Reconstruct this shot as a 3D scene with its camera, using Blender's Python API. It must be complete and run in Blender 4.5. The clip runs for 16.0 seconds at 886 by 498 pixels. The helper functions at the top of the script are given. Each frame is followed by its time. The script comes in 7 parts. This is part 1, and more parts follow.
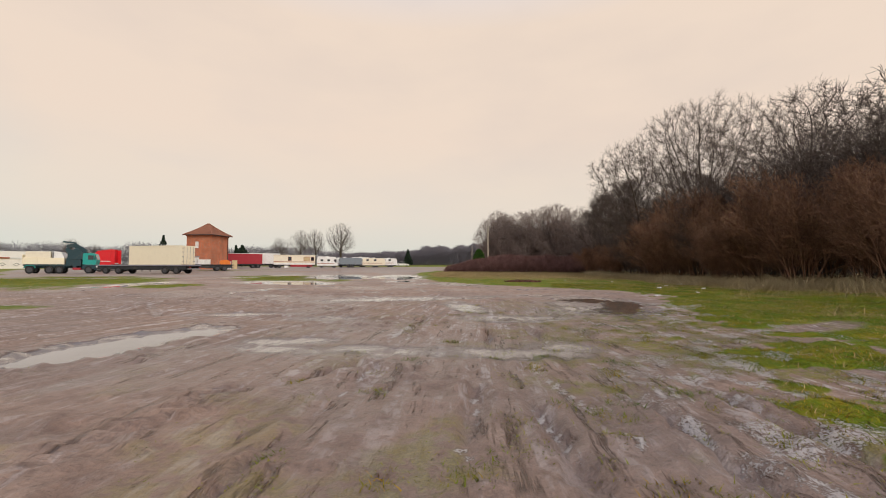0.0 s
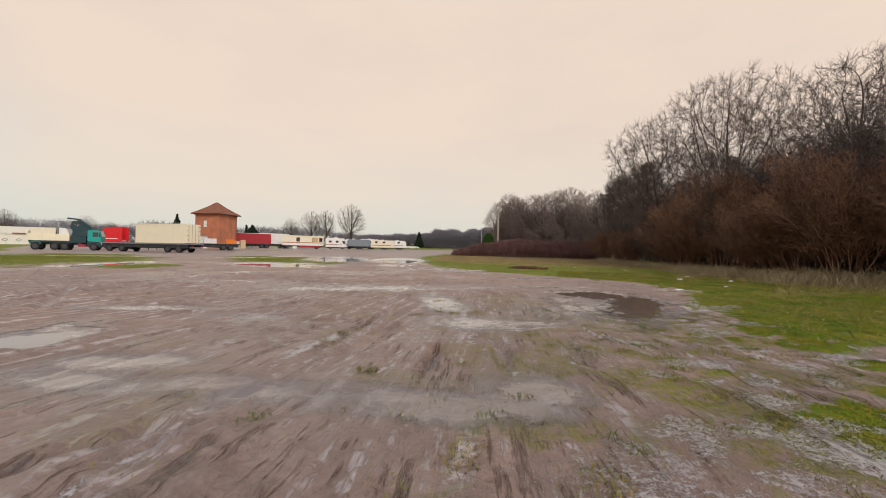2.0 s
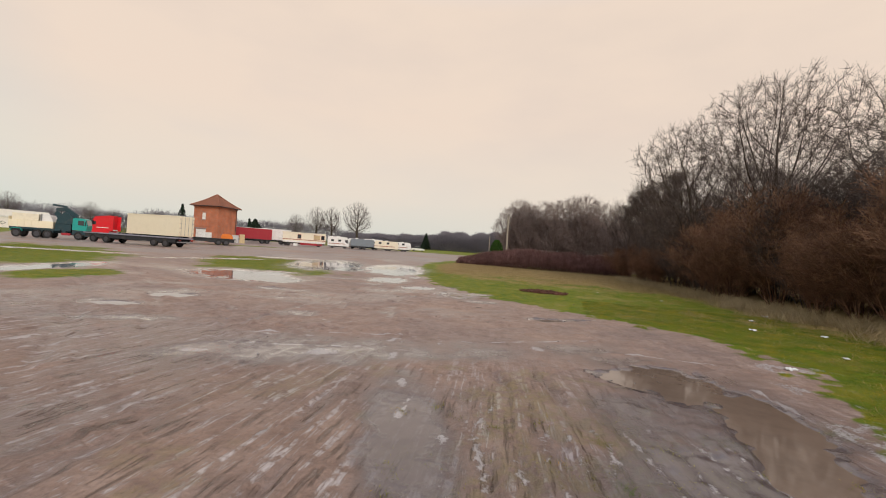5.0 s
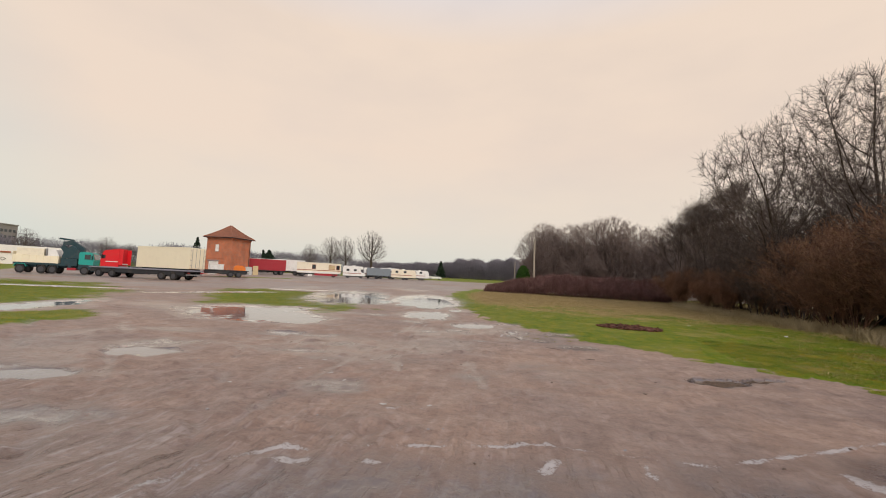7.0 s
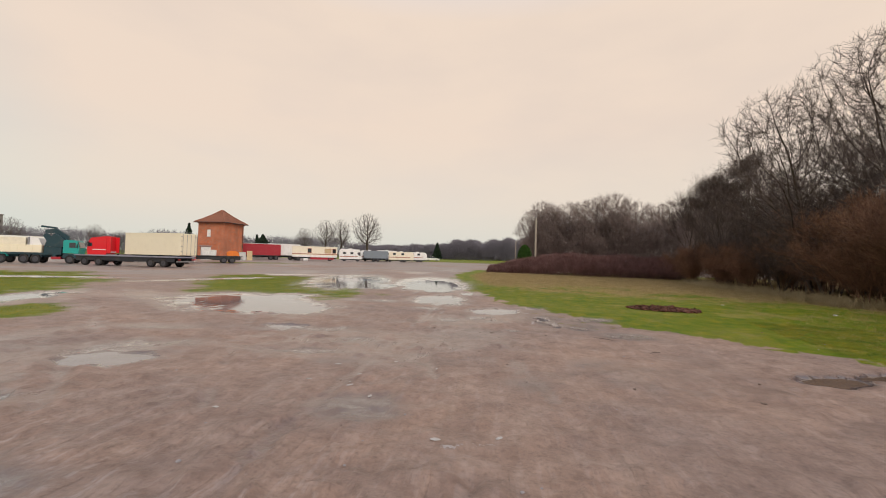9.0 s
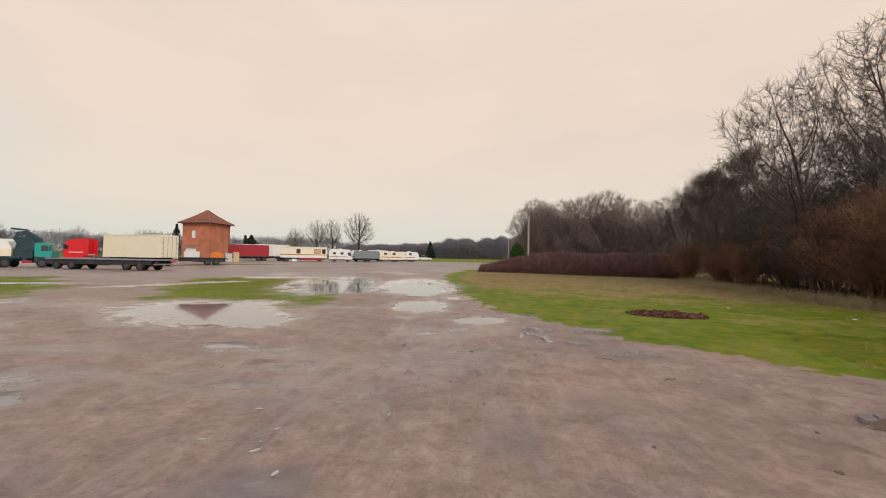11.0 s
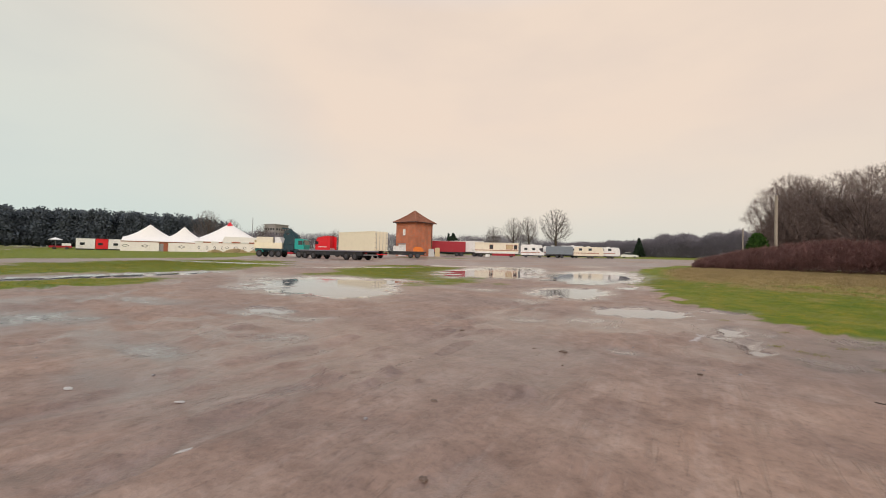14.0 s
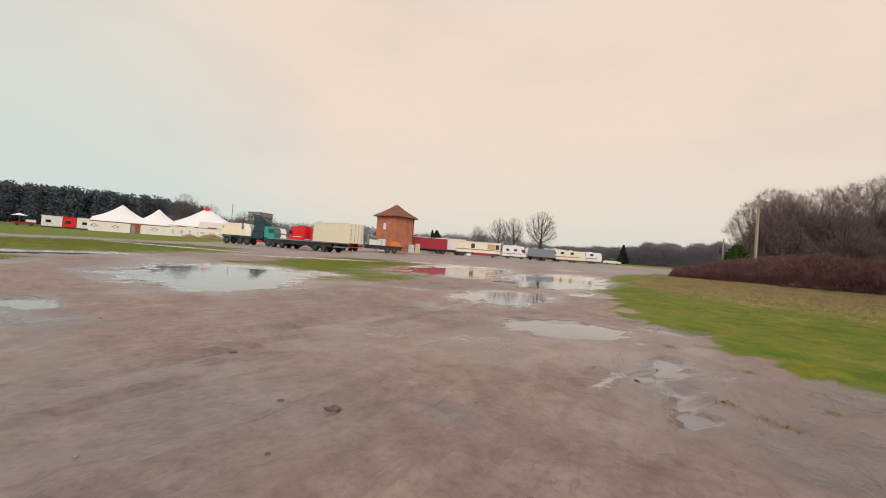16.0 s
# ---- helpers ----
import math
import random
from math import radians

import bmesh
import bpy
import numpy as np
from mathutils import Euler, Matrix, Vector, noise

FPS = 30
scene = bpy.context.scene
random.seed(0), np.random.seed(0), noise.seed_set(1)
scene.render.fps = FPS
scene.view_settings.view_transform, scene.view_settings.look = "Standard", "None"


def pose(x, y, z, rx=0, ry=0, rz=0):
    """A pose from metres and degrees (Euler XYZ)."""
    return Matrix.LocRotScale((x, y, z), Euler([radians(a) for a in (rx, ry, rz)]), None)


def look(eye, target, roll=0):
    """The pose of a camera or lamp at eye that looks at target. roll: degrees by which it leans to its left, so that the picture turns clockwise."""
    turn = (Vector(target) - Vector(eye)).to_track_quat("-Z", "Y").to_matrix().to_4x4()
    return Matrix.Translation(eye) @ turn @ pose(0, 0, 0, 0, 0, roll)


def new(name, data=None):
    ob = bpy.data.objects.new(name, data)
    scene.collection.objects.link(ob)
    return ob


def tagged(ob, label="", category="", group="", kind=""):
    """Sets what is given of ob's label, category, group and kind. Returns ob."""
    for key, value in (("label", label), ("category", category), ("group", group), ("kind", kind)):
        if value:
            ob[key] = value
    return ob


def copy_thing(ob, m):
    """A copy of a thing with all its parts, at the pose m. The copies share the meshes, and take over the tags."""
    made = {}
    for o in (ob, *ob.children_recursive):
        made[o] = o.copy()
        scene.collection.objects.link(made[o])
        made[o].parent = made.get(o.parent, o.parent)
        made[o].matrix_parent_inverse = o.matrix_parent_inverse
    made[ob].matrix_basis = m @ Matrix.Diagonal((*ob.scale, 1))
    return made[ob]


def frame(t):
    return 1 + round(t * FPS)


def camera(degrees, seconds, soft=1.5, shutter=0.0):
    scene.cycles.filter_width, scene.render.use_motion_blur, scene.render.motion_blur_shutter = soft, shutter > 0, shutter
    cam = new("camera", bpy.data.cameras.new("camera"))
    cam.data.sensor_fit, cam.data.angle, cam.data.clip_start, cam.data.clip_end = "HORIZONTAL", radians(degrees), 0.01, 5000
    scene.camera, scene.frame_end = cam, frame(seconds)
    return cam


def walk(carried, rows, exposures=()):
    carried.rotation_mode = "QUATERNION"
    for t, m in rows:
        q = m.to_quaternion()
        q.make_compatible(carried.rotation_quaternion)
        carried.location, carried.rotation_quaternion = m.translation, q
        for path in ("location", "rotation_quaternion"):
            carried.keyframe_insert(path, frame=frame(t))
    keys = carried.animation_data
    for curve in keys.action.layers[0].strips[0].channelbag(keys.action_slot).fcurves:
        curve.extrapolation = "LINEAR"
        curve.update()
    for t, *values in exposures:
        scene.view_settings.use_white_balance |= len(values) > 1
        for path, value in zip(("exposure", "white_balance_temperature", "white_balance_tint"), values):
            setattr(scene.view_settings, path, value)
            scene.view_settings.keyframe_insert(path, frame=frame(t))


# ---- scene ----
cam = camera(95.95, 16.0, soft=1.0, shutter=0.12)

PATH = [
    (0, (2.633, 2.176, 0.929), (2.101, 4.102, 1.023), 0.10),
    (0.5, (2.673, 2.774, 0.701), (2.181, 4.710, 0.792), 0.45),
    (1, (2.757, 3.347, 0.576), (2.231, 5.276, 0.646), 0.86),
    (1.5, (2.848, 3.769, 0.710), (2.277, 5.685, 0.771), 1.01),
    (2, (2.933, 4.152, 0.982), (2.339, 6.062, 0.992), 1.18),
    (2.5, (3.034, 4.578, 1.294), (2.429, 6.485, 1.317), 1.27),
    (3, (3.103, 5.094, 1.527), (2.502, 7.001, 1.519), 1.62),
    (3.5, (3.084, 5.679, 1.660), (2.483, 7.586, 1.665), 4.10),
    (4, (2.917, 6.300, 1.735), (2.315, 8.207, 1.739), 4.19),
    (4.2, (2.827, 6.521, 1.733), (2.216, 8.426, 1.738), 3.30),
    (6.3, (0.208, 10.201, 1.650), (-0.459, 12.086, 1.685), 5.18),
    (6.5, (-0.102, 10.451, 1.635), (-0.774, 12.334, 1.678), 4.28),
    (7, (-0.729, 10.950, 1.595), (-1.419, 12.821, 1.746), 2.72),
    (7.5, (-1.201, 11.288, 1.604), (-1.896, 13.162, 1.679), 2.28),
    (8, (-1.612, 11.599, 1.590), (-2.295, 13.478, 1.637), 1.34),
    (8.5, (-1.862, 11.880, 1.566), (-2.536, 13.763, 1.626), 1.47),
    (11, (-1.963, 13.687, 1.695), (-2.599, 15.582, 1.749), 0.98),
    (11.5, (-1.826, 14.094, 1.775), (-2.659, 15.911, 1.831), 0.66),
    (12, (-1.664, 14.726, 1.738), (-2.964, 16.245, 1.774), 2.48),
    (12.5, (-1.584, 15.244, 1.691), (-2.917, 16.734, 1.653), 1.96),
    (13, (-1.624, 15.895, 1.467), (-2.913, 17.424, 1.511), 1.38),
    (13.5, (-1.678, 16.570, 1.219), (-3.106, 17.970, 1.246), 1.77),
    (14, (-1.713, 17.281, 0.942), (-3.174, 18.646, 0.973), 1.41),
    (14.5, (-1.716, 17.928, 0.734), (-3.175, 19.296, 0.755), 1.77),
    (15, (-1.633, 18.538, 0.657), (-3.070, 19.929, 0.697), 3.86),
    (15.5, (-1.727, 19.295, 0.756), (-3.139, 20.710, 0.812), 6.51),
    (16, (-1.897, 19.758, 0.885), (-3.318, 21.165, 0.908), 4.30),
]
walk(cam, [(t, look(e, g, r)) for t, e, g, r in PATH])

# ---- light: overcast winter sky with a low veiled sun ----
SUN_ELEV, SUN_AZ = 34.0, 132.0
world = bpy.data.worlds.new("overcast")
scene.world = world
world.use_nodes = True
wn, wl = world.node_tree.nodes, world.node_tree.links
wn.clear()
w_out = wn.new("ShaderNodeOutputWorld")
w_mix = wn.new("ShaderNodeMixShader")
w_sky = wn.new("ShaderNodeTexSky")
w_sky.sky_type = "NISHITA"
w_sky.sun_disc = False
w_sky.sun_elevation, w_sky.sun_rotation = radians(SUN_ELEV), radians(SUN_AZ)
w_b1, w_b2 = wn.new("ShaderNodeBackground"), wn.new("ShaderNodeBackground")
w_b1.inputs["Strength"].default_value = 0.1
w_b2.inputs["Strength"].default_value = 1.0
wl.new(w_sky.outputs[0], w_b1.inputs["Color"])
w_tc = wn.new("ShaderNodeTexCoord")
w_sep = wn.new("ShaderNodeSeparateXYZ")
wl.new(w_tc.outputs["Generated"], w_sep.inputs[0])
w_ramp = wn.new("ShaderNodeValToRGB")
w_ramp.color_ramp.elements[0].position = 0.0
w_ramp.color_ramp.elements[0].color = (0.66, 0.68, 0.63, 1)
w_ramp.color_ramp.elements[1].position = 0.30
w_ramp.color_ramp.elements[1].color = (0.875, 0.715, 0.590, 1)
w_t = w_ramp.color_ramp.elements.new(0.52)
w_t.color = (0.875, 0.715, 0.590, 1)
w_t = w_ramp.color_ramp.elements.new(0.72)
w_t.color = (0.68, 0.73, 0.86, 1)
w_e = w_ramp.color_ramp.elements.new(0.12)
w_e.color = (0.82, 0.72, 0.61, 1)
wl.new(w_sep.outputs["Z"], w_ramp.inputs[0])
w_map = wn.new("ShaderNodeMapping")
w_map.inputs["Scale"].default_value = (1.0, 1.0, 2.6)
wl.new(w_tc.outputs["Generated"], w_map.inputs[0])
w_noise = wn.new("ShaderNodeTexNoise")
w_noise.inputs["Scale"].default_value = 2.3
w_noise.inputs["Detail"].default_value = 5.0
wl.new(w_map.outputs[0], w_noise.inputs["Vector"])
w_cl = wn.new("ShaderNodeMapRange")
w_cl.inputs["From Min"].default_value, w_cl.inputs["From Max"].default_value = 0.45, 0.75
w_cl.inputs["To Min"].default_value, w_cl.inputs["To Max"].default_value = 0.97, 0.86
wl.new(w_noise.outputs["Fac"], w_cl.inputs["Value"])
# The overcast is tinted pale blue towards the west, imitating lens colour shading.
w_dot = wn.new("ShaderNodeVectorMath")
w_dot.operation = "DOT_PRODUCT"
w_dot.inputs[1].default_value = (-0.985, -0.17, 0.0)
wl.new(w_tc.outputs["Generated"], w_dot.inputs[0])
w_west = wn.new("ShaderNodeMapRange")
w_west.interpolation_type = "SMOOTHSTEP"
w_west.inputs["From Min"].default_value, w_west.inputs["From Max"].default_value = 0.74, 1.0
w_west.inputs["To Max"].default_value = 0.55
wl.new(w_dot.outputs["Value"], w_west.inputs["Value"])
w_blue = wn.new("ShaderNodeMix")
w_blue.data_type = "RGBA"
w_blue.inputs[7].default_value = (0.56, 0.73, 0.72, 1)
wl.new(w_west.outputs[0], w_blue.inputs[0])
wl.new(w_ramp.outputs[0], w_blue.inputs[6])
wl.new(w_blue.outputs[2], w_b2.inputs["Color"])
wl.new(w_cl.outputs[0], w_mix.inputs[0])
wl.new(w_b1.outputs[0], w_mix.inputs[1])
wl.new(w_b2.outputs[0], w_mix.inputs[2])
wl.new(w_mix.outputs[0], w_out.inputs["Surface"])

sun = new("sun", bpy.data.lights.new("sun", "SUN"))
sun.data.energy = 1.5
sun.data.angle = radians(25)
sun.data.color = (1.0, 0.93, 0.84)
sun.matrix_world = pose(0, 0, 60, 90 - SUN_ELEV, 0, 180 - SUN_AZ)

# ---- materials ----
def nodes_of(name):
    m = bpy.data.materials.new(name)
    m.use_nodes = True
    t = m.node_tree
    return m, t, t.nodes["Principled BSDF"]


def noise_node(t, scale, detail=4.0, rough=0.55, space="Object"):
    tc = t.nodes.new("ShaderNodeTexCoord")
    n = t.nodes.new("ShaderNodeTexNoise")
    n.inputs["Scale"].default_value = scale
    n.inputs["Detail"].default_value = detail
    n.inputs["Roughness"].default_value = rough
    t.links.new(tc.outputs[space], n.inputs["Vector"])
    return n


def ramp_node(t, source, stops):
    r = t.nodes.new("ShaderNodeValToRGB")
    e = r.color_ramp.elements
    e[0].position, e[0].color = stops[0][0], (*stops[0][1], 1)
    e[1].position, e[1].color = stops[-1][0], (*stops[-1][1], 1)
    for pos, col in stops[1:-1]:
        x = e.new(pos)
        x.color = (*col, 1)
    t.links.new(source, r.inputs[0])
    return r


def mix_node(t, fac, a, b, mode="MIX"):
    m = t.nodes.new("ShaderNodeMix")
    m.data_type, m.blend_type = "RGBA", mode
    for sock, v in ((m.inputs[0], fac), (m.inputs[6], a), (m.inputs[7], b)):
        if isinstance(v, (int, float)):
            sock.default_value = v
        elif isinstance(v, tuple):
            sock.default_value = (*v, 1)
        else:
            t.links.new(v, sock)
    return m.outputs[2]


def bump(t, bsdf, height, strength, dist):
    b = t.nodes.new("ShaderNodeBump")
    b.inputs["Strength"].default_value, b.inputs["Distance"].default_value = strength, dist
    t.links.new(height, b.inputs["Height"])
    t.links.new(b.outputs[0], bsdf.inputs["Normal"])


def plain(name, col, rough=0.6, metal=0.0, vary=0.18, dirt=(0.16, 0.13, 0.1), dirty=0.25, scale=3.0, bumpy=0.1):
    """Paint, metal or cloth with fine grain, streaks of dirt and a little relief."""
    m, t, b = nodes_of(name)
    n1 = noise_node(t, scale * 6, 5)
    n2 = noise_node(t, scale * 0.5, 4, 0.65)
    lo = tuple(c * (1 - vary) for c in col)
    hi = tuple(min(1, c * (1 + vary)) for c in col)
    base = ramp_node(t, n1.outputs["Fac"], [(0.3, lo), (0.7, hi)])
    f = t.nodes.new("ShaderNodeMapRange")
    f.inputs["From Min"].default_value, f.inputs["From Max"].default_value = 0.5, 0.8
    f.inputs["To Max"].default_value = dirty
    t.links.new(n2.outputs["Fac"], f.inputs["Value"])
    t.links.new(mix_node(t, f.outputs[0], base.outputs[0], dirt), b.inputs["Base Color"])
    r = t.nodes.new("ShaderNodeMapRange")
    r.inputs["To Min"].default_value, r.inputs["To Max"].default_value = max(0.05, rough - 0.12), min(1, rough + 0.12)
    t.links.new(n1.outputs["Fac"], r.inputs["Value"])
    t.links.new(r.outputs[0], b.inputs["Roughness"])
    b.inputs["Metallic"].default_value = metal
    if bumpy:
        bump(t, b, n1.outputs["Fac"], bumpy, 0.02)
    return m


def island(name, cols, rough=0.8, up=0.0, low=(0.75, 0.75, 0.75), high=(1.15, 1.15, 1.15), size=1.7):
    """Stems, blades and twigs, each piece with a tone of its own."""
    m, t, b = nodes_of(name)
    g = t.nodes.new("ShaderNodeNewGeometry")
    r = ramp_node(t, g.outputs["Random Per Island"], [(i / (len(cols) - 1), c) for i, c in enumerate(cols)])
    n = noise_node(t, size, 4)
    shade = ramp_node(t, n.outputs["Fac"], [(0.36, low), (0.64, high)])
    t.links.new(mix_node(t, 1.0, r.outputs[0], shade.outputs[0], "MULTIPLY"), b.inputs["Base Color"])
    b.inputs["Roughness"].default_value = rough
    b.inputs["Specular IOR Level"].default_value = 0.2
    if up:
        # Soft blades scatter light like the sward that they make up.
        k = t.nodes.new("ShaderNodeVectorMath")
        k.operation = "MULTIPLY_ADD"
        k.inputs[1].default_value = (1 - up,) * 3
        k.inputs[2].default_value = (0, 0, up)
        t.links.new(g.outputs["Normal"], k.inputs[0])
        t.links.new(k.outputs[0], b.inputs["Normal"])
    return m


def bark_mat(name, lo, hi):
    m, t, b = nodes_of(name)
    n1, n2 = noise_node(t, 9, 6, 0.7), noise_node(t, 0.8, 3)
    base = ramp_node(t, n1.outputs["Fac"], [(0.3, lo), (0.75, hi)])
    moss = ramp_node(t, n2.outputs["Fac"], [(0.55, (0, 0, 0)), (0.75, (0.5, 0.5, 0.5))])
    t.links.new(mix_node(t, moss.outputs[0], base.outputs[0], (0.07, 0.08, 0.035)), b.inputs["Base Color"])
    b.inputs["Roughness"].default_value = 0.9
    bump(t, b, n1.outputs["Fac"], 0.6, 0.03)
    return m


def ground_mat():
    m, t, b = nodes_of("field_ground")
    L = t.links

    def attr(name):
        a = t.nodes.new("ShaderNodeAttribute")
        a.attribute_name = name
        return a.outputs["Fac"]

    def calc(op, a, c_=0.0, d=0.0):
        n = t.nodes.new("ShaderNodeMath")
        n.operation = op
        for k, v in enumerate((a, c_, d)):
            if isinstance(v, (int, float)):
                n.inputs[k].default_value = v
            else:
                L.new(v, n.inputs[k])
        return n.outputs[0]

    def span(v, lo, hi, to0=0.0, to1=1.0):
        n = t.nodes.new("ShaderNodeMapRange")
        n.interpolation_type = "SMOOTHSTEP"
        for k, x in zip(("From Min", "From Max", "To Min", "To Max"), (lo, hi, to0, to1)):
            n.inputs[k].default_value = x
        L.new(v, n.inputs["Value"])
        return n.outputs[0]

    big, mid, fine = noise_node(t, 0.35, 4), noise_node(t, 2.2, 5, 0.6), noise_node(t, 26, 5, 0.65)
    lump_, grain = noise_node(t, 8.0, 6, 0.62), noise_node(t, 75, 3, 0.6)
    # Fine wheel marks, drawn out along the way.
    lane = t.nodes.new("ShaderNodeCombineXYZ")
    L.new(attr("lane_u"), lane.inputs[0])
    L.new(calc("MULTIPLY", attr("lane_v"), 0.09), lane.inputs[1])
    marks = t.nodes.new("ShaderNodeTexNoise")
    marks.inputs["Scale"].default_value, marks.inputs["Detail"].default_value, marks.inputs["Roughness"].default_value = 7.0, 6, 0.72
    L.new(lane.outputs[0], marks.inputs["Vector"])
    groove = calc("MULTIPLY", span(marks.outputs["Fac"], 0.54, 0.64), span(mid.outputs["Fac"], 0.40, 0.56))
    groove = calc("MULTIPLY", groove, span(attr("lane_v"), 11.5, 15.5, 1.0, 0.4))
    crust = calc("MULTIPLY", span(marks.outputs["Fac"], 0.49, 0.40), span(lump_.outputs["Fac"], 0.40, 0.56))
    crust = calc("MULTIPLY", crust, calc("MULTIPLY", span(attr("lane_v"), 11.0, 15.5, 1.0, 0.1), span(attr("lane_v"), 4.0, 6.5, 0.35, 1.0)))
    mud = ramp_node(t, mid.outputs["Fac"], [(0.28, (0.212, 0.138, 0.104)), (0.52, (0.290, 0.199, 0.153)), (0.76, (0.362, 0.264, 0.209))])
    tint = ramp_node(t, big.outputs["Fac"], [(0.3, (0.82, 0.84, 0.90)), (0.7, (1.14, 1.08, 1.02))])
    c = mix_node(t, 1.0, mud.outputs[0], tint.outputs[0], "MULTIPLY")
    blot = ramp_node(t, lump_.outputs["Fac"], [(0.33, (0.72, 0.68, 0.65)), (0.5, (1.0, 1.0, 1.0)), (0.68, (1.22, 1.2, 1.2))])
    c = mix_node(t, 0.6, c, blot.outputs[0], "MULTIPLY")
    grit = ramp_node(t, fine.outputs["Fac"], [(0.30, (0.45, 0.42, 0.4)), (0.46, (1.0, 1.0, 1.0)), (0.70, (1.4, 1.4, 1.4))])
    c = mix_node(t, 0.42, c, grit.outputs[0], "MULTIPLY")
    c = mix_node(t, calc("MULTIPLY", groove, span(attr("lane_v"), 10.0, 15.0, 0.75, 0.12)), c, mix_node(t, 1.0, c, (0.45, 0.42, 0.40), "MULTIPLY"))
    c = mix_node(t, calc("MULTIPLY", crust, 0.85), c, (0.60, 0.53, 0.505))
    gravel = ramp_node(t, fine.outputs["Fac"], [(0.3, (0.21, 0.16, 0.135)), (0.7, (0.36, 0.29, 0.25))])
    c = mix_node(t, attr("gravel"), c, gravel.outputs[0])
    moss = ramp_node(t, grain.outputs["Fac"], [(0.3, (0.09, 0.085, 0.012)), (0.55, (0.21, 0.185, 0.020)), (0.75, (0.31, 0.26, 0.045))])
    c = mix_node(t, calc("MULTIPLY", attr("moss"), span(lump_.outputs["Fac"], 0.40, 0.54)), c, moss.outputs[0])
    turf = ramp_node(t, fine.outputs["Fac"], [(0.25, (0.095, 0.140, 0.007)), (0.5, (0.130, 0.185, 0.009)), (0.75, (0.20, 0.21, 0.02))])
    turf2 = ramp_node(t, mid.outputs["Fac"], [(0.34, (0.52, 0.68, 0.6)), (0.5, (1.0, 0.96, 1.0)), (0.66, (1.9, 1.15, 1.5))])
    tc = mix_node(t, 0.8, turf.outputs[0], turf2.outputs[0], "MULTIPLY")
    tc = mix_node(t, calc("MULTIPLY", span(big.outputs["Fac"], 0.48, 0.66), 0.28), tc, (0.30, 0.245, 0.06))
    tc = mix_node(t, calc("MULTIPLY", span(lump_.outputs["Fac"], 0.56, 0.70), 0.4), tc, (0.20, 0.155, 0.07))
    c = mix_node(t, span(calc("ADD", attr("grass"), calc("MULTIPLY", calc("SUBTRACT", lump_.outputs["Fac"], 0.5), 0.9)), 0.3, 0.6), c, tc)
    straw = ramp_node(t, fine.outputs["Fac"], [(0.3, (0.31, 0.21, 0.085)), (0.7, (0.50, 0.345, 0.15))])
    c = mix_node(t, attr("straw"), c, straw.outputs[0])
    wet, film = attr("wet"), attr("film")
    edge_ = calc("ADD", calc("MULTIPLY", calc("SUBTRACT", lump_.outputs["Fac"], 0.5), 1.5), calc("MULTIPLY", calc("SUBTRACT", mid.outputs["Fac"], 0.5), 1.3))
    slick = calc("MULTIPLY", span(calc("ADD", film, calc("MULTIPLY", edge_, 0.6)), 0.0, 1.05), span(film, 0.02, 0.6))
    c = mix_node(t, wet, c, mix_node(t, 1.0, c, (0.74, 0.72, 0.74), "MULTIPLY"))
    c = mix_node(t, calc("MULTIPLY", slick, 0.82), c, (0.105, 0.092, 0.098))
    ice = span(calc("ADD", attr("ice"), calc("ADD", calc("MULTIPLY", calc("SUBTRACT", fine.outputs["Fac"], 0.5), 1.8), calc("MULTIPLY", calc("SUBTRACT", grain.outputs["Fac"], 0.5), 1.8))), 0.50, 0.80)
    ice = calc("MULTIPLY", ice, span(attr("ice"), 0.05, 0.3))
    c = mix_node(t, calc("MULTIPLY", ice, 0.7), c, (0.52, 0.485, 0.48))
    L.new(c, b.inputs["Base Color"])
    rough_ = calc("MAXIMUM", calc("SUBTRACT", calc("SUBTRACT", span(wet, 0, 1, 0.62, 0.34), calc("MULTIPLY", slick, 0.14)), calc("MULTIPLY", groove, 0.28)), 0.05)
    L.new(rough_, b.inputs["Roughness"])
    coat = calc("MAXIMUM", calc("MAXIMUM", span(wet, 0.3, 1.0, 0.0, 0.4), slick), calc("MULTIPLY", groove, 0.5))
    L.new(coat, b.inputs["Coat Weight"])
    L.new(calc("MULTIPLY", span(attr("grass"), 0.2, 0.7, 0.5, 0.06), span(slick, 0.0, 0.6, 1.0, 0.2)), b.inputs["Specular IOR Level"])
    b.inputs["Coat Roughness"].default_value = 0.05
    b.inputs["Coat IOR"].default_value = 1.45
    h = calc("MULTIPLY_ADD", fine.outputs["Fac"], 0.36, mid.outputs["Fac"])
    h = calc("MULTIPLY_ADD", grain.outputs["Fac"], 0.22, h)
    h = calc("MULTIPLY_ADD", lump_.outputs["Fac"], 1.25, h)
    h = calc("MULTIPLY_ADD", groove, -0.9, h)
    h = calc("MULTIPLY_ADD", crust, 0.35, h)
    h = calc("MULTIPLY_ADD", ice, 0.25, h)
    h = calc("MULTIPLY", h, calc("SUBTRACT", 1.0, calc("MULTIPLY", slick, 0.93)))
    h = calc("MULTIPLY", h, span(attr("lane_v"), 11, 17, 1.0, 0.38))
    bump(t, b, h, 0.9, 0.035)
    bn = b.inputs["Normal"].links[0].from_socket
    L.new(bn, b.inputs["Coat Normal"])
    return m


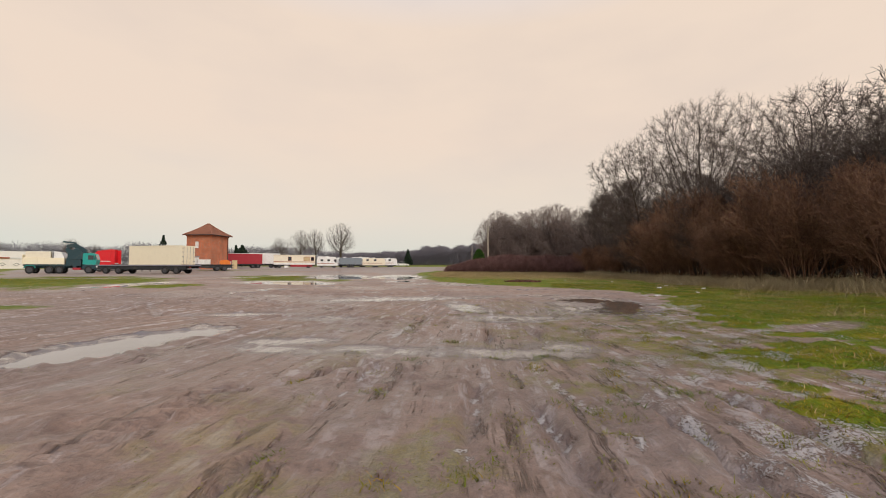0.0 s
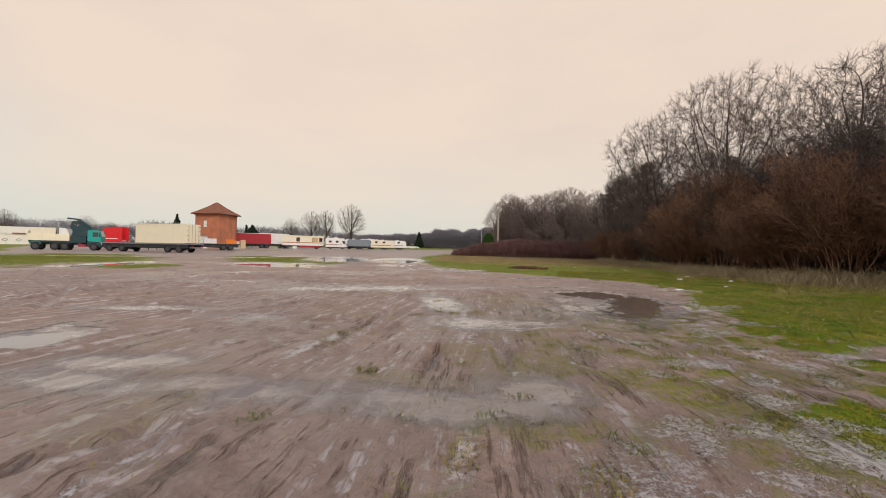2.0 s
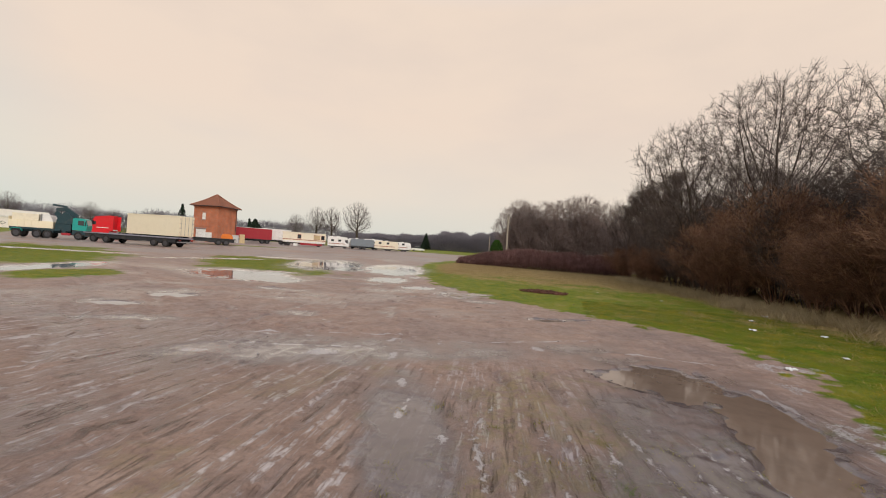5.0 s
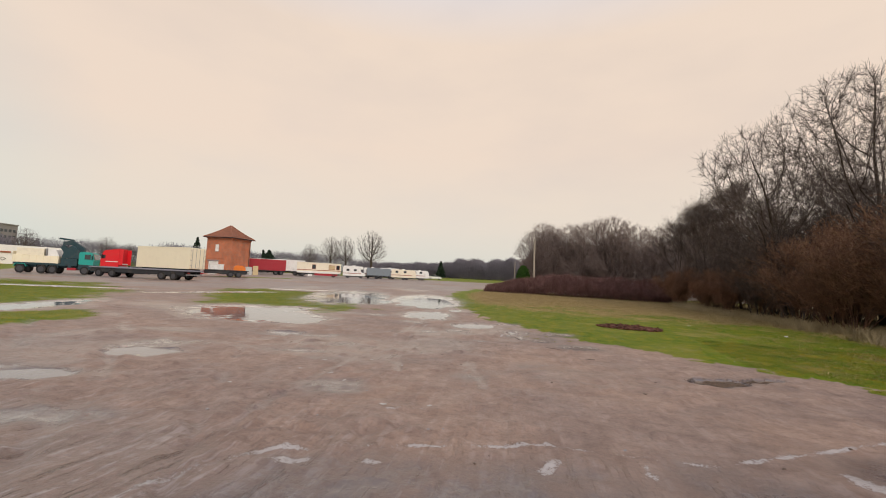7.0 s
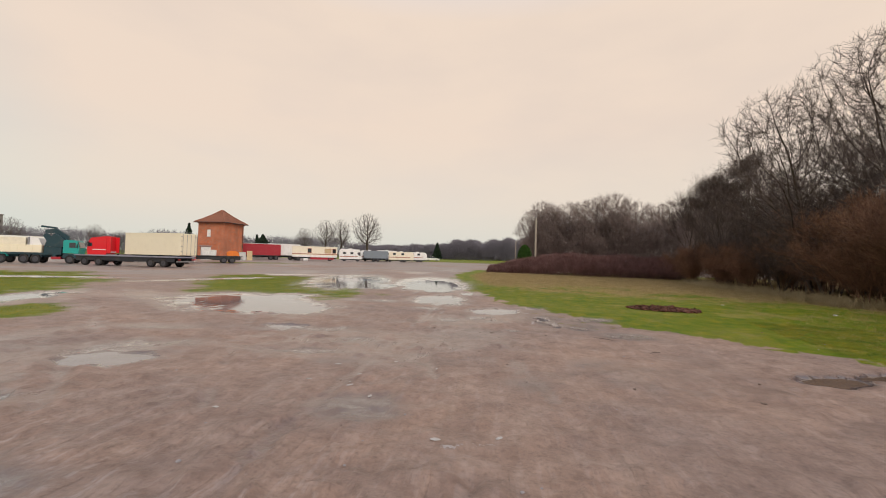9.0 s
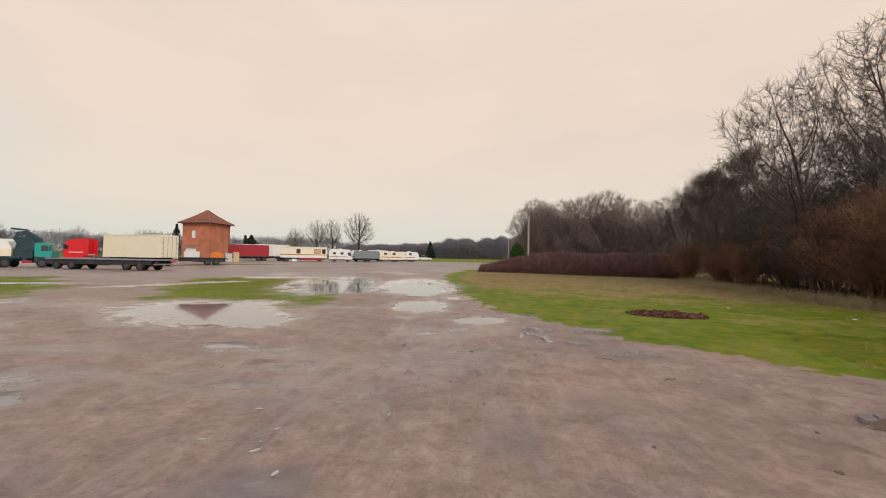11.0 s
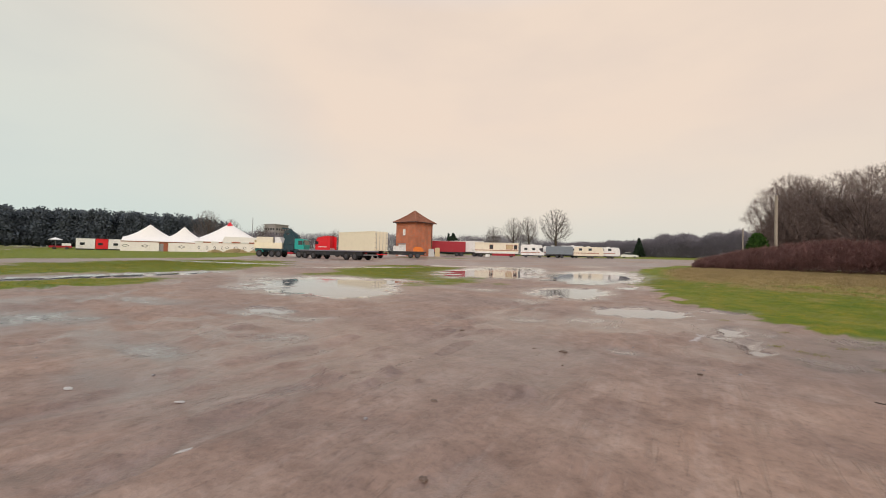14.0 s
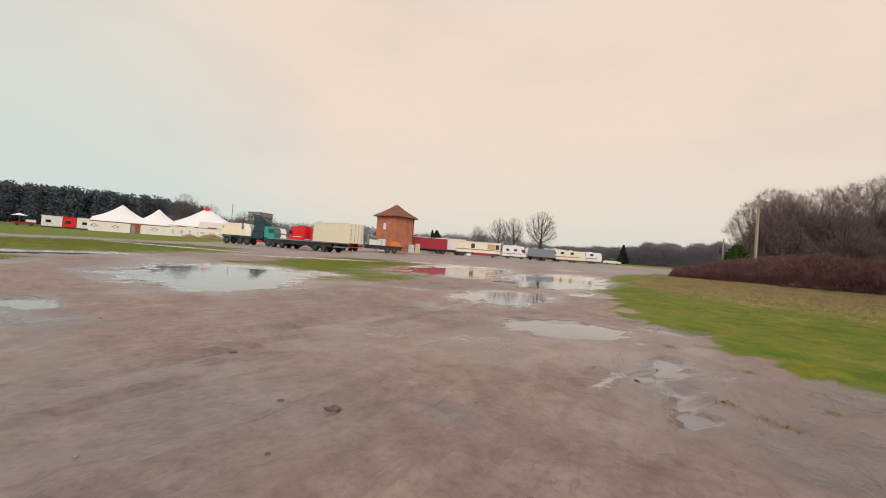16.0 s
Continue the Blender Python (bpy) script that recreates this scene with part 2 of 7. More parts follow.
def water_mat(name, col):
    m, t, b = nodes_of(name)
    n, n2 = noise_node(t, 3.0, 3), noise_node(t, 1.6, 5, 0.65)
    lo = tuple(v * 0.75 for v in col)
    r = ramp_node(t, n2.outputs["Fac"], [(0.35, lo), (0.65, col)])
    t.links.new(r.outputs[0], b.inputs["Base Color"])
    b.inputs["Roughness"].default_value = 0.05
    b.inputs["IOR"].default_value = 1.33
    b.inputs["Specular IOR Level"].default_value = 1.0
    bump(t, b, n.outputs["Fac"], 0.06, 0.01)
    return m


def glass_mat(name, col):
    m, t, b = nodes_of(name)
    b.inputs["Base Color"].default_value = (*col, 1)
    b.inputs["Roughness"].default_value = 0.08
    b.inputs["Specular IOR Level"].default_value = 0.8
    return m


def brick_mat():
    m, t, b = nodes_of("red_brick")
    tc = t.nodes.new("ShaderNodeTexCoord")
    mp = t.nodes.new("ShaderNodeMapping")
    mp.inputs["Rotation"].default_value = (radians(90), 0, 0)
    t.links.new(tc.outputs["Object"], mp.inputs[0])
    sep, com = t.nodes.new("ShaderNodeSeparateXYZ"), t.nodes.new("ShaderNodeCombineXYZ")
    t.links.new(tc.outputs["Object"], sep.inputs[0])
    add = t.nodes.new("ShaderNodeMath")
    t.links.new(sep.outputs[0], add.inputs[0])
    t.links.new(sep.outputs[1], add.inputs[1])
    t.links.new(add.outputs[0], com.inputs[0])
    t.links.new(sep.outputs[2], com.inputs[1])
    k = t.nodes.new("ShaderNodeTexBrick")
    k.inputs["Scale"].default_value = 1.0
    k.inputs["Brick Width"].default_value, k.inputs["Row Height"].default_value = 0.25, 0.077
    k.inputs["Mortar Size"].default_value = 0.008
    k.inputs["Color1"].default_value = (0.60, 0.185, 0.085, 1)
    k.inputs["Color2"].default_value = (0.47, 0.14, 0.065, 1)
    k.inputs["Mortar"].default_value = (0.33, 0.25, 0.20, 1)
    t.links.new(com.outputs[0], k.inputs["Vector"])
    n = noise_node(t, 0.7, 5)
    s = ramp_node(t, n.outputs["Fac"], [(0.3, (0.72, 0.72, 0.72)), (0.7, (1.2, 1.15, 1.1))])
    t.links.new(mix_node(t, 1.0, k.outputs["Color"], s.outputs[0], "MULTIPLY"), b.inputs["Base Color"])
    b.inputs["Roughness"].default_value = 0.85
    bump(t, b, k.outputs["Fac"], -0.4, 0.01)
    return m


M_GROUND, M_WATER, M_BRICK = ground_mat(), water_mat("muddy_water", (0.21, 0.15, 0.112)), brick_mat()
M_FROZEN = water_mat("half_frozen_water", (0.22, 0.20, 0.20))
M_TILE = plain("clay_roof_tile", (0.30, 0.12, 0.07), 0.8, vary=0.3, dirt=(0.08, 0.06, 0.05), dirty=0.5)
M_WHITE = plain("white_paint", (0.82, 0.81, 0.79), 0.5, dirty=0.3)
M_CREAM = plain("cream_paint", (0.88, 0.80, 0.61), 0.55, vary=0.03, dirt=(0.50, 0.43, 0.31), dirty=0.15)
M_IVORY = plain("ivory_paint", (0.83, 0.76, 0.61), 0.5, vary=0.06, dirty=0.2)
M_RED = plain("red_paint", (0.72, 0.012, 0.022), 0.4, vary=0.08, dirty=0.15)
M_CRIMSON = plain("crimson_tarpaulin", (0.36, 0.014, 0.028), 0.6, vary=0.1, dirty=0.2)
M_TEAL = plain("teal_paint", (0.008, 0.34, 0.30), 0.45, vary=0.1, dirty=0.2)
M_DTEAL = plain("dark_teal_paint", (0.006, 0.040, 0.055), 0.5, vary=0.15, dirty=0.3)
M_DARK = plain("black_steel", (0.018, 0.02, 0.026), 0.55, vary=0.3, dirty=0.25)
M_RUBBER = plain("tyre_rubber", (0.018, 0.018, 0.02), 0.85, vary=0.3, dirty=0.5)
M_STEEL = plain("grey_steel", (0.32, 0.32, 0.33), 0.45, 0.6)
M_RIM = plain("dull_dark_rim", (0.07, 0.07, 0.08), 0.6, 0.3)
M_DECK = plain("weathered_deck", (0.24, 0.24, 0.29), 0.7, vary=0.25)
M_GREY = plain("grey_blue_tarpaulin", (0.20, 0.235, 0.27), 0.6, vary=0.1)
M_ORANGE = plain("orange_paint", (0.80, 0.20, 0.02), 0.5, dirty=0.1)
M_TAN = plain("tan_board", (0.55, 0.42, 0.24), 0.7)
M_PALE = plain("pale_grey_board", (0.5, 0.5, 0.49), 0.7)
M_CANVAS = plain("white_canvas", (0.86, 0.83, 0.79), 0.7, vary=0.04, dirty=0.12)
M_CANVAS2 = plain("cream_canvas_wall", (0.90, 0.85, 0.80), 0.7, vary=0.05, dirty=0.2)
M_TRIM = plain("brown_red_trim", (0.35, 0.10, 0.05), 0.6)
M_WOOD = plain("weathered_pole_wood", (0.36, 0.31, 0.25), 0.8, vary=0.25)
M_CONC = plain("concrete_facade", (0.29, 0.265, 0.27), 0.8)
M_DEBRIS = island("dark_debris", [(0.06, 0.025, 0.018), (0.13, 0.052, 0.036), (0.20, 0.09, 0.062), (0.07, 0.035, 0.025)])
M_GLASS = glass_mat("dark_glass", (0.03, 0.035, 0.04))
M_LAMP = plain("red_lens", (0.22, 0.012, 0.012), 0.3, dirty=0.05)
M_BARK = bark_mat("grey_brown_bark", (0.045, 0.032, 0.025), (0.13, 0.10, 0.08))
M_TWIG = island("bare_twigs", [(0.072, 0.054, 0.048), (0.125, 0.096, 0.084), (0.185, 0.145, 0.128)])
M_SCRUB = island("russet_scrub_stems", [(0.115, 0.058, 0.042), (0.215, 0.112, 0.072), (0.32, 0.185, 0.115), (0.155, 0.085, 0.06)])
M_HEDGE = island("plum_brown_hedge_twigs", [(0.115, 0.056, 0.052), (0.18, 0.092, 0.084), (0.26, 0.145, 0.13)], up=0.2)
# Skyline twigs, greyed and lightened in colour to suggest haze.
M_FARTWIG = island("hazy_far_twigs", [(0.13, 0.105, 0.105), (0.19, 0.155, 0.15), (0.25, 0.21, 0.20)])
# Brown copse twigs, paler than the near ones: some haze is in the colour.
M_COPTWIG = island("copse_twigs", [(0.15, 0.112, 0.098), (0.21, 0.158, 0.14), (0.27, 0.21, 0.19)], up=0.3)
# Distance haze is mixed into these twigs as a pale blue-grey tone.
M_DISTANT = island("hazy_distant_twigs", [(0.19, 0.175, 0.20), (0.23, 0.21, 0.235), (0.27, 0.245, 0.26)], up=0.5)
M_GRASS = island("winter_grass", [(0.105, 0.165, 0.005), (0.14, 0.21, 0.006), (0.18, 0.235, 0.009), (0.28, 0.25, 0.03)], up=0.85, low=(0.48, 0.66, 0.6), high=(2.0, 1.15, 1.6), size=1.3)
M_STRAW = island("dead_straw_grass", [(0.33, 0.22, 0.085), (0.45, 0.315, 0.13), (0.56, 0.41, 0.19), (0.26, 0.20, 0.06)], up=0.75)
# Straw tones again, brightened in colour to offset the wood's shade on them.
M_TALL = island("tall_dead_grass", [(0.42, 0.30, 0.14), (0.54, 0.40, 0.20), (0.66, 0.51, 0.28), (0.36, 0.27, 0.12)], up=0.75)
M_MOSS = island("yellow_moss_tufts", [(0.20, 0.19, 0.022), (0.31, 0.275, 0.04), (0.20, 0.24, 0.02)], up=0.85)
M_NEEDLE = island("dark_conifer_needles", [(0.015, 0.03, 0.018), (0.03, 0.05, 0.025), (0.02, 0.04, 0.03)])
M_CYPRESS = island("green_cypress_leaves", [(0.02, 0.06, 0.008), (0.035, 0.085, 0.012), (0.055, 0.11, 0.018)], up=0.2)
# Leaf colour carries the blue-grey haze of the distance, painted in.
M_FOREST = island("hazy_forest_leaves", [(0.070, 0.086, 0.100), (0.080, 0.096, 0.110), (0.090, 0.106, 0.120)], up=0.3)

M_CHIP = plain("dull_ice", (0.45, 0.42, 0.40), 0.35, vary=0.12, dirty=0.3)
M_SOIL = plain("wet_soil", (0.13, 0.085, 0.062), 0.5, vary=0.3)

# ---- building helpers ----
def part(name, bm, mat, parent=None, label=""):
    """One mesh object out of a bmesh, under a thing or a part."""
    me = bpy.data.meshes.new(name)
    bmesh.ops.recalc_face_normals(bm, faces=bm.faces)
    bm.to_mesh(me)
    bm.free()
    me.materials.append(mat)
    ob = new(name, me)
    ob.parent = parent
    if label:
        tagged(ob, label)
    return ob


def thing(name, m, label, category, group=""):
    ob = new(name)
    ob.matrix_basis = m
    return tagged(ob, label, category, group)


def box(x0, x1, y0, y1, z0, z1, bevel=0.0, bm=None):
    own = bmesh.new()
    r = bmesh.ops.create_cube(own, size=1.0)
    bmesh.ops.scale(own, vec=(x1 - x0, y1 - y0, z1 - z0), verts=own.verts)
    bmesh.ops.translate(own, vec=((x0 + x1) / 2, (y0 + y1) / 2, (z0 + z1) / 2), verts=own.verts)
    if bevel:
        bmesh.ops.bevel(own, geom=list(own.edges), offset=bevel, segments=2, affect="EDGES", profile=0.5)
    return own if bm is None else join(bm, own)


def join(bm, other):
    me = bpy.data.meshes.new("tmp")
    other.to_mesh(me)
    other.free()
    bm.from_mesh(me)
    bpy.data.meshes.remove(me)
    return bm


def rod(p0, p1, r0, r1=None, seg=10, bm=None):
    own = bmesh.new()
    p0, p1 = Vector(p0), Vector(p1)
    d = p1 - p0
    bmesh.ops.create_cone(own, cap_ends=True, segments=seg, radius1=r0, radius2=r0 if r1 is None else r1, depth=d.length)
    m = Matrix.Translation((p0 + p1) / 2) @ d.to_track_quat("Z", "Y").to_matrix().to_4x4()
    bmesh.ops.transform(own, matrix=m, verts=own.verts)
    return own if bm is None else join(bm, own)


def hull_xz(profile, y0, y1, bm=None):
    """A prism with the given outline in x and z, from y0 to y1."""
    own = bmesh.new()
    a = [own.verts.new((x, y0, z)) for x, z in profile]
    b = [own.verts.new((x, y1, z)) for x, z in profile]
    own.faces.new(a)
    own.faces.new(b[::-1])
    for i in range(len(a)):
        j = (i + 1) % len(a)
        own.faces.new((a[j], a[i], b[i], b[j]))
    return own if bm is None else join(bm, own)


def mesh_np(name, verts, faces, mat, smooth=False):
    """A mesh out of arrays: verts n x 3, faces m x 3 or m x 4."""
    verts, faces = np.asarray(verts, np.float32), np.asarray(faces, np.int32)
    me = bpy.data.meshes.new(name)
    me.vertices.add(len(verts))
    me.vertices.foreach_set("co", verts.ravel())
    k = faces.shape[1]
    me.loops.add(faces.size)
    me.loops.foreach_set("vertex_index", faces.ravel())
    me.polygons.add(len(faces))
    me.polygons.foreach_set("loop_start", np.arange(0, faces.size, k, dtype=np.int32))
    if smooth:
        me.polygons.foreach_set("use_smooth", np.ones(len(faces), bool))
    me.materials.append(mat)
    me.update(calc_edges=True)
    return me


def vnoise(x, y, size, seed):
    """Smooth value noise from 0 to 1, with features of the given size in metres."""
    grid = np.random.RandomState(seed).rand(256, 256)
    u, v = np.asarray(x) / size, np.asarray(y) / size
    i, j = np.floor(u).astype(int), np.floor(v).astype(int)
    fu, fv = u - i, v - j
    fu, fv = fu * fu * (3 - 2 * fu), fv * fv * (3 - 2 * fv)
    g = lambda a, b: grid[a % 256, b % 256]
    return (g(i, j) * (1 - fu) + g(i + 1, j) * fu) * (1 - fv) + (g(i, j + 1) * (1 - fu) + g(i + 1, j + 1) * fu) * fv


def fbm(x, y, size, seed, octaves=3):
    return sum(vnoise(x, y, size / 2**o, seed + o) / 2**o for o in range(octaves)) / sum(1 / 2**o for o in range(octaves))


def smooth(a, b, v):
    f = np.clip((v - a) / (b - a), 0, 1)
    return f * f * (3 - 2 * f)


def rise(x, y):
    """The lie of the land: flat near the path, rising gently behind and to the wood."""
    x, y = np.asarray(x, float), np.asarray(y, float)
    yy = np.minimum(y, 100.0)
    z = 0.018 * 6 * np.log1p(np.exp(np.clip((yy - 40) / 6, -30, 30))) + 0.011 * np.maximum(y - 100, 0)
    return z + 0.35 * smooth(9, 15, x) * smooth(40, 20, y) * smooth(-60, 0, y)


# ---- puddles: centre, half-widths, turn in degrees ----
PUDDLES = {
    "brown": [(4.25, 13.0, 0.42, 1.5, -6), (3.5, 14.6, 0.75, 0.7, 0)],
    "great": [(-12.9, 22.9, 2.9, 1.7, -14), (-12.9, 24.9, 0.9, 1.0, 0), (-10.3, 22.2, 1.1, 1.0, 0)],
    "way": [(-7.35, 27.3, 0.8, 1.55, 18)],
    "way_b": [(-7.1, 30.6, 0.28, 0.6, 14)],
    "way_c": [(-4.5, 24.75, 0.55, 0.7, -25), (-3.5, 26.2, 0.35, 0.25, 20)],
    "back": [(-23.8, 31.0, 0.7, 3.0, -16)],
    "edge": [(-3.05, 24.0, 0.09, 0.26, 25), (-2.9, 23.65, 0.08, 0.2, -25)],
    "edge_b": [(-2.72, 23.2, 0.11, 0.16, 40), (-2.6, 22.95, 0.07, 0.22, -12), (-2.5, 22.6, 0.08, 0.1, 0)],
    "edge_c": [(-3.02, 23.3, 0.06, 0.2, 30)],
    "pool_a": [(-8.55, 16.2, 0.48, 0.34, 22)],
    "pool_b": [(-8.15, 14.4, 0.42, 0.26, 12)],
    "pool_c": [(-8.3, 19.65, 0.4, 0.18, 15)],
    "far_a": [(-11.6, 37.5, 1.9, 5.4, 22)],
    "far_b": [(-17.2, 36.5, 2.2, 6.2, 26), (-13.6, 32.6, 1.5, 2.0, 20)],
}
PUDDLES.update({
    "far_left": [(-19.0, 18.8, 3.2, 0.75, 120), (-18.0, 16.4, 1.0, 0.6, 110)],
    "road": [(-33.0, 25.5, 4.5, 0.7, 32), (-24.0, 40.5, 3.0, 0.9, 35)],
    "left_b": [(-2.45, 5.75, 0.42, 1.3, 6), (-2.3, 6.9, 0.36, 0.5, 0)],
    "pit": [(1.42, 19.45, 0.42, 0.22, 28), (2.35, 20.1, 0.4, 0.12, 35)],
})


# Places where only a film of water lies on the mud: near the start, on the way, and towards the end.
FILMS_START = [
    (-1.4, 8.6, 0.75, 0.38, 16), (0.2, 6.3, 1.5, 0.30, 12), (2.0, 6.6, 1.2, 0.28, 8), (2.72, 7.1, 0.55, 0.36, 0), (-0.5, 6.6, 0.75, 0.3, 20), (-2.6, 12.9, 1.3, 0.8, 42),
    (-0.9, 13.9, 1.5, 0.8, 28), (0.8, 14.8, 1.5, 0.72, 30), (0.55, 11.6, 0.40, 1.5, 24), (1.75, 9.55, 0.85, 0.5, -8), (2.5, 9.8, 0.55, 0.22, 18),
    (3.9, 13.2, 1.25, 2.75, -8), (3.0, 15.3, 1.0, 0.9, 0), (-3.0, 8.9, 1.2, 0.3, 25), (-6.0, 13.5, 1.5, 0.4, 30),
]
FILMS_WAY = [
    (2.2, 16.0, 1.4, 0.7, 36), (-2.6, 13.8, 0.9, 0.5, 30), (-6.0, 19.0, 0.45, 0.38, 45), (-4.1, 16.0, 0.6, 0.45, 20), (-2.6, 17.5, 0.4, 0.34, 30), (-5.4, 18.9, 0.48, 0.4, 20),
    (-8.4, 14.4, 1.0, 0.45, 20), (-8.9, 16.5, 1.0, 0.55, 22), (-6.3, 17.8, 0.9, 0.25, 20), (-7.5, 19.6, 1.3, 0.4, 30), (-10.5, 18.4, 1.4, 0.4, 25), (-1.7, 19.0, 0.75, 0.35, 38),
]
FILMS_END = [
    (-4.4, 18.4, 0.32, 0.22, 30), (-5.4, 17.5, 0.7, 0.3, 20), (-9.0, 17.1, 1.2, 0.5, 22),
    (-2.85, 23.5, 0.5, 1.2, 8), (-2.8, 23.4, 0.35, 0.9, 8), (-1.9, 23.1, 0.6, 1.0, 5), (-1.5, 24.1, 0.5, 0.5, 0), (-5.3, 22.3, 0.45, 0.4, 0), (-4.6, 23.2, 0.5, 0.9, 20), (-0.9, 22.0, 0.9, 0.6, 30),
    (-6.6, 24.4, 0.7, 0.5, 30), (-9.0, 25.6, 1.0, 0.5, 30), (-3.4, 21.4, 0.25, 0.15, 0),
]
FILMS = FILMS_START + FILMS_WAY + FILMS_END

# Pale ice crusts: lines along the ruts, and rims and plates on the frozen water.
ICE_RUTS = [
    ([(1.17, 4.25), (1.17, 4.73), (1.02, 5.55)], 0.034), ([(2.01, 5.3), (2.19, 4.6)], 0.03), ([(2.26, 5.6), (2.59, 4.7), (2.78, 4.18)], 0.034), ([(2.51, 5.7), (2.9, 4.87), (3.07, 4.44)], 0.04),
    ([(3.22, 6.2), (3.38, 5.46), (3.42, 4.6)], 0.045), ([(3.46, 5.6), (3.57, 4.9)], 0.05), ([(2.17, 4.2), (2.31, 4.0)], 0.03), ([(0.56, 7.1), (0.36, 8.4)], 0.03), ([(4.31, 6.8), (4.46, 5.9)], 0.06),
    ([(0.61, 6.9), (0.43, 8.3)], 0.035), ([(1.57, 7.6), (1.46, 8.4)], 0.035), ([(3.02, 7.9), (2.81, 8.6)], 0.05), ([(3.72, 8.5), (3.37, 9.4)], 0.05),
]
ICE_RUTS += [([(4.22, 8.1), (4.04, 8.9)], 0.06), ([(0.72, 8.8), (0.57, 10.1)], 0.03), ([(-0.09, 9.1), (-0.46, 10.9)], 0.03), ([(1.27, 11.4), (1.39, 12.9)], 0.035), ([(1.92, 11.2), (1.99, 12.7)], 0.035), ([(2.49, 10.9), (2.57, 12.3)], 0.035)]
ICE_RIMS = [
    ([(1.2, 9.35), (1.6, 8.95), (1.95, 8.95), (2.4, 9.25), (2.85, 9.7)], 0.06), ([(1.5, 9.6), (1.9, 9.5)], 0.06), ([(2.2, 9.6), (2.75, 9.9)], 0.05),
    ([(2.95, 11.6), (3.3, 10.9), (3.65, 10.55), (4.1, 10.6)], 0.05), ([(5.0, 11.4), (5.1, 12.0), (5.05, 13.2), (4.7, 15.0)], 0.09), ([(4.6, 10.9), (5.1, 11.6)], 0.12),
    ([(1.6, 15.6), (3.0, 16.2), (4.6, 16.2)], 0.08), ([(0.35, 12.4), (0.5, 11.6)], 0.07), ([(-3.4, 12.9), (-1.6, 13.75), (-0.3, 14.2)], 0.05),
]
ICE_PLATES = [
    ([(-3.7, 12.4), (-3.75, 13.1), (-3.4, 14.0), (-2.2, 14.6), (-1.1, 15.15), (0.4, 15.4), (2.7, 17.2)], 0.05), ([(-4.1, 15.7), (-3.95, 16.1)], 0.04),
    ([(-3.0, 15.4), (-2.6, 15.65)], 0.05), ([(-3.1, 22.6), (-3.15, 23.1)], 0.07), ([(-2.5, 23.6), (-2.6, 24.2)], 0.07), ([(-3.5, 24.6), (-4.0, 25.6)], 0.07),
]
# Broken white plates on the frozen sheets: centre, half-widths, turn.
ICE_SPOTS = [
    (-3.1, 13.85, 0.16, 0.07, 20), (-2.45, 14.1, 0.12, 0.06, 20), (-1.65, 13.3, 0.24, 0.2, 30), (-1.02, 14.7, 0.06, 0.18, -20), (-0.55, 13.65, 0.1, 0.3, 10), (-3.2, 12.4, 0.25, 0.1, 30),
    (-1.34, 13.9, 0.07, 0.1, 0), (-0.2, 15.0, 0.05, 0.15, 15), (1.55, 15.6, 0.12, 0.2, 30), (1.75, 9.15, 0.25, 0.07, 8), (2.3, 9.35, 0.2, 0.07, 15), (2.7, 9.7, 0.17, 0.08, 25), (1.55, 9.8, 0.16, 0.1, 0), (0.1, 12.6, 0.06, 0.2, 20),
]
ICE_LINES = ICE_RUTS + ICE_RIMS + ICE_PLATES


def puddle_field(x, y, blobs):
    m = np.full(np.shape(x), -9.0)
    wob = (fbm(x, y, 0.9, 40) - 0.5) * 0.9 + (vnoise(x, y, 0.22, 44) - 0.5) * 0.45 + (vnoise(x, y, 0.10, 45) - 0.5) * 0.22
    for cx, cy, rx, ry, a in blobs:
        c, s = np.cos(np.radians(a)), np.sin(np.radians(a))
        u, v = (x - cx) * c + (y - cy) * s, -(x - cx) * s + (y - cy) * c
        m = np.maximum(m, 1 - np.sqrt((u / rx) ** 2 + (v / ry) ** 2) + wob * min(1.0, 0.55 / min(rx, ry) + 0.35))
    return m


def ellipse(x, y, cx, cy, rx, ry, a, soft=0.25):
    c, s = np.cos(np.radians(a)), np.sin(np.radians(a))
    u, v = (x - cx) * c + (y - cy) * s, -(x - cx) * s + (y - cy) * c
    return smooth(1 + soft, 1 - soft, np.sqrt((u / rx) ** 2 + (v / ry) ** 2) + (fbm(x, y, 2.2, 60) - 0.5) * 0.7 + (fbm(x, y, 0.5, 63) - 0.5) * 0.6)


EDGE_Y = [-20, 2, 6, 9, 11.2, 13.4, 16, 18.2, 20.3, 22, 23.2, 24.6, 26.8, 31, 35, 42, 50, 60, 66]
EDGE_X = [4.0, 4.0, 4.3, 4.7, 5.2, 5.6, 6.0, 5.9, 3.8, 1.2, -0.9, -2.2, -4.3, -6.9, -8.6, -11.5, -14, -15, -16]
WOOD_Y = [-20, 4, 12, 20, 26, 32, 38, 44, 50, 56]
WOOD_X = [19, 17, 15.2, 12.8, 11.6, 11.0, 9.6, 8.2, 6.8, 6.0]


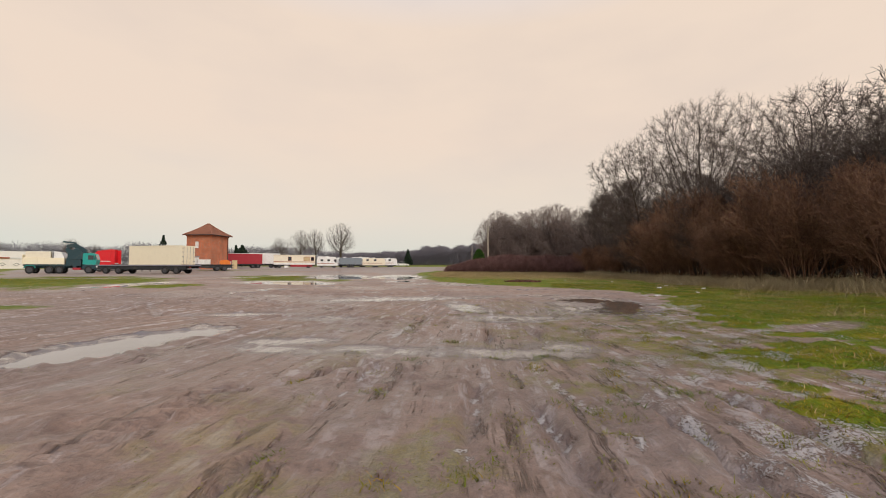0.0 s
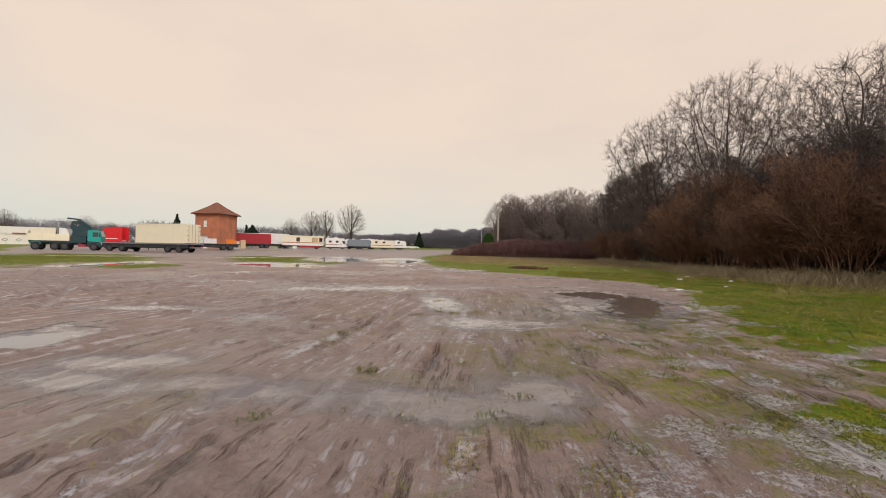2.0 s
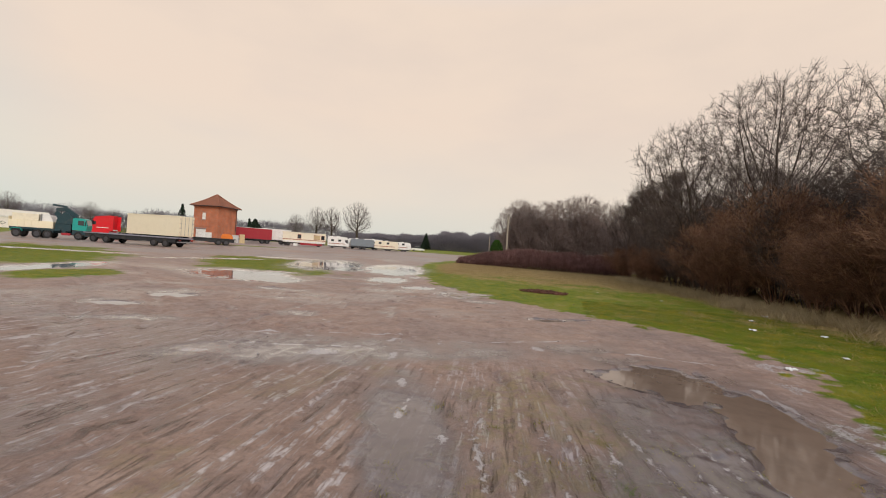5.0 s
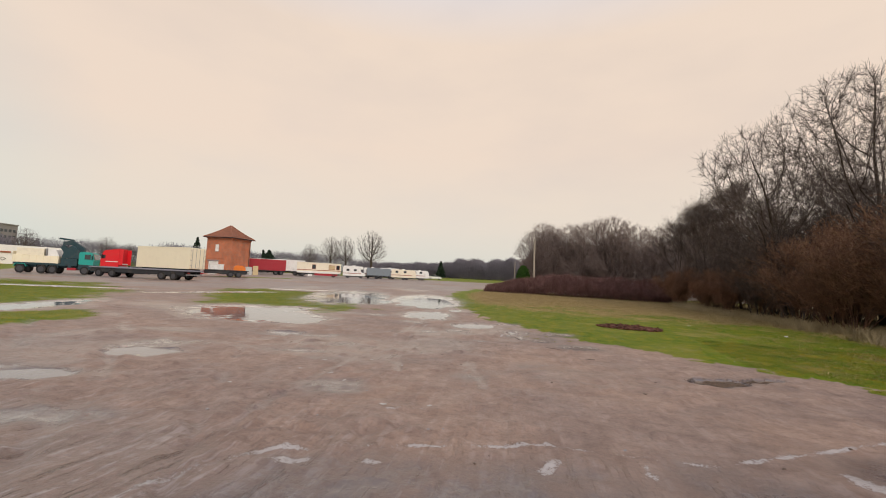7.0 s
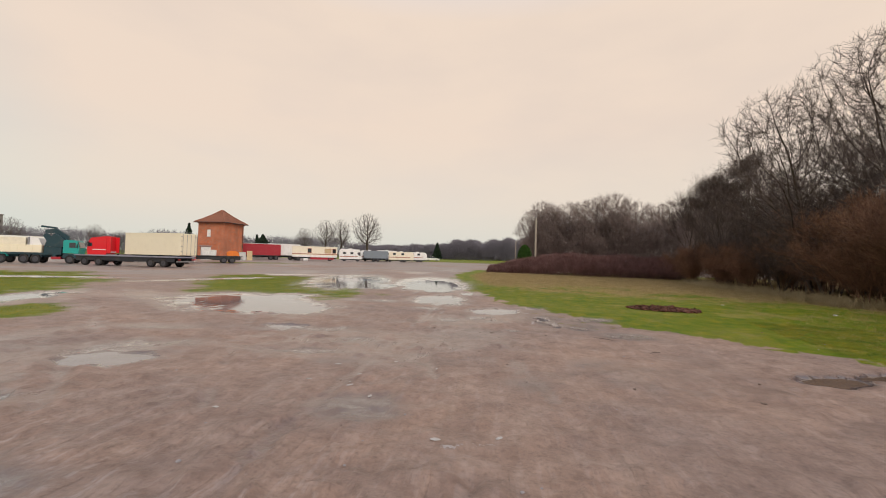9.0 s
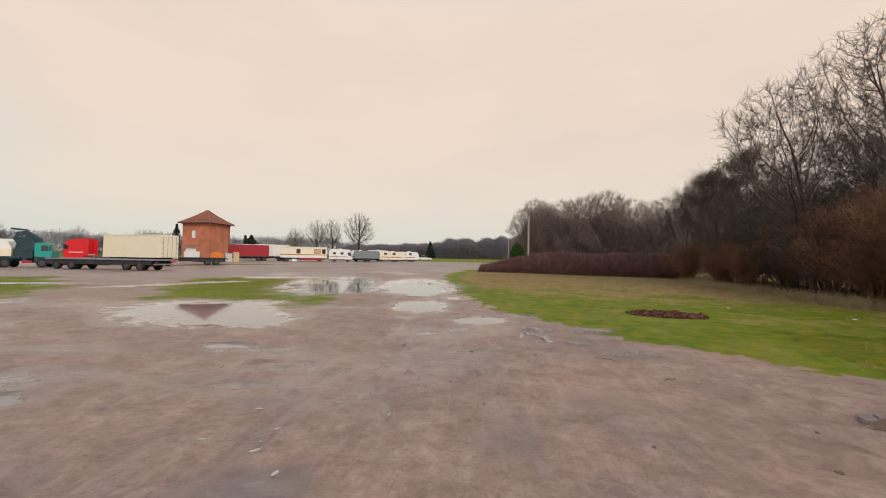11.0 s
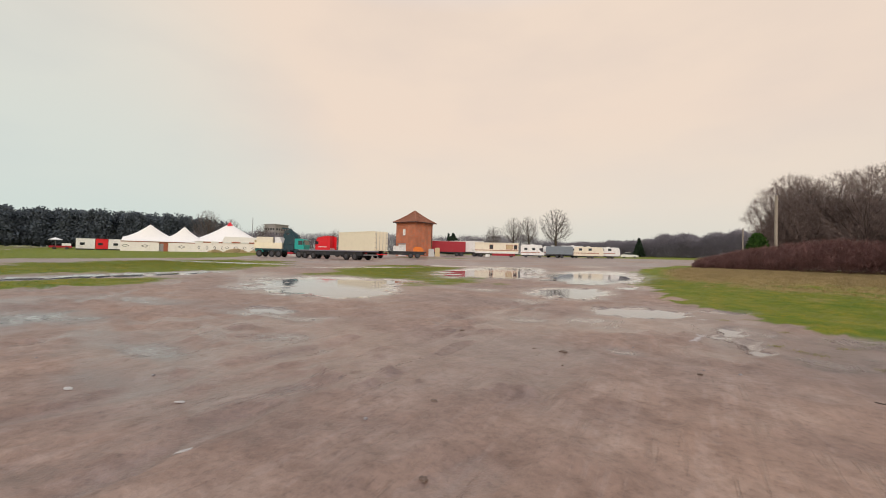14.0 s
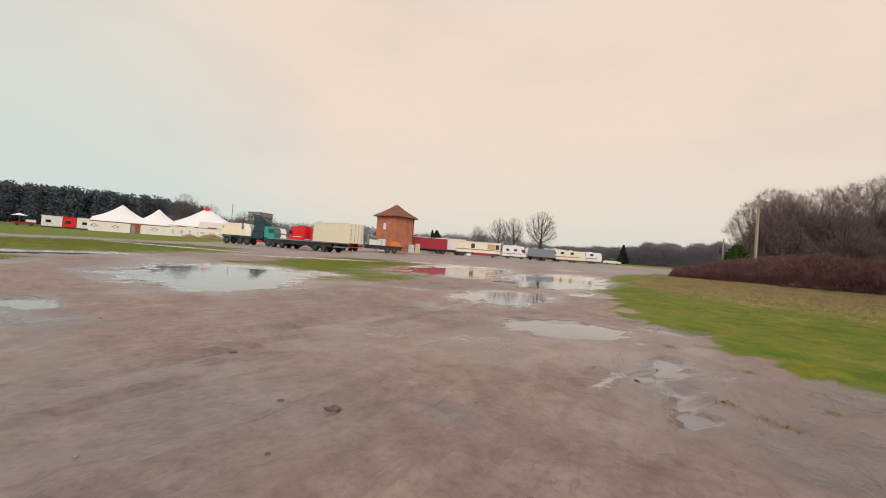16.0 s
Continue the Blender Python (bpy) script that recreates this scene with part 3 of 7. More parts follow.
def covers(x, y):
    """How much grass, straw, gravel and wet lies at a place."""
    n = (fbm(x, y, 1.6, 70) - 0.5) * 1.6 + (vnoise(x, y, 0.35, 74) - 0.5) * 0.7 + (vnoise(x, y, 0.13, 75) - 0.5) * 0.5
    right = x - np.interp(y, EDGE_Y, EDGE_X)
    grass = smooth(-0.35, 0.45, right + n) * smooth(66, 62, y)
    grass = np.maximum(grass, ellipse(x, y, -19, 31.0, 8.5, 4.0, 140, 0.6))
    grass = np.maximum(grass, ellipse(x, y, -30.0, 21.8, 13.0, 5.2, 146, 0.6))
    grass = np.maximum(grass, ellipse(x, y, -15.4, 17.3, 2.1, 1.5, 110, 0.6))
    grass = np.maximum(grass, ellipse(x, y, -11, 7.5, 2.4, 1.2, 20) * 0.7)
    grass = np.maximum(grass, ellipse(x, y, -52, 62.5, 7.0, 2.2, 40))
    far = smooth(0, 4, np.interp(y, [-60, 0, 17, 31, 40, 60, 90], [-30, -32, -40, -52, -72, -105, -130]) - x + n * 2) + smooth(100, 106, y + 0.12 * x) + smooth(-20, -30, y)
    grass = np.maximum(grass, np.clip(far, 0, 1))
    # Trodden and torn near the start, with mud between the tufts.
    torn = smooth(10.4, 8.8, y) * smooth(9, 6, x)
    path_ = np.exp(-(((y - 8.2 - 0.9 * (x - 4.9)) / 0.55) ** 2)) * smooth(4.3, 4.9, x) * smooth(8.5, 7, x)
    grass = grass * (1 - 0.85 * torn * smooth(0.52, 0.42, fbm(x, y, 0.7, 81))) * (1 - 0.8 * path_)
    grass = np.maximum(grass, 0.75 * smooth(0.62, 0.78, fbm(x, y, 0.8, 80)) * smooth(1.0, 0.1, -right) * (y < 22))
    wood = np.interp(y, WOOD_Y, WOOD_X) - x
    straw = smooth(3.6, 1.2, wood + n * 1.2) * (y < 60)
    straw = np.maximum(straw, smooth(0.0, 1.0, ((y - 32.5) / 9 + n * 0.9)) * smooth(1.2, 3.0, right) * (y < 60))
    straw = np.maximum(straw, 0.35 * smooth(0.6, 0.75, fbm(x, y, 1.3, 86)) * smooth(1.0, 2.5, right))
    gravel = smooth(-24, -31, x - 0.2 * (y - 30)) + smooth(42, 48, y)
    gravel = np.clip(gravel, 0, 1) * (1 - np.clip(far, 0, 1)) * smooth(0.3, 0.5, fbm(x, y, 5.0, 76))
    wet = 0.75 * smooth(0.50, 0.68, fbm(x, y, 2.6, 90)) + 0.5 * smooth(0.56, 0.7, fbm(x, y, 0.5, 93))
    return grass, straw * np.clip(grass * 1.3, 0, 1), gravel, np.clip(wet, 0, 1) * (1 - grass)


# A fan of tractor tread marks between the frozen puddles.
for k_ in range(10):
    x_, y_ = 2.0 + 0.27 * k_, 8.3 + 0.16 * k_
    ICE_LINES.append(([(x_, y_), (x_ - 0.28, y_ + 0.9)], 0.035))
    ICE_LINES.append(([(x_ - 0.45, y_ + 1.5 + 0.1 * (k_ % 3)), (x_ - 0.95, y_ + 3.1)], 0.04))
for k_ in range(7):
    x_, y_ = 0.4 + 0.38 * k_, 6.9 + 0.22 * (k_ % 3)
    ICE_LINES.append(([(x_, y_), (x_ - 0.16, y_ + 0.7 + 0.2 * (k_ % 2))], 0.022))

# Wheel ruts: points along each, half-width and depth.
RUTS_START = [
    ([(1.30, 3.4), (1.15, 4.6), (0.95, 6.0), (0.50, 8.3), (0.1, 10.5)], 0.06, 0.075), ([(0.55, 4.9), (0.90, 5.8), (0.72, 6.7), (0.35, 8.6)], 0.07, 0.075),
    ([(2.9, 3.6), (2.62, 4.6), (2.2, 5.9), (1.7, 8.0)], 0.07, 0.075), ([(2.25, 3.9), (2.1, 4.9), (1.95, 5.9)], 0.07, 0.065), ([(3.6, 3.8), (3.3, 5.0), (2.75, 6.5), (2.2, 8.6)], 0.07, 0.07),
    ([(4.2, 4.2), (3.8, 5.5), (3.3, 7.2), (2.6, 10.4), (1.8, 12.2)], 0.07, 0.075), ([(3.7, 10.2), (3.0, 10.9), (2.4, 12.2), (1.6, 14.0)], 0.09, 0.07), ([(3.3, 9.8), (2.6, 10.8), (1.1, 13.6)], 0.07, 0.06),
]
RUTS_WAY = [
    ([(2.7, 10.6), (1.6, 12.8)], 0.07, 0.075), ([(0.5, 7.9), (0.25, 9.3), (-0.4, 11.6), (-1.3, 14.6), (-2.6, 18.0)], 0.09, 0.035), ([(-1.2, 9.2), (-1.8, 11.8), (-2.8, 14.6), (-4.2, 18.2)], 0.10, 0.03),
    ([(-4.0, 13.6), (-4.5, 15.2), (-4.9, 17.2), (-5.5, 19.8), (-6.2, 23.2), (-7.4, 28)], 0.12, 0.035), ([(-3.6, 16.9), (-4.4, 18.7), (-5.3, 21.0), (-6.0, 24)], 0.07, 0.04), ([(-3.4, 17.6), (-4.0, 18.6), (-4.6, 20.4)], 0.05, 0.05),
    ([(-2.2, 16.5), (-3.3, 19.8), (-4.9, 24.0), (-7.0, 31.0), (-9.5, 40)], 0.16, 0.03),
]
RUTS_FAR = [
    ([(-8.6, 27), (-10.5, 33), (-13.5, 42), (-17, 52)], 0.18, 0.05), ([(-6.6, 26), (-8.8, 33), (-11.0, 40), (-14, 50)], 0.18, 0.05), ([(-4, 12.0), (-7, 14.6), (-11, 17.4), (-16, 20.2), (-24, 24)], 0.14, 0.05),
    ([(-3, 10.2), (-6.5, 12.6), (-10.5, 15.2), (-16, 18.0)], 0.14, 0.05), ([(-4.5, 8.0), (-7.5, 10.2), (-11.5, 12.6)], 0.12, 0.05), ([(-3.4, 12.9), (-6.4, 16.2), (-10, 20.4)], 0.10, 0.04),
]
RUTS = RUTS_START + RUTS_WAY + RUTS_FAR


for k_ in range(10):
    x_, y_ = 2.13 + 0.27 * k_, 8.2 + 0.16 * k_
    RUTS.append(([(x_, y_), (x_ - 0.5, y_ + 1.6), (x_ - 1.0, y_ + 3.2)], 0.055, 0.045))


def rut_field(x, y):
    d = np.zeros(np.shape(x))
    ridge = np.zeros(np.shape(x))
    for pts, w, depth in RUTS:
        p = np.array(pts)
        inside = (x > p[:, 0].min() - 1) & (x < p[:, 0].max() + 1) & (y > p[:, 1].min() - 1) & (y < p[:, 1].max() + 1)
        if not inside.any():
            continue
        xs, ys = x[inside], y[inside]
        best, along = np.full(xs.shape, 9.0), np.zeros(xs.shape)
        run = 0.0
        for (ax, ay), (bx, by) in zip(pts[:-1], pts[1:]):
            lx, ly = bx - ax, by - ay
            ln = math.hypot(lx, ly)
            t = np.clip(((xs - ax) * lx + (ys - ay) * ly) / ln**2, 0, 1)
            dd = np.hypot(xs - ax - t * lx, ys - ay - t * ly)
            closer = dd < best
            best = np.where(closer, dd, best)
            along = np.where(closer, run + t * ln, along)
            run += ln
        best = best + (vnoise(xs, ys, 0.25, 33) - 0.5) * w * 1.2
        fade = 0.25 + 0.75 * smooth(0.35, 0.6, vnoise(along, along * 0 + w * 90, 0.9, 35))
        d[inside] = np.maximum(d[inside], 0.8 * depth * fade * smooth(w * 1.15, w * 0.6, best))
        ridge[inside] = np.maximum(ridge[inside], depth * 0.35 * fade * np.exp(-(((best - w * 1.9) / (w * 0.55)) ** 2)))
    return d, ridge


WATER = -0.02


def ice_field(x, y):
    """Where ice crusts lie, from 0 to 1; torn grass near the start is rimed too."""
    m = np.zeros(np.shape(x))
    for pts, w in ICE_LINES:
        for (ax, ay), (bx, by) in zip(pts[:-1], pts[1:]):
            near_ = (np.abs(x - (ax + bx) / 2) < 1.5) & (np.abs(y - (ay + by) / 2) < 1.5)
            if not near_.any():
                continue
            xs, ys = x[near_], y[near_]
            lx, ly = bx - ax, by - ay
            t = np.clip(((xs - ax) * lx + (ys - ay) * ly) / (lx * lx + ly * ly), 0, 1)
            d = np.hypot(xs - ax - t * lx, ys - ay - t * ly) + (vnoise(xs, ys, 0.18, 37) - 0.5) * w * 1.1
            m[near_] = np.maximum(m[near_], 1.1 * smooth(w, w * 0.1, d) * (0.4 + 0.6 * smooth(0.35, 0.6, vnoise(xs, ys, 0.3, 38))))
    for cx, cy, rx, ry, a in ICE_SPOTS:
        near_ = (np.abs(x - cx) < 0.6) & (np.abs(y - cy) < 0.6)
        xs, ys = x[near_], y[near_]
        c, s = np.cos(np.radians(a)), np.sin(np.radians(a))
        u, v = (xs - cx) * c + (ys - cy) * s, -(xs - cx) * s + (ys - cy) * c
        d = np.sqrt((u / rx) ** 2 + (v / ry) ** 2) + (fbm(xs, ys, 0.2, 39) - 0.5) * 1.6
        m[near_] = np.maximum(m[near_], 0.9 * smooth(1.2, 0.6, d))
    right = x - np.interp(y, EDGE_Y, EDGE_X)
    rime = smooth(-2.4, -0.6, right) * smooth(3.2, 1.0, right) * smooth(12.8, 10.8, y) * smooth(0.42, 0.60, fbm(x, y, 0.9, 121)) * smooth(0.42, 0.62, fbm(x, y, 0.26, 127, 2)) * 0.72
    rime = np.maximum(rime, smooth(-1.1, -0.4, right) * smooth(1.3, 0.3, right) * smooth(18.5, 16.5, y) * smooth(0.40, 0.55, fbm(x, y, 0.9, 124)) * smooth(0.42, 0.62, fbm(x, y, 0.22, 128, 2)) * 0.75)
    return np.clip(np.maximum(m, rime), 0, 1)


def lane_uv(x, y):
    """Coordinates across and along the way that the wheels took."""
    f = y - 6
    return x * (1 + 0.03 * np.clip(f, -4, 8)) + 0.14 * f + 0.011 * np.maximum(f - 4, 0) ** 2 * (y < 30), y


def ground_z(x, y, full=False):
    x, y = np.asarray(x, float), np.asarray(y, float)
    near = smooth(90, 40, np.hypot(x + 3, y - 16))
    grass, straw, gravel, wet = covers(x, y)
    calm = 1 - 0.35 * smooth(12, 16, y)
    rough_ = (fbm(x, y, 0.42, 20, 4) - 0.5) * 0.026 * calm + (fbm(x, y, 3.5, 25, 2) - 0.5) * 0.03
    rough_ += np.maximum(0, vnoise(x, y, 0.16, 29) - 0.66) * 0.12 * smooth(0.4, 0.62, fbm(x, y, 1.3, 31))
    cut, ridge = rut_field(x, y)
    # Old wheel marks that run with the way, narrow and broken.
    u, v = lane_uv(x, y)
    lane = 0.5 * fbm(u, v * 0.07, 0.26, 110, 2) + 0.5 * fbm(u, v * 0.05, 0.15, 112, 2)
    start = smooth(17, 9, y) * smooth(-4, 0, x)
    old = smooth(0.54, 0.70, lane) * (0.012 + 0.020 * start) * (0.3 + 0.7 * smooth(0.4, 0.65, fbm(x, y, 0.8, 114))) * near * (1 - 0.6 * grass)
    clods = smooth(0.56, 0.85, vnoise(x, y, 0.11, 118)) * smooth(0.5, 0.68, fbm(x, y, 1.1, 119)) * 0.03 * near
    # Ground trodden into lumps and dents.
    churn = np.maximum(ellipse(x, y, -8.8, 17.4, 3.2, 1.7, 30, 0.6), np.maximum(0.8 * ellipse(x, y, -4.0, 15.0, 2.6, 1.6, 30, 0.6), 0.7 * ellipse(x, y, -0.6, 17.4, 3.0, 1.0, 32, 0.6)))
    churn = churn * (vnoise(x, y, 0.24, 130) - 0.55 + 0.5 * (vnoise(x, y, 0.11, 131) - 0.5)) * 0.07
    # Cleat marks of a tractor tyre.
    cu, cv = y - 4.15, x - 0.30 + 0.06 * (y - 4.15)
    cleat = smooth(0.17, 0.13, np.abs(cv)) * smooth(0.8, 0.6, np.abs(cu)) * smooth(0.1, 0.5, np.sin((cu + 0.7 * np.abs(cv)) * 52)) * 0.03
    z = clods + churn - cleat - old + 0.012 + rough_ * near + ridge - cut + grass * 0.02
    pool = np.full(x.shape, -9.0)
    for name, blobs in PUDDLES.items():
        pool = np.maximum(pool, puddle_field(x, y, blobs))
    film = np.zeros(x.shape)
    for f_ in FILMS:
        film = np.maximum(film, ellipse(x, y, *f_, soft=0.85))
    film = film * (0.62 + 0.38 * smooth(0.35, 0.65, fbm(x, y, 0.7, 126)))
    z = z * (1 - 0.65 * film) - 0.012 * film
    dip = smooth(-0.55, 0.55, pool)
    z = z * (1 - 0.45 * dip) - 0.060 * dip
    bank = smooth(-0.75, -0.5, pool) * smooth(-0.14, -0.24, pool)
    z = np.where(bank > 0, np.maximum(z, WATER + 0.004 - 0.03 * (1 - bank)), z)
    wet = np.maximum(wet, np.maximum(smooth(-1.0, -0.2, pool), 0.95 * film))
    film = np.maximum(film * (0.75 + 0.45 * smooth(14.5, 13, y)), smooth(-0.32, -0.2, pool))
    wet = np.maximum(wet, smooth(0.01, 0.03, cut + old))
    z = z + rise(x, y)
    if full:
        return z, grass * (1 - smooth(-0.25, 0.0, pool)) * (1 - film), straw, gravel, wet, film
    return z


def w_moss(x, y):
    """Yellow-green moss between the ruts."""
    m = 0.95 * smooth(0.54, 0.68, fbm(x, y, 0.5, 83)) * (y < 14) * smooth(-2.5, 0.5, x) + ellipse(x, y, 3.4, 9.0, 1.9, 2.2, 25) * smooth(0.40, 0.54, fbm(x, y, 0.35, 88)) + ellipse(x, y, 2.5, 11.6, 0.9, 1.7, 20) * smooth(0.42, 0.56, fbm(x, y, 0.3, 89))
    return np.clip(m, 0, 1) * (1 - covers(x, y)[0]) * (0.35 + 0.65 * smooth(-3.5, -0.5, x - np.interp(y, EDGE_Y, EDGE_X))) * (y < 16)


def spread(fine0, fine1, step, lo, hi, grow=1.09):
    """Coordinates that are dense from fine0 to fine1 and widen outwards."""
    mid = list(np.arange(fine0, fine1 + step / 2, step))
    out, s, v = [], step, fine0
    while v > lo:
        s = min(s * grow, 150)
        v -= s
        out.append(v)
    up, s, v = [], step, fine1
    while v < hi:
        s = min(s * grow, 150)
        v += s
        up.append(v)
    return np.array(out[::-1] + mid + up)


gx, gy = spread(-5.0, 5.6, 0.052, -1800, 1800, 1.022), spread(3.2, 17.0, 0.052, -900, 2400, 1.018)
GX, GY = np.meshgrid(gx, gy)
gz, g_grass, g_straw, g_gravel, g_wet, g_film = ground_z(GX.ravel(), GY.ravel(), True)
nx, ny = len(gx), len(gy)
idx = np.arange(nx * ny).reshape(ny, nx)
quads = np.stack([idx[:-1, :-1], idx[:-1, 1:], idx[1:, 1:], idx[1:, :-1]], -1).reshape(-1, 4)
ground_me = mesh_np("ground", np.stack([GX.ravel(), GY.ravel(), gz], 1), quads, M_GROUND, True)
g_u, g_v = lane_uv(GX.ravel(), GY.ravel())
g_moss = w_moss(GX.ravel(), GY.ravel())
g_ice = ice_field(GX.ravel(), GY.ravel())
for a_name, a_val in (("film", g_film), ("ice", g_ice), ("moss", g_moss), ("lane_u", g_u), ("lane_v", g_v), ("grass", g_grass), ("straw", g_straw), ("gravel", g_gravel), ("wet", g_wet)):
    ground_me.attributes.new(a_name, "FLOAT", "POINT").data.foreach_set("value", a_val.astype(np.float32))
ground = tagged(new("ground", ground_me), "rutted brown muddy field with grass and tyre tracks", "ground", kind="structure")


def on_grid(values, x, y):
    """A value of the ground's grid, between its nodes."""
    x, y = np.asarray(x, float), np.asarray(y, float)
    i, j = np.clip(np.searchsorted(gx, x) - 1, 0, nx - 2), np.clip(np.searchsorted(gy, y) - 1, 0, ny - 2)
    u, v = (x - gx[i]) / (gx[i + 1] - gx[i]), (y - gy[j]) / (gy[j + 1] - gy[j])
    g = values.reshape(ny, nx)
    return (g[j, i] * (1 - u) + g[j, i + 1] * u) * (1 - v) + (g[j + 1, i] * (1 - u) + g[j + 1, i + 1] * u) * v


def build_puddle(blobs, drop, mat, label):
    """A flat sheet of water that ends inside the banks of its hollow."""
    b = np.array(blobs)
    r = b[:, 2:4].max(1) * 1.5 + 0.3
    x0, x1 = (b[:, 0] - r).min(), (b[:, 0] + r).max()
    y0, y1 = (b[:, 1] - r).min(), (b[:, 1] + r).max()
    n = 70
    xs, ys = np.linspace(x0, x1, n), np.linspace(y0, y1, n)
    X, Y = np.meshgrid(xs, ys)
    field = puddle_field(X, Y, blobs)
    keep = field > -0.22
    one = np.zeros_like(keep)
    one.flat[field.argmax()] = True
    for _ in range(200):
        wide = one.copy()
        wide[1:] |= one[:-1]
        wide[:-1] |= one[1:]
        wide[:, 1:] |= one[:, :-1]
        wide[:, :-1] |= one[:, 1:]
        wide &= keep
        if (wide == one).all():
            break
        one = wide
    keep = one
    level = WATER - drop + float(rise(b[0, 0], b[0, 1]))
    i = np.arange(n * n).reshape(n, n)
    q = np.stack([i[:-1, :-1], i[:-1, 1:], i[1:, 1:], i[1:, :-1]], -1)
    ok = keep[:-1, :-1] | keep[:-1, 1:] | keep[1:, 1:] | keep[1:, :-1]
    q = q[ok]
    used, inv = np.unique(q, return_inverse=True)
    v = np.stack([X.ravel()[used], Y.ravel()[used], np.full(len(used), level)], 1)
    ob = new("puddle", mesh_np("puddle", v, inv.reshape(-1, 4), mat, True))
    return tagged(ob, label, "puddle", "puddles in the field")


for k_, (p_name, p_blobs) in enumerate(PUDDLES.items()):
    brown_ = p_name in ("brown", "pit")
    build_puddle(p_blobs, 0.0011 * k_ * 0.3, M_WATER if brown_ else M_FROZEN, "brown muddy rain puddle with dark reflections" if brown_ else "shallow half-frozen puddle mirroring the pale sky")


# Thin water that stands in the ruts and hoof-deep dents of the near field.
wx_, wy_ = np.meshgrid(np.linspace(-22, 7.5, 60), np.linspace(2.0, 34, 60))
wi_ = np.arange(3600).reshape(60, 60)
wq_ = np.stack([wi_[:-1, :-1], wi_[:-1, 1:], wi_[1:, 1:], wi_[1:, :-1]], -1).reshape(-1, 4)
water = new("water", mesh_np("water", np.stack([wx_.ravel(), wy_.ravel(), np.full(3600, -0.066)], 1), wq_, M_WATER, True))
tagged(water, "thin rain water standing in wheel ruts", "water", kind="structure")

# ---- trees, scrub and hedges ----
def sticks(p0, p1, r0, r1, sides=3):
    """Tapered sticks as one array of vertices and faces."""
    p0, p1 = np.asarray(p0, float), np.asarray(p1, float)
    d = p1 - p0
    d /= np.linalg.norm(d, axis=1, keepdims=True) + 1e-9
    ref = np.where(np.abs(d[:, 2:3]) > 0.9, [[1.0, 0, 0]], [[0, 0, 1.0]])
    u = np.cross(d, ref)
    u /= np.linalg.norm(u, axis=1, keepdims=True)
    w = np.cross(d, u)
    a = np.arange(sides) * 2 * np.pi / sides
    ring = u[:, None] * np.cos(a)[None, :, None] + w[:, None] * np.sin(a)[None, :, None]
    lo = p0[:, None] + ring * np.asarray(r0)[:, None, None]
    hi = p1[:, None] + ring * np.asarray(r1)[:, None, None]
    v = np.concatenate([lo, hi], 1).reshape(-1, 3)
    k = np.arange(sides)
    f = np.stack([k, (k + 1) % sides, sides + (k + 1) % sides, sides + k], 1)
    f = (f[None] + (np.arange(len(p0)) * 2 * sides)[:, None, None]).reshape(-1, 4)
    return v, f


def grow(rng, out, pos, way, length, rad, level, plan):
    """One limb with its side limbs. plan, per level: children, bend, angle, length factor, lift."""
    kids, bend, angle, shrink, lift, low = plan[level]
    steps = (6, 5, 4, 3, 2)[level]
    at_, d = np.array(pos, float), np.array(way, float)
    spots = []
    for s in range(steps):
        d = d + rng.normal(0, bend, 3) + np.array([0, 0, lift])
        d /= np.linalg.norm(d)
        nxt = at_ + d * length / steps
        ra, rb = rad * (1 - 0.82 * s / steps), rad * (1 - 0.82 * (s + 1) / steps)
        out.append((level, at_, nxt, ra, rb))
        spots.append((at_, nxt, d, ra))
        at_ = nxt
    if level + 1 >= len(plan):
        return
    turn = rng.rand() * 6.283
    for c in range(kids):
        f = (c + rng.rand()) / kids
        f = low + (1 - low) * f
        s = min(int(f * steps), steps - 1)
        a, b, dd, rr = spots[s]
        q = a + (b - a) * (f * steps - s)
        turn += 2.4 + rng.normal(0, 0.5)
        e1 = np.cross(dd, (0.31, 0.17, 0.93) if abs(dd[2]) < 0.9 else (1.0, 0.1, 0.0))
        e1 /= np.linalg.norm(e1)
        side = e1 * math.cos(turn) + np.cross(dd, e1) * math.sin(turn)
        th = np.radians(angle * (0.75 + 0.5 * rng.rand()))
        nd = dd * np.cos(th) + side * np.sin(th)
        if nd[2] < -0.1:
            nd[2] *= -0.4
        near_tip = 1.25 - 0.7 * f
        grow(rng, out, q, nd / np.linalg.norm(nd), length * shrink * near_tip * (0.7 + 0.5 * rng.rand()), min(rr * 0.75, rad * 0.5), level + 1, plan)


def colonise(rng, pts, nodes, parents, step, reach, kill, rounds, lift=0.0):
    """Branches that grow step by step towards the free points of a crown."""
    nodes, parents = [np.array(n, float) for n in nodes], list(parents)
    P = np.asarray(pts, float)
    best, near = np.full(len(P), 1e9), np.zeros(len(P), int)
    first = 0
    for _ in range(rounds):
        for i in range(first, len(nodes)):
            d = np.sqrt(((P - nodes[i]) ** 2).sum(1))
            m = d < best
            best[m], near[m] = d[m], i
        first = len(nodes)
        keep = best > kill
        P, best, near = P[keep], best[keep], near[keep]
        live = best < reach
        if not live.any():
            break
        N = np.array(nodes)
        v = P[live] - N[near[live]]
        v /= np.linalg.norm(v, axis=1, keepdims=True) + 1e-9
        ids, inv = np.unique(near[live], return_inverse=True)
        way = np.zeros((len(ids), 3))
        np.add.at(way, inv, v)
        way += rng.normal(0, 0.10, way.shape) + [0, 0, lift]
        way /= np.linalg.norm(way, axis=1, keepdims=True) + 1e-9
        for k, i in enumerate(ids):
            nodes.append(N[i] + way[k] * step)
            parents.append(int(i))
    return np.array(nodes), np.array(parents)


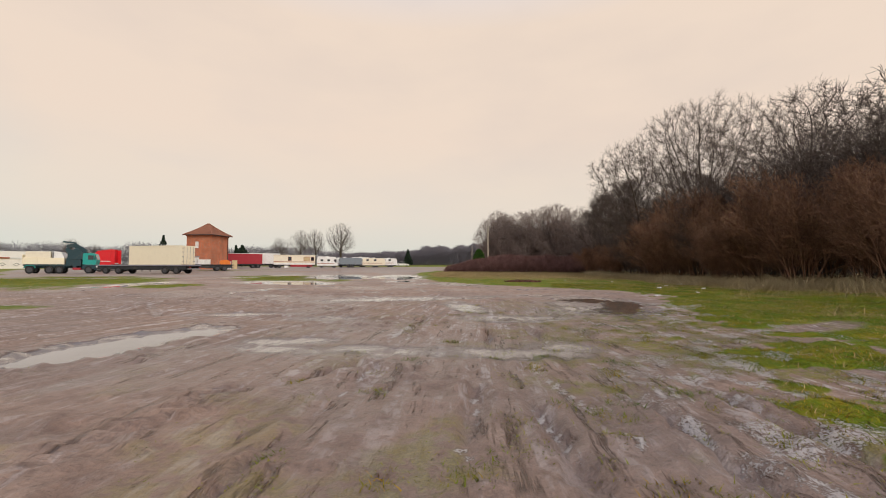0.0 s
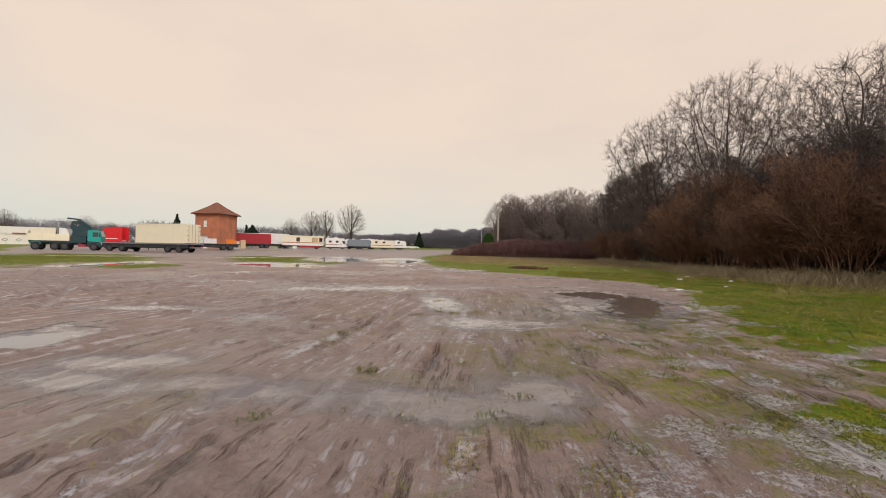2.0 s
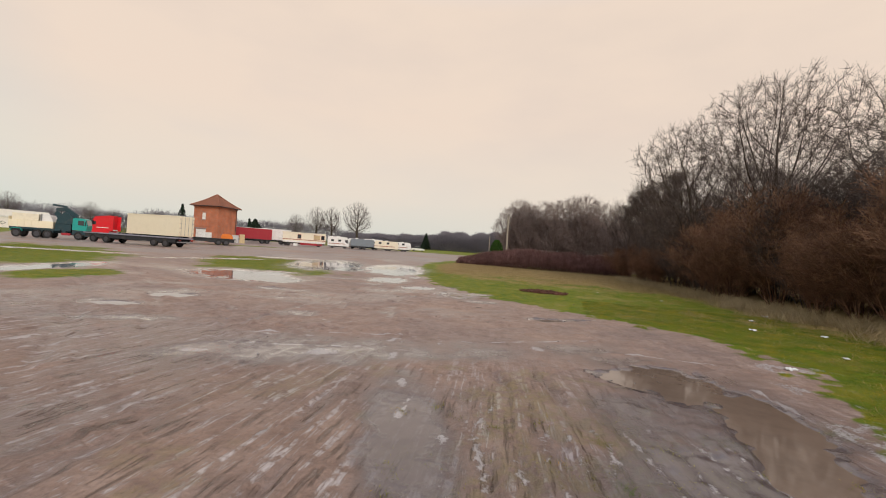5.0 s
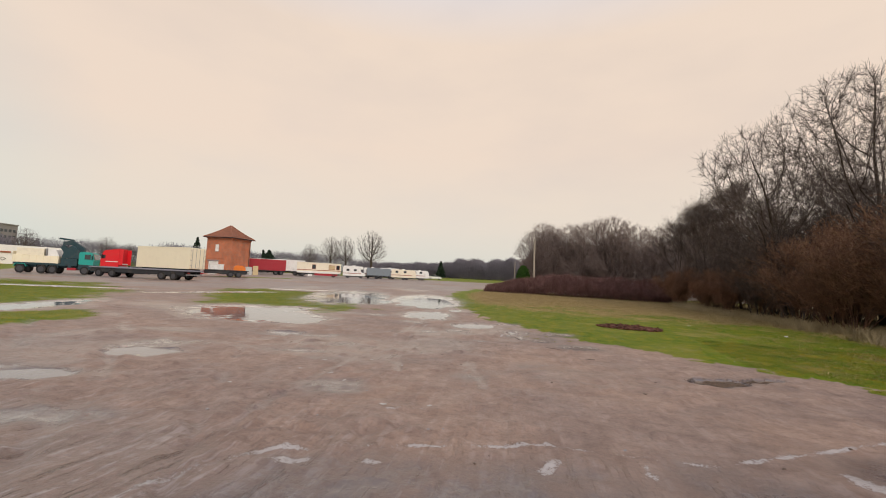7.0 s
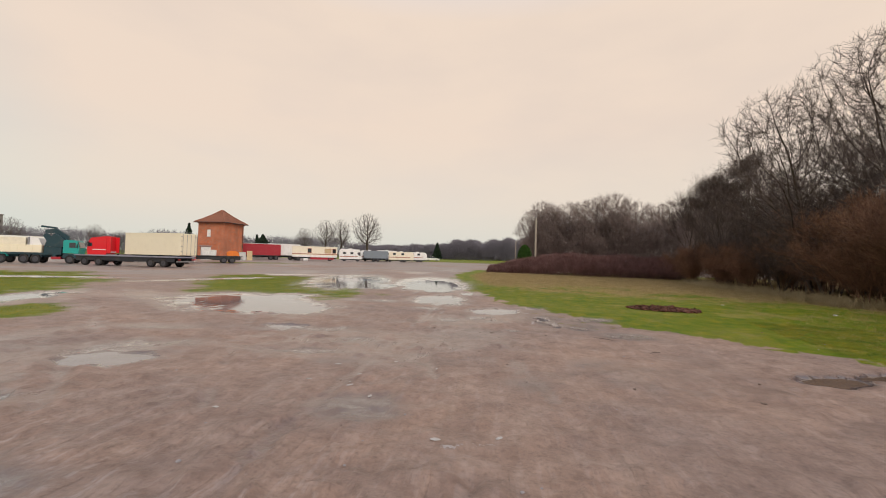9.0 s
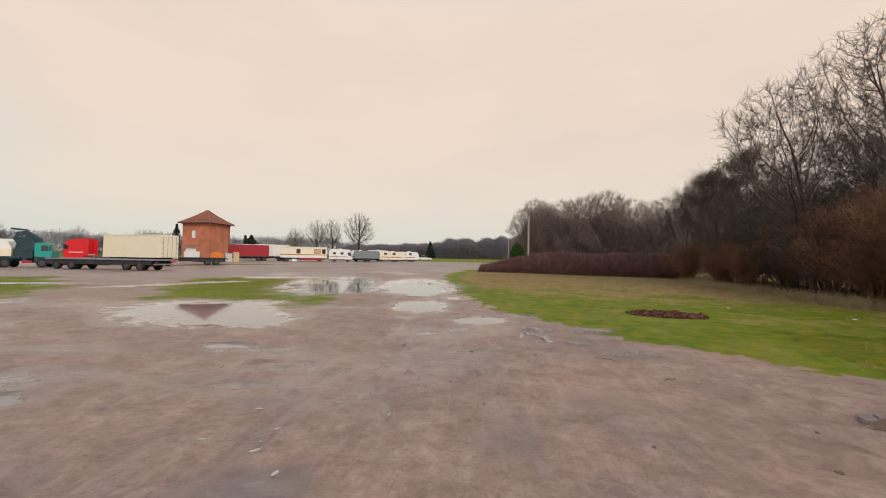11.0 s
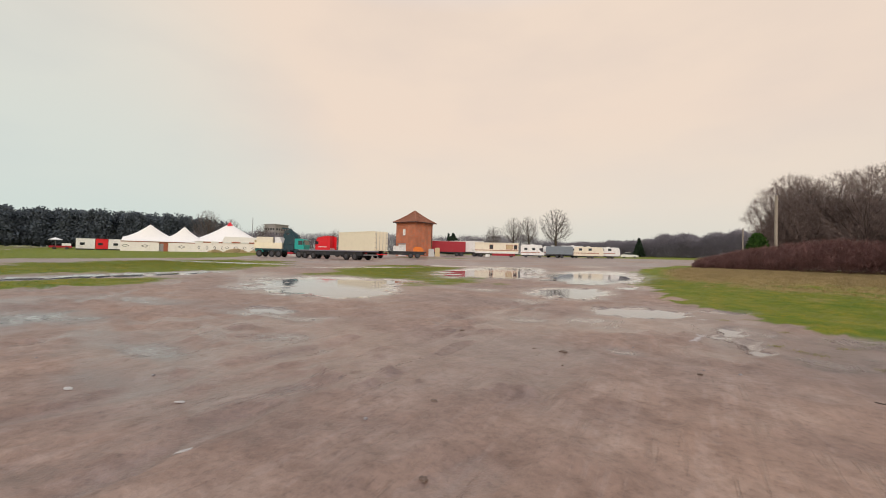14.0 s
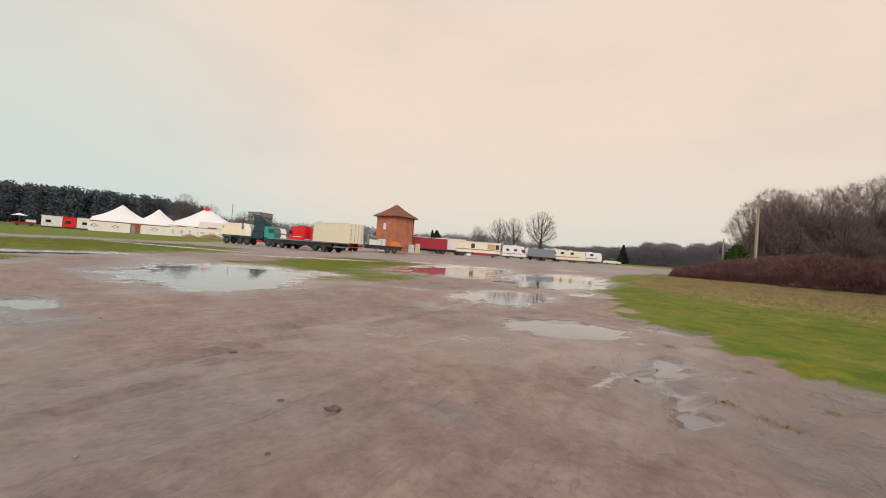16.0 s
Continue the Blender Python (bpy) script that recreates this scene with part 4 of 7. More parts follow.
def crown_tree(seed, height, radius, label, bole=0.25, n=2600, step=0.32, least=0.008, lean=(0.0, 0.0), flat=0.0, stems=1, mats=None, name="tree", twigs=3, bulge=0.55, thick=2.15, long_=0.6):
    """A leafless tree whose limbs fan out into a rounded crown, with fine twigs at its skin."""
    rng = np.random.RandomState(seed)
    z0, z1 = height * bole, height
    d = rng.normal(0, 1, (n * 3, 3))
    d /= np.linalg.norm(d, axis=1, keepdims=True)
    d *= (rng.rand(n * 3) ** 0.38)[:, None]
    zc = z0 + (z1 - z0) * (0.30 + flat)
    up, down = z1 - zc, zc - z0
    q = np.stack([d[:, 0] * radius, d[:, 1] * radius, zc + np.where(d[:, 2] > 0, d[:, 2] * up, d[:, 2] * down)], 1)
    # Uneven outline with gaps between the limbs.
    a = np.arctan2(q[:, 1], q[:, 0])
    lobes = 0.80 + 0.20 * np.sin(a * 3 + seed + q[:, 2] * 0.5) + 0.12 * np.sin(a * 5 + q[:, 2] * 1.1)
    q[:, :2] *= lobes[:, None]
    gaps = np.sin(q[:, 0] * 1.5 + seed) * np.sin(q[:, 1] * 1.4) * np.sin(q[:, 2] * 1.2)
    q = q[(gaps > -0.45)][:n]
    h = np.clip((q[:, 2] - z0) / (z1 - z0), 0, 1)[:, None]
    q[:, :2] += np.array(lean) * h * height
    nodes, parents = [], []
    for k in range(stems):
        b = np.array([0.35 * math.cos(k * 2.1), 0.35 * math.sin(k * 2.1), -0.3]) * (0 if stems == 1 else 1) + [0, 0, -0.3]
        tilt = np.array([0.22 * math.cos(k * 2.1 + seed), 0.22 * math.sin(k * 2.1 + seed)]) if stems > 1 else rng.normal(0, 0.03, 2)
        steps = max(3, int((z0 + height * 0.12) / step))
        for i in range(steps):
            f = i * step
            nodes.append(b + [tilt[0] * f + lean[0] * f * 0.5 + 0.04 * math.sin(i * 0.9 + k), tilt[1] * f + lean[1] * f * 0.5 + 0.04 * math.cos(i * 0.7), f])
            parents.append(len(nodes) - 2 if i else -1)
    N, par = colonise(rng, q, nodes, parents, step, height * 0.35, step * 1.15, 120)
    r = np.zeros(len(N))
    for i in range(len(N) - 1, -1, -1):
        if r[i] == 0:
            r[i] = least ** thick
        if par[i] >= 0:
            r[par[i]] += r[i]
    r = r ** (1 / thick)
    big, small = [], []
    centre = np.array([lean[0] * height * 0.5, lean[1] * height * 0.5, z0])
    for i in range(len(N)):
        j = par[i]
        if j < 0:
            continue
        r0 = min(r[j], r[i] * 1.25)
        (big if r[i] > 0.03 else small).append((0, N[j], N[i], r0, r[i]))
        if r[i] < 0.028 and twigs:
            w = N[i] - N[j]
            w /= np.linalg.norm(w) + 1e-9
            out_ = (N[i] - centre) / (np.linalg.norm(N[i] - centre) + 1e-9)
            for _ in range(twigs if r[i] < 0.016 else 1):
                sd = w * 0.6 + out_ * 0.5 + rng.normal(0, 0.55, 3)
                sd /= np.linalg.norm(sd)
                ln = step * (0.7 + 1.3 * rng.rand()) * long_ * 1.6
                m = N[j] + (N[i] - N[j]) * rng.rand()
                k = m + sd * ln * 0.55
                e = sd + rng.normal(0, 0.3, 3) + [0, 0, 0.12]
                small.append((0, m, k, least * 0.9, least * 0.75))
                small.append((0, k, k + e / np.linalg.norm(e) * ln * 0.55, least * 0.75, least * 0.5))
    ob = thing(name, Matrix(), label, "tree")
    mats = mats or (M_BARK, M_TWIG)
    t_ = new("trunk", limbs_mesh("trunk", big, mats[0], least, 6))
    c_ = new("crown", limbs_mesh("crown", small, mats[1], least * 0.5, 3))
    t_.parent = c_.parent = ob
    return ob


def fork(rng, out, pos, way, length, rad, level, last, spread, ratio):
    """A limb that forks again and again into a rounded crown, with side twigs on the outer limbs."""
    at_, d = np.array(pos, float), np.array(way, float)
    steps = 3 if level < 3 else 2
    for s in range(steps):
        d = d + rng.normal(0, 0.07, 3) + np.array([0, 0, 0.045])
        d /= np.linalg.norm(d)
        nxt = at_ + d * length / steps
        out.append((level, at_, nxt, rad * (1 - 0.28 * s / steps), rad * (1 - 0.28 * (s + 1) / steps)))
        if level >= last - 3:
            for k in range(2 if level >= last - 1 else 1):
                sd = d + rng.normal(0, 0.55, 3)
                sd /= np.linalg.norm(sd)
                q = at_ + (nxt - at_) * rng.rand()
                m = q + sd * length * (0.35 + 0.35 * rng.rand())
                sd = sd + rng.normal(0, 0.2, 3) + np.array([0, 0, 0.15])
                out.append((last + 1, q, m, rad * 0.32, rad * 0.2))
                out.append((last + 1, m, m + sd / np.linalg.norm(sd) * length * 0.35, rad * 0.2, rad * 0.1))
        at_ = nxt
    if level >= last:
        return
    n = 3 if rng.rand() < 0.38 else 2
    turn = rng.rand() * 6.283
    e1 = np.cross(d, (0.31, 0.17, 0.93) if abs(d[2]) < 0.9 else (1.0, 0.1, 0.0))
    e1 /= np.linalg.norm(e1)
    e2 = np.cross(d, e1)
    for k in range(n):
        a = turn + k * 6.283 / n + rng.normal(0, 0.3)
        th = np.radians(spread * (0.55 + 0.75 * rng.rand()))
        nd = d * math.cos(th) + (e1 * math.cos(a) + e2 * math.sin(a)) * math.sin(th)
        if nd[2] < 0.02:
            nd[2] = abs(nd[2]) * 0.5 + 0.02
        fork(rng, out, at_, nd / np.linalg.norm(nd), length * ratio * (0.8 + 0.4 * rng.rand()), rad * (0.72 if n == 2 else 0.62), level + 1, last, spread, ratio)


def forked_tree(seed, height, label, trunk=0.28, least=0.007, limbs=6, open_=48, spread=27, ratio=0.8, last=7, bole=0.2, mats=None, name="tree", low=0.62):
    """A leafless broad tree: trunk and limbs, and a rounded crown of fine twigs."""
    rng = np.random.RandomState(seed)
    segs = []
    leader = 0.58
    lean = np.array([rng.normal(0, 0.05), rng.normal(0, 0.05), 1.0])
    spine = [np.array([0, 0, -0.3])]
    for s in range(6):
        spine.append(spine[-1] + (lean + rng.normal(0, 0.06, 3)) * height * leader / 6)
    for s in range(6):
        segs.append((0, spine[s], spine[s + 1], trunk * (1.2 - 0.16 * s), trunk * (1.2 - 0.16 * (s + 1))))
    whole = sum(ratio**k for k in range(last))
    for k in range(limbs):
        f = k / (limbs - 1)
        hh = bole / leader + (1 - bole / leader) * f
        s = min(int(hh * 6), 5)
        q = spine[s] + (spine[s + 1] - spine[s]) * (hh * 6 - s)
        a = k * 2.4 + rng.normal(0, 0.3)
        th = np.radians(open_ * (1.15 - 0.95 * f))
        way = np.array([math.cos(a) * math.sin(th), math.sin(a) * math.sin(th), math.cos(th)])
        reach = height * (0.98 - hh * leader) * (low + (0.92 - low) * f)
        fork(rng, segs, q, way, reach / whole * (0.9 + 0.2 * rng.rand()), trunk * (0.5 - 0.15 * f), 1, last, spread, ratio)
    ob = thing(name, Matrix(), label, "tree")
    mats = mats or (M_BARK, M_TWIG)
    big, small = [s for s in segs if s[0] < 4], [s for s in segs if s[0] >= 4]
    t_ = new("trunk", limbs_mesh("trunk", big, mats[0], least * 2, 6))
    c_ = new("crown", limbs_mesh("crown", small, mats[1], least, 3))
    t_.parent = c_.parent = ob
    return ob


def limbs_mesh(name, segs, mat, least, sides):
    p0, p1 = np.array([s[1] for s in segs]), np.array([s[2] for s in segs])
    r0, r1 = np.maximum([s[3] for s in segs], least), np.maximum([s[4] for s in segs], least * 0.8)
    v, f = sticks(p0, p1, r0, r1, sides)
    return mesh_np(name, v, f, mat, sides > 4)


def moved(ob, x, y, rz, s=1.0, sz=None, dz=0.0):
    ob.matrix_basis = pose(x, y, float(rise(x, y)) + dz, 0, 0, rz)
    ob.scale = (s, s, sz or s)
    return ob


def again(ob, x, y, rz, s=1.0, sz=None, dz=0.0, label=""):
    c = copy_thing(ob, pose(x, y, float(rise(x, y)) + dz, 0, 0, rz))
    c.scale = (s, s, sz or s)
    if label:
        c["label"] = label
    return c


G_WOOD = "bare trees of the wood edge"
L_TREE = "tall leafless tree with dark spreading limbs and fine twigs"
woods = [
    crown_tree(11, 15.4, 7.2, L_TREE, 0.20, 5600, 0.30, 0.0080, flat=0.12, twigs=4, long_=0.8),
    crown_tree(14, 12.0, 5.8, L_TREE, 0.34, 3600, 0.30, 0.0080, flat=0.08, twigs=4, long_=0.8),
    forked_tree(13, 14.0, L_TREE, 0.10, 0.0065, 8, 30, 16, 0.82, last=7, bole=0.14),
    crown_tree(17, 12.2, 4.8, "smaller leafless tree leaning out from the wood edge", 0.22, 3200, 0.30, 0.0085, lean=(-0.14, 0.02), flat=0.1, twigs=4, long_=0.85),
]
for w_ in woods:
    tagged(w_, group=G_WOOD)
TREES = [
    (3, 10.6, 41.5, 0, 1.0), (0, 15.0, 41.0, 20, 1.0), (1, 16.6, 29.5, 140, 0.92), (0, 23.0, 34.0, 250, 0.72),
    (1, 20.5, 20.5, 300, 0.92), (1, 22.5, 12.0, 100, 0.9), (2, 11.5, 52.0, 90, 0.8), (2, 17.0, 50.0, 200, 0.8),
    (2, 8.6, 50.0, 75, 0.66), (3, 20.0, 38.0, 260, 0.8), (2, 11.0, 60.0, 210, 0.75), (2, 7.4, 55.0, 310, 0.6), (2, 29.0, 22.0, 45, 0.7),
]
used_ = set()
for k_, x, y, rz, s in TREES:
    if k_ in used_:
        again(woods[k_], x, y, rz, s)
    else:
        moved(woods[k_], x, y, rz, s)
        used_.add(k_)

# Russet scrub along the wood's edge.
BUSH = [(12, 0.08, 26, 0.5, 0.03, 0.15), (9, 0.12, 32, 0.6, 0.05, 0.15), (5, 0.16, 34, 0.6, 0.03, 0.1), (0, 0.2, 0, 0, 0.0, 0)]


def scrub(seed, height, stems, mat, label, name="shrub", least=0.0065):
    rng = np.random.RandomState(seed)
    segs = []
    for _ in range(stems):
        a, tilt = rng.rand() * 6.283, 0.12 + 0.5 * rng.rand()
        r = 0.5 * rng.rand()
        way = (math.cos(a) * tilt, math.sin(a) * tilt, 1)
        grow(rng, segs, (math.cos(a) * r, math.sin(a) * r, -0.15), np.array(way) / np.linalg.norm(way), height * (0.6 + 0.5 * rng.rand()), 0.028, 0, BUSH)
    ob = thing(name, Matrix(), label, "shrub", "scrub along the wood")
    st, tw = [s for s in segs if s[0] < 1], [s for s in segs if s[0] >= 1]
    a_ = new("stem", limbs_mesh("stem", st, mat, least * 1.6, 4))
    b_ = new("twig_mass", limbs_mesh("twig_mass", tw, mat, least, 3))
    a_.parent = b_.parent = ob
    return ob


L_SCRUB = "dense leafless russet-brown shrub with thin upright stems"
shrubs = [scrub(21, 4.2, 12, M_SCRUB, L_SCRUB), scrub(22, 3.4, 14, M_SCRUB, L_SCRUB), scrub(23, 4.8, 10, M_TWIG, "dense leafless dark-brown shrub at the wood edge")]
rng_s = np.random.RandomState(5)
placed = []
for row in range(4):
    y = 7.0 + row
    while y < 55:
        wx = float(np.interp(y, WOOD_Y, WOOD_X)) + 0.9 + row * 2.1 + rng_s.normal(0, 0.5)
        placed.append((wx, y + rng_s.normal(0, 0.4), rng_s.randint(3) if row < 2 else 2, rng_s.rand() * 360, 0.75 + 0.5 * rng_s.rand() + 0.06 * row))
        y += 1.7 + rng_s.rand() * 0.9
done_ = set()
for x, y, k_, rz, s in placed:
    if y > 44:
        s *= 0.8
    if k_ in done_:
        again(shrubs[k_], x, y, rz, s)
    else:
        moved(shrubs[k_], x, y, rz, s)
        done_.add(k_)


def thicket(name, n, place, size, lean, mat, label, category="hedge", least=0.012, seg=1):
    """A mass of short twigs inside an outline, as stuff."""
    rng = np.random.RandomState(n % 1000 + 7)
    p = place(rng, n)
    d = rng.normal(0, lean, (n, 3)) + [0, 0, 1]
    d /= np.linalg.norm(d, axis=1, keepdims=True)
    ln = size * (0.5 + rng.rand(n))[:, None]
    v, f = sticks(p - d * ln * 0.5, p + d * ln * 0.5, np.full(n, least), np.full(n, least * 0.5), 3)
    return tagged(new(name, mesh_np(name, v, f, mat)), label, category, kind="stuff")


def hedge_place(rng, n):
    t, a, h = rng.rand(n), rng.rand(n) * 2 - 1, rng.rand(n)
    x, y = -12.6 + 20.6 * t, 60.0 - 3.5 * t
    top = (0.75 + 1.75 * np.clip(t * 3.2, 0, 1) * (1 - 0.25 * np.clip(t * 2 - 1, 0, 1))) * (1 - 0.6 * a**2) * (0.70 + 0.5 * fbm(x * 1.0, a * 3, 1.6, 55))
    y = y + 2.0 * a
    z = rise(x, y) + top * h**0.6
    return np.stack([x, y, z], 1)


thicket("hedge", 60000, hedge_place, 0.42, 1.0, M_HEDGE, "low dense leafless plum-brown hedge beside dry grass", least=0.010)


def back_scrub(rng, n):
    t, a, h = rng.rand(n), rng.rand(n), rng.rand(n)
    y = -6 + 62 * t
    x = np.interp(y, WOOD_Y, WOOD_X) + 9 + a * 16
    top = 3.5 + 3.5 * fbm(x, y, 4.0, 57)
    return np.stack([x, y, rise(x, y) + top * h**0.8], 1)


thicket("undergrowth", 30000, back_scrub, 1.5, 0.45, M_TWIG, "dark tangled undergrowth inside the leafless wood", "undergrowth", least=0.022)

# The copse behind the hedge.
L_COP = "leafless grey-brown tree of the copse behind the hedge"
MATS_COP = (M_BARK, M_COPTWIG)
cops = crown_tree(31, 13.5, 5.4, L_COP, 0.08, 4200, 0.36, 0.011, mats=MATS_COP, twigs=6, flat=0.02, long_=1.0)
cops2 = crown_tree(33, 13.0, 4.4, L_COP, 0.10, 3400, 0.36, 0.011, mats=MATS_COP, twigs=6, flat=0.05, long_=1.0)
tagged(cops, group="trees of the copse")
tagged(cops2, group="trees of the copse")
COP = [
    (-10.0, 98, 1.0), (-7.5, 94, 0.95), (-5, 99, 0.98), (-2, 93, 0.95), (0.5, 97, 1.1), (3.5, 94, 1.05),
    (6.5, 98, 1.0), (9.5, 93, 0.92), (13, 97, 0.95), (17, 92, 0.9), (20, 86, 0.9), (15, 78, 0.85), (19, 72, 0.85), (24, 79, 0.9), (13, 66, 0.72), (18, 62, 0.8),
]
moved(cops, -11.0, 95, 0, 0.85)
moved(cops2, -8.8, 96.5, 40, 0.95)
for k_, (x, y, s) in enumerate(COP):
    again(cops2 if k_ % 3 == 1 else cops, x, y, k_ * 67, s)


def cop_scrub(rng, n):
    t, h = rng.rand(n), rng.rand(n)
    x = -13.5 + 36 * t
    y = 92 - 0.55 * np.maximum(x, 0) + rng.rand(n) * 8
    top = (6.0 + 5.5 * fbm(x, y * 0.3, 4.0, 59)) * smooth(-14.5, -10, x) ** 0.5
    return np.stack([x, y, rise(x, y) + top * h**0.8], 1)


thicket("undergrowth", 44000, cop_scrub, 1.0, 0.9, M_COPTWIG, "brown leafless undergrowth of the copse behind the hedge", "undergrowth", least=0.022)


def far_place(rng, n):
    t, h = rng.rand(n), rng.rand(n)
    x, y = -150 + 125 * t, 245 - 45 * t + rng.normal(0, 4, n)
    lumps = np.abs(np.sin(x * 0.33 + 2 * fbm(x, x * 0, 9.0, 62))) ** 0.6
    top = 2.5 + 4.0 * smooth(0.45, 0.85, t) + 3.5 * fbm(x, y * 0, 12.0, 61) + 2.5 * lumps
    return np.stack([x, y, rise(x, y) + top * h**0.7], 1)


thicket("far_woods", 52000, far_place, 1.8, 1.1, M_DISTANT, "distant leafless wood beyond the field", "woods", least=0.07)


def skyline_place(rng, n):
    t, h = rng.rand(n), rng.rand(n)
    x, y = -196 + 100 * t, 52 + 125 * t + rng.normal(0, 3, n)
    top = 3.5 + 3.5 * fbm(x, y * 0, 9.0, 66) + 2.5 * np.abs(np.sin(x * 0.4)) ** 0.6
    return np.stack([x, y, rise(x, y) + top * h**0.7], 1)


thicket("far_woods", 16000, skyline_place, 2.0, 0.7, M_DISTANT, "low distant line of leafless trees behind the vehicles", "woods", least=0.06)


def leaf_cloud(name, centres, radii, n, size, mat, seed):
    """Small leaf clumps spread through rounded crowns."""
    rng = np.random.RandomState(seed)
    k = rng.randint(0, len(centres), n)
    d = rng.normal(0, 1, (n, 3))
    d /= np.linalg.norm(d, axis=1, keepdims=True)
    p = np.asarray(centres)[k] + d * np.asarray(radii)[k] * (rng.rand(n) ** 0.4)[:, None]
    a, b = rng.normal(0, 1, (n, 3)), rng.normal(0, 1, (n, 3))
    a /= np.linalg.norm(a, axis=1, keepdims=True)
    b = np.cross(a, b)
    b /= np.linalg.norm(b, axis=1, keepdims=True)
    s = size * (0.6 + 0.8 * rng.rand(n))[:, None]
    v = np.stack([p - a * s, p + b * s * 0.6, p + a * s, p - b * s * 0.6], 1).reshape(-1, 3)
    return mesh_np(name, v, np.arange(4 * n).reshape(-1, 4), mat)


def forest():
    rng = np.random.RandomState(8)
    c, r = [], []
    for k in range(420):
        t = rng.rand()
        x, y = -246 + 34 * rng.rand() + 20 * t, -75 + 142 * t
        h = 12.5 + 2.0 * rng.rand() + 1.2 * math.sin(t * 9) - 3.0 * max(0, t - 0.6) / 0.4
        z = float(rise(x, y))
        for q in range(3):
            w = 4.5 - q * 1.1
            c.append((x, y, z + h * (0.3 + 0.3 * q)))
            r.append((w, w, h * 0.26))
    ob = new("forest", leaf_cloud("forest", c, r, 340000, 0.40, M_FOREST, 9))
    return tagged(ob, "long dark forest edge behind the white tents", "forest", kind="stuff")


forest()


def conifer(x, y, h, w, label, mat=M_NEEDLE, n=1600, leaf=0.16, bushy=False):
    ob = thing("conifer", pose(x, y, float(rise(x, y))), label, "tree")
    part("trunk", rod((0, 0, -0.2), (0, 0, h * 0.9), 0.16, 0.03), M_BARK, ob)
    c = [(0, 0, h * (0.12 + 0.86 * k / 9)) for k in range(10)]
    r = [(w * (1.02 - k / 9.5), w * (1.02 - k / 9.5), h * 0.075) for k in range(10)]
    if bushy:
        r = [(w * math.sqrt(1.05 - (k / 9.5) ** 3) * (0.8 + 0.05 * k if k < 4 else 1),) * 2 + (h * 0.08,) for k in range(10)]
    cr = new("crown", leaf_cloud("crown", c, r, n, leaf, mat, int(abs(x) * 10)))
    cr.parent = ob
    return ob


conifer(-150, 128, 12.0, 4.2, "dark pointed conifer behind the red truck", leaf=0.3)
conifer(-85.5, 99.5, 6.0, 4.6, "broad dark conifer behind the crimson trailer", leaf=0.35)
conifer(-90.0, 102, 6.2, 1.2, "small dark conifer behind the crimson trailer", leaf=0.3)
conifer(-73.0, 205, 8.0, 3.0, "dark conifer standing before the far wood", leaf=0.5)
conifer(-10.5, 74.5, 3.5, 1.2, "small dark green cypress beside a pole", M_CYPRESS, 6000, 0.12, True)

# Three lone trees behind the caravans, and others along the skyline.
MATS_FAR = (M_BARK, M_FARTWIG)
lone = crown_tree(41, 16.0, 6.2, "lone broad leafless oak behind the parked caravans", 0.28, 3000, 0.42, 0.021, mats=MATS_FAR, twigs=5, flat=0.12, long_=0.9)
lone2 = crown_tree(44, 16.0, 5.2, "lone narrow leafless oak behind the parked caravans", 0.32, 2400, 0.42, 0.021, mats=MATS_FAR, twigs=5, flat=0.12, long_=0.9)
for w_ in (lone, lone2):
    tagged(w_, group="bare trees on the skyline")
moved(lone, -82.4, 150.3, 0, 1.12)
moved(lone2, -95.3, 141.5, 40, 0.92)
again(lone2, -90.8, 144.8, 160, 0.95)
again(lone, -101.5, 137.0, 80, 0.7)
again(lone2, -163, 72, 10, 0.68)
again(lone, -160, 80, 70, 0.65)
again(lone, -168, 54, 30, 0.95)
again(lone2, -152, 97, 120, 0.6)
again(lone, -140, 110, 220, 0.5)
again(lone2, -172, 63, 250, 0.8)
again(lone, -128, 126, 20, 0.45)
again(lone2, -150, 103, 200, 0.5)

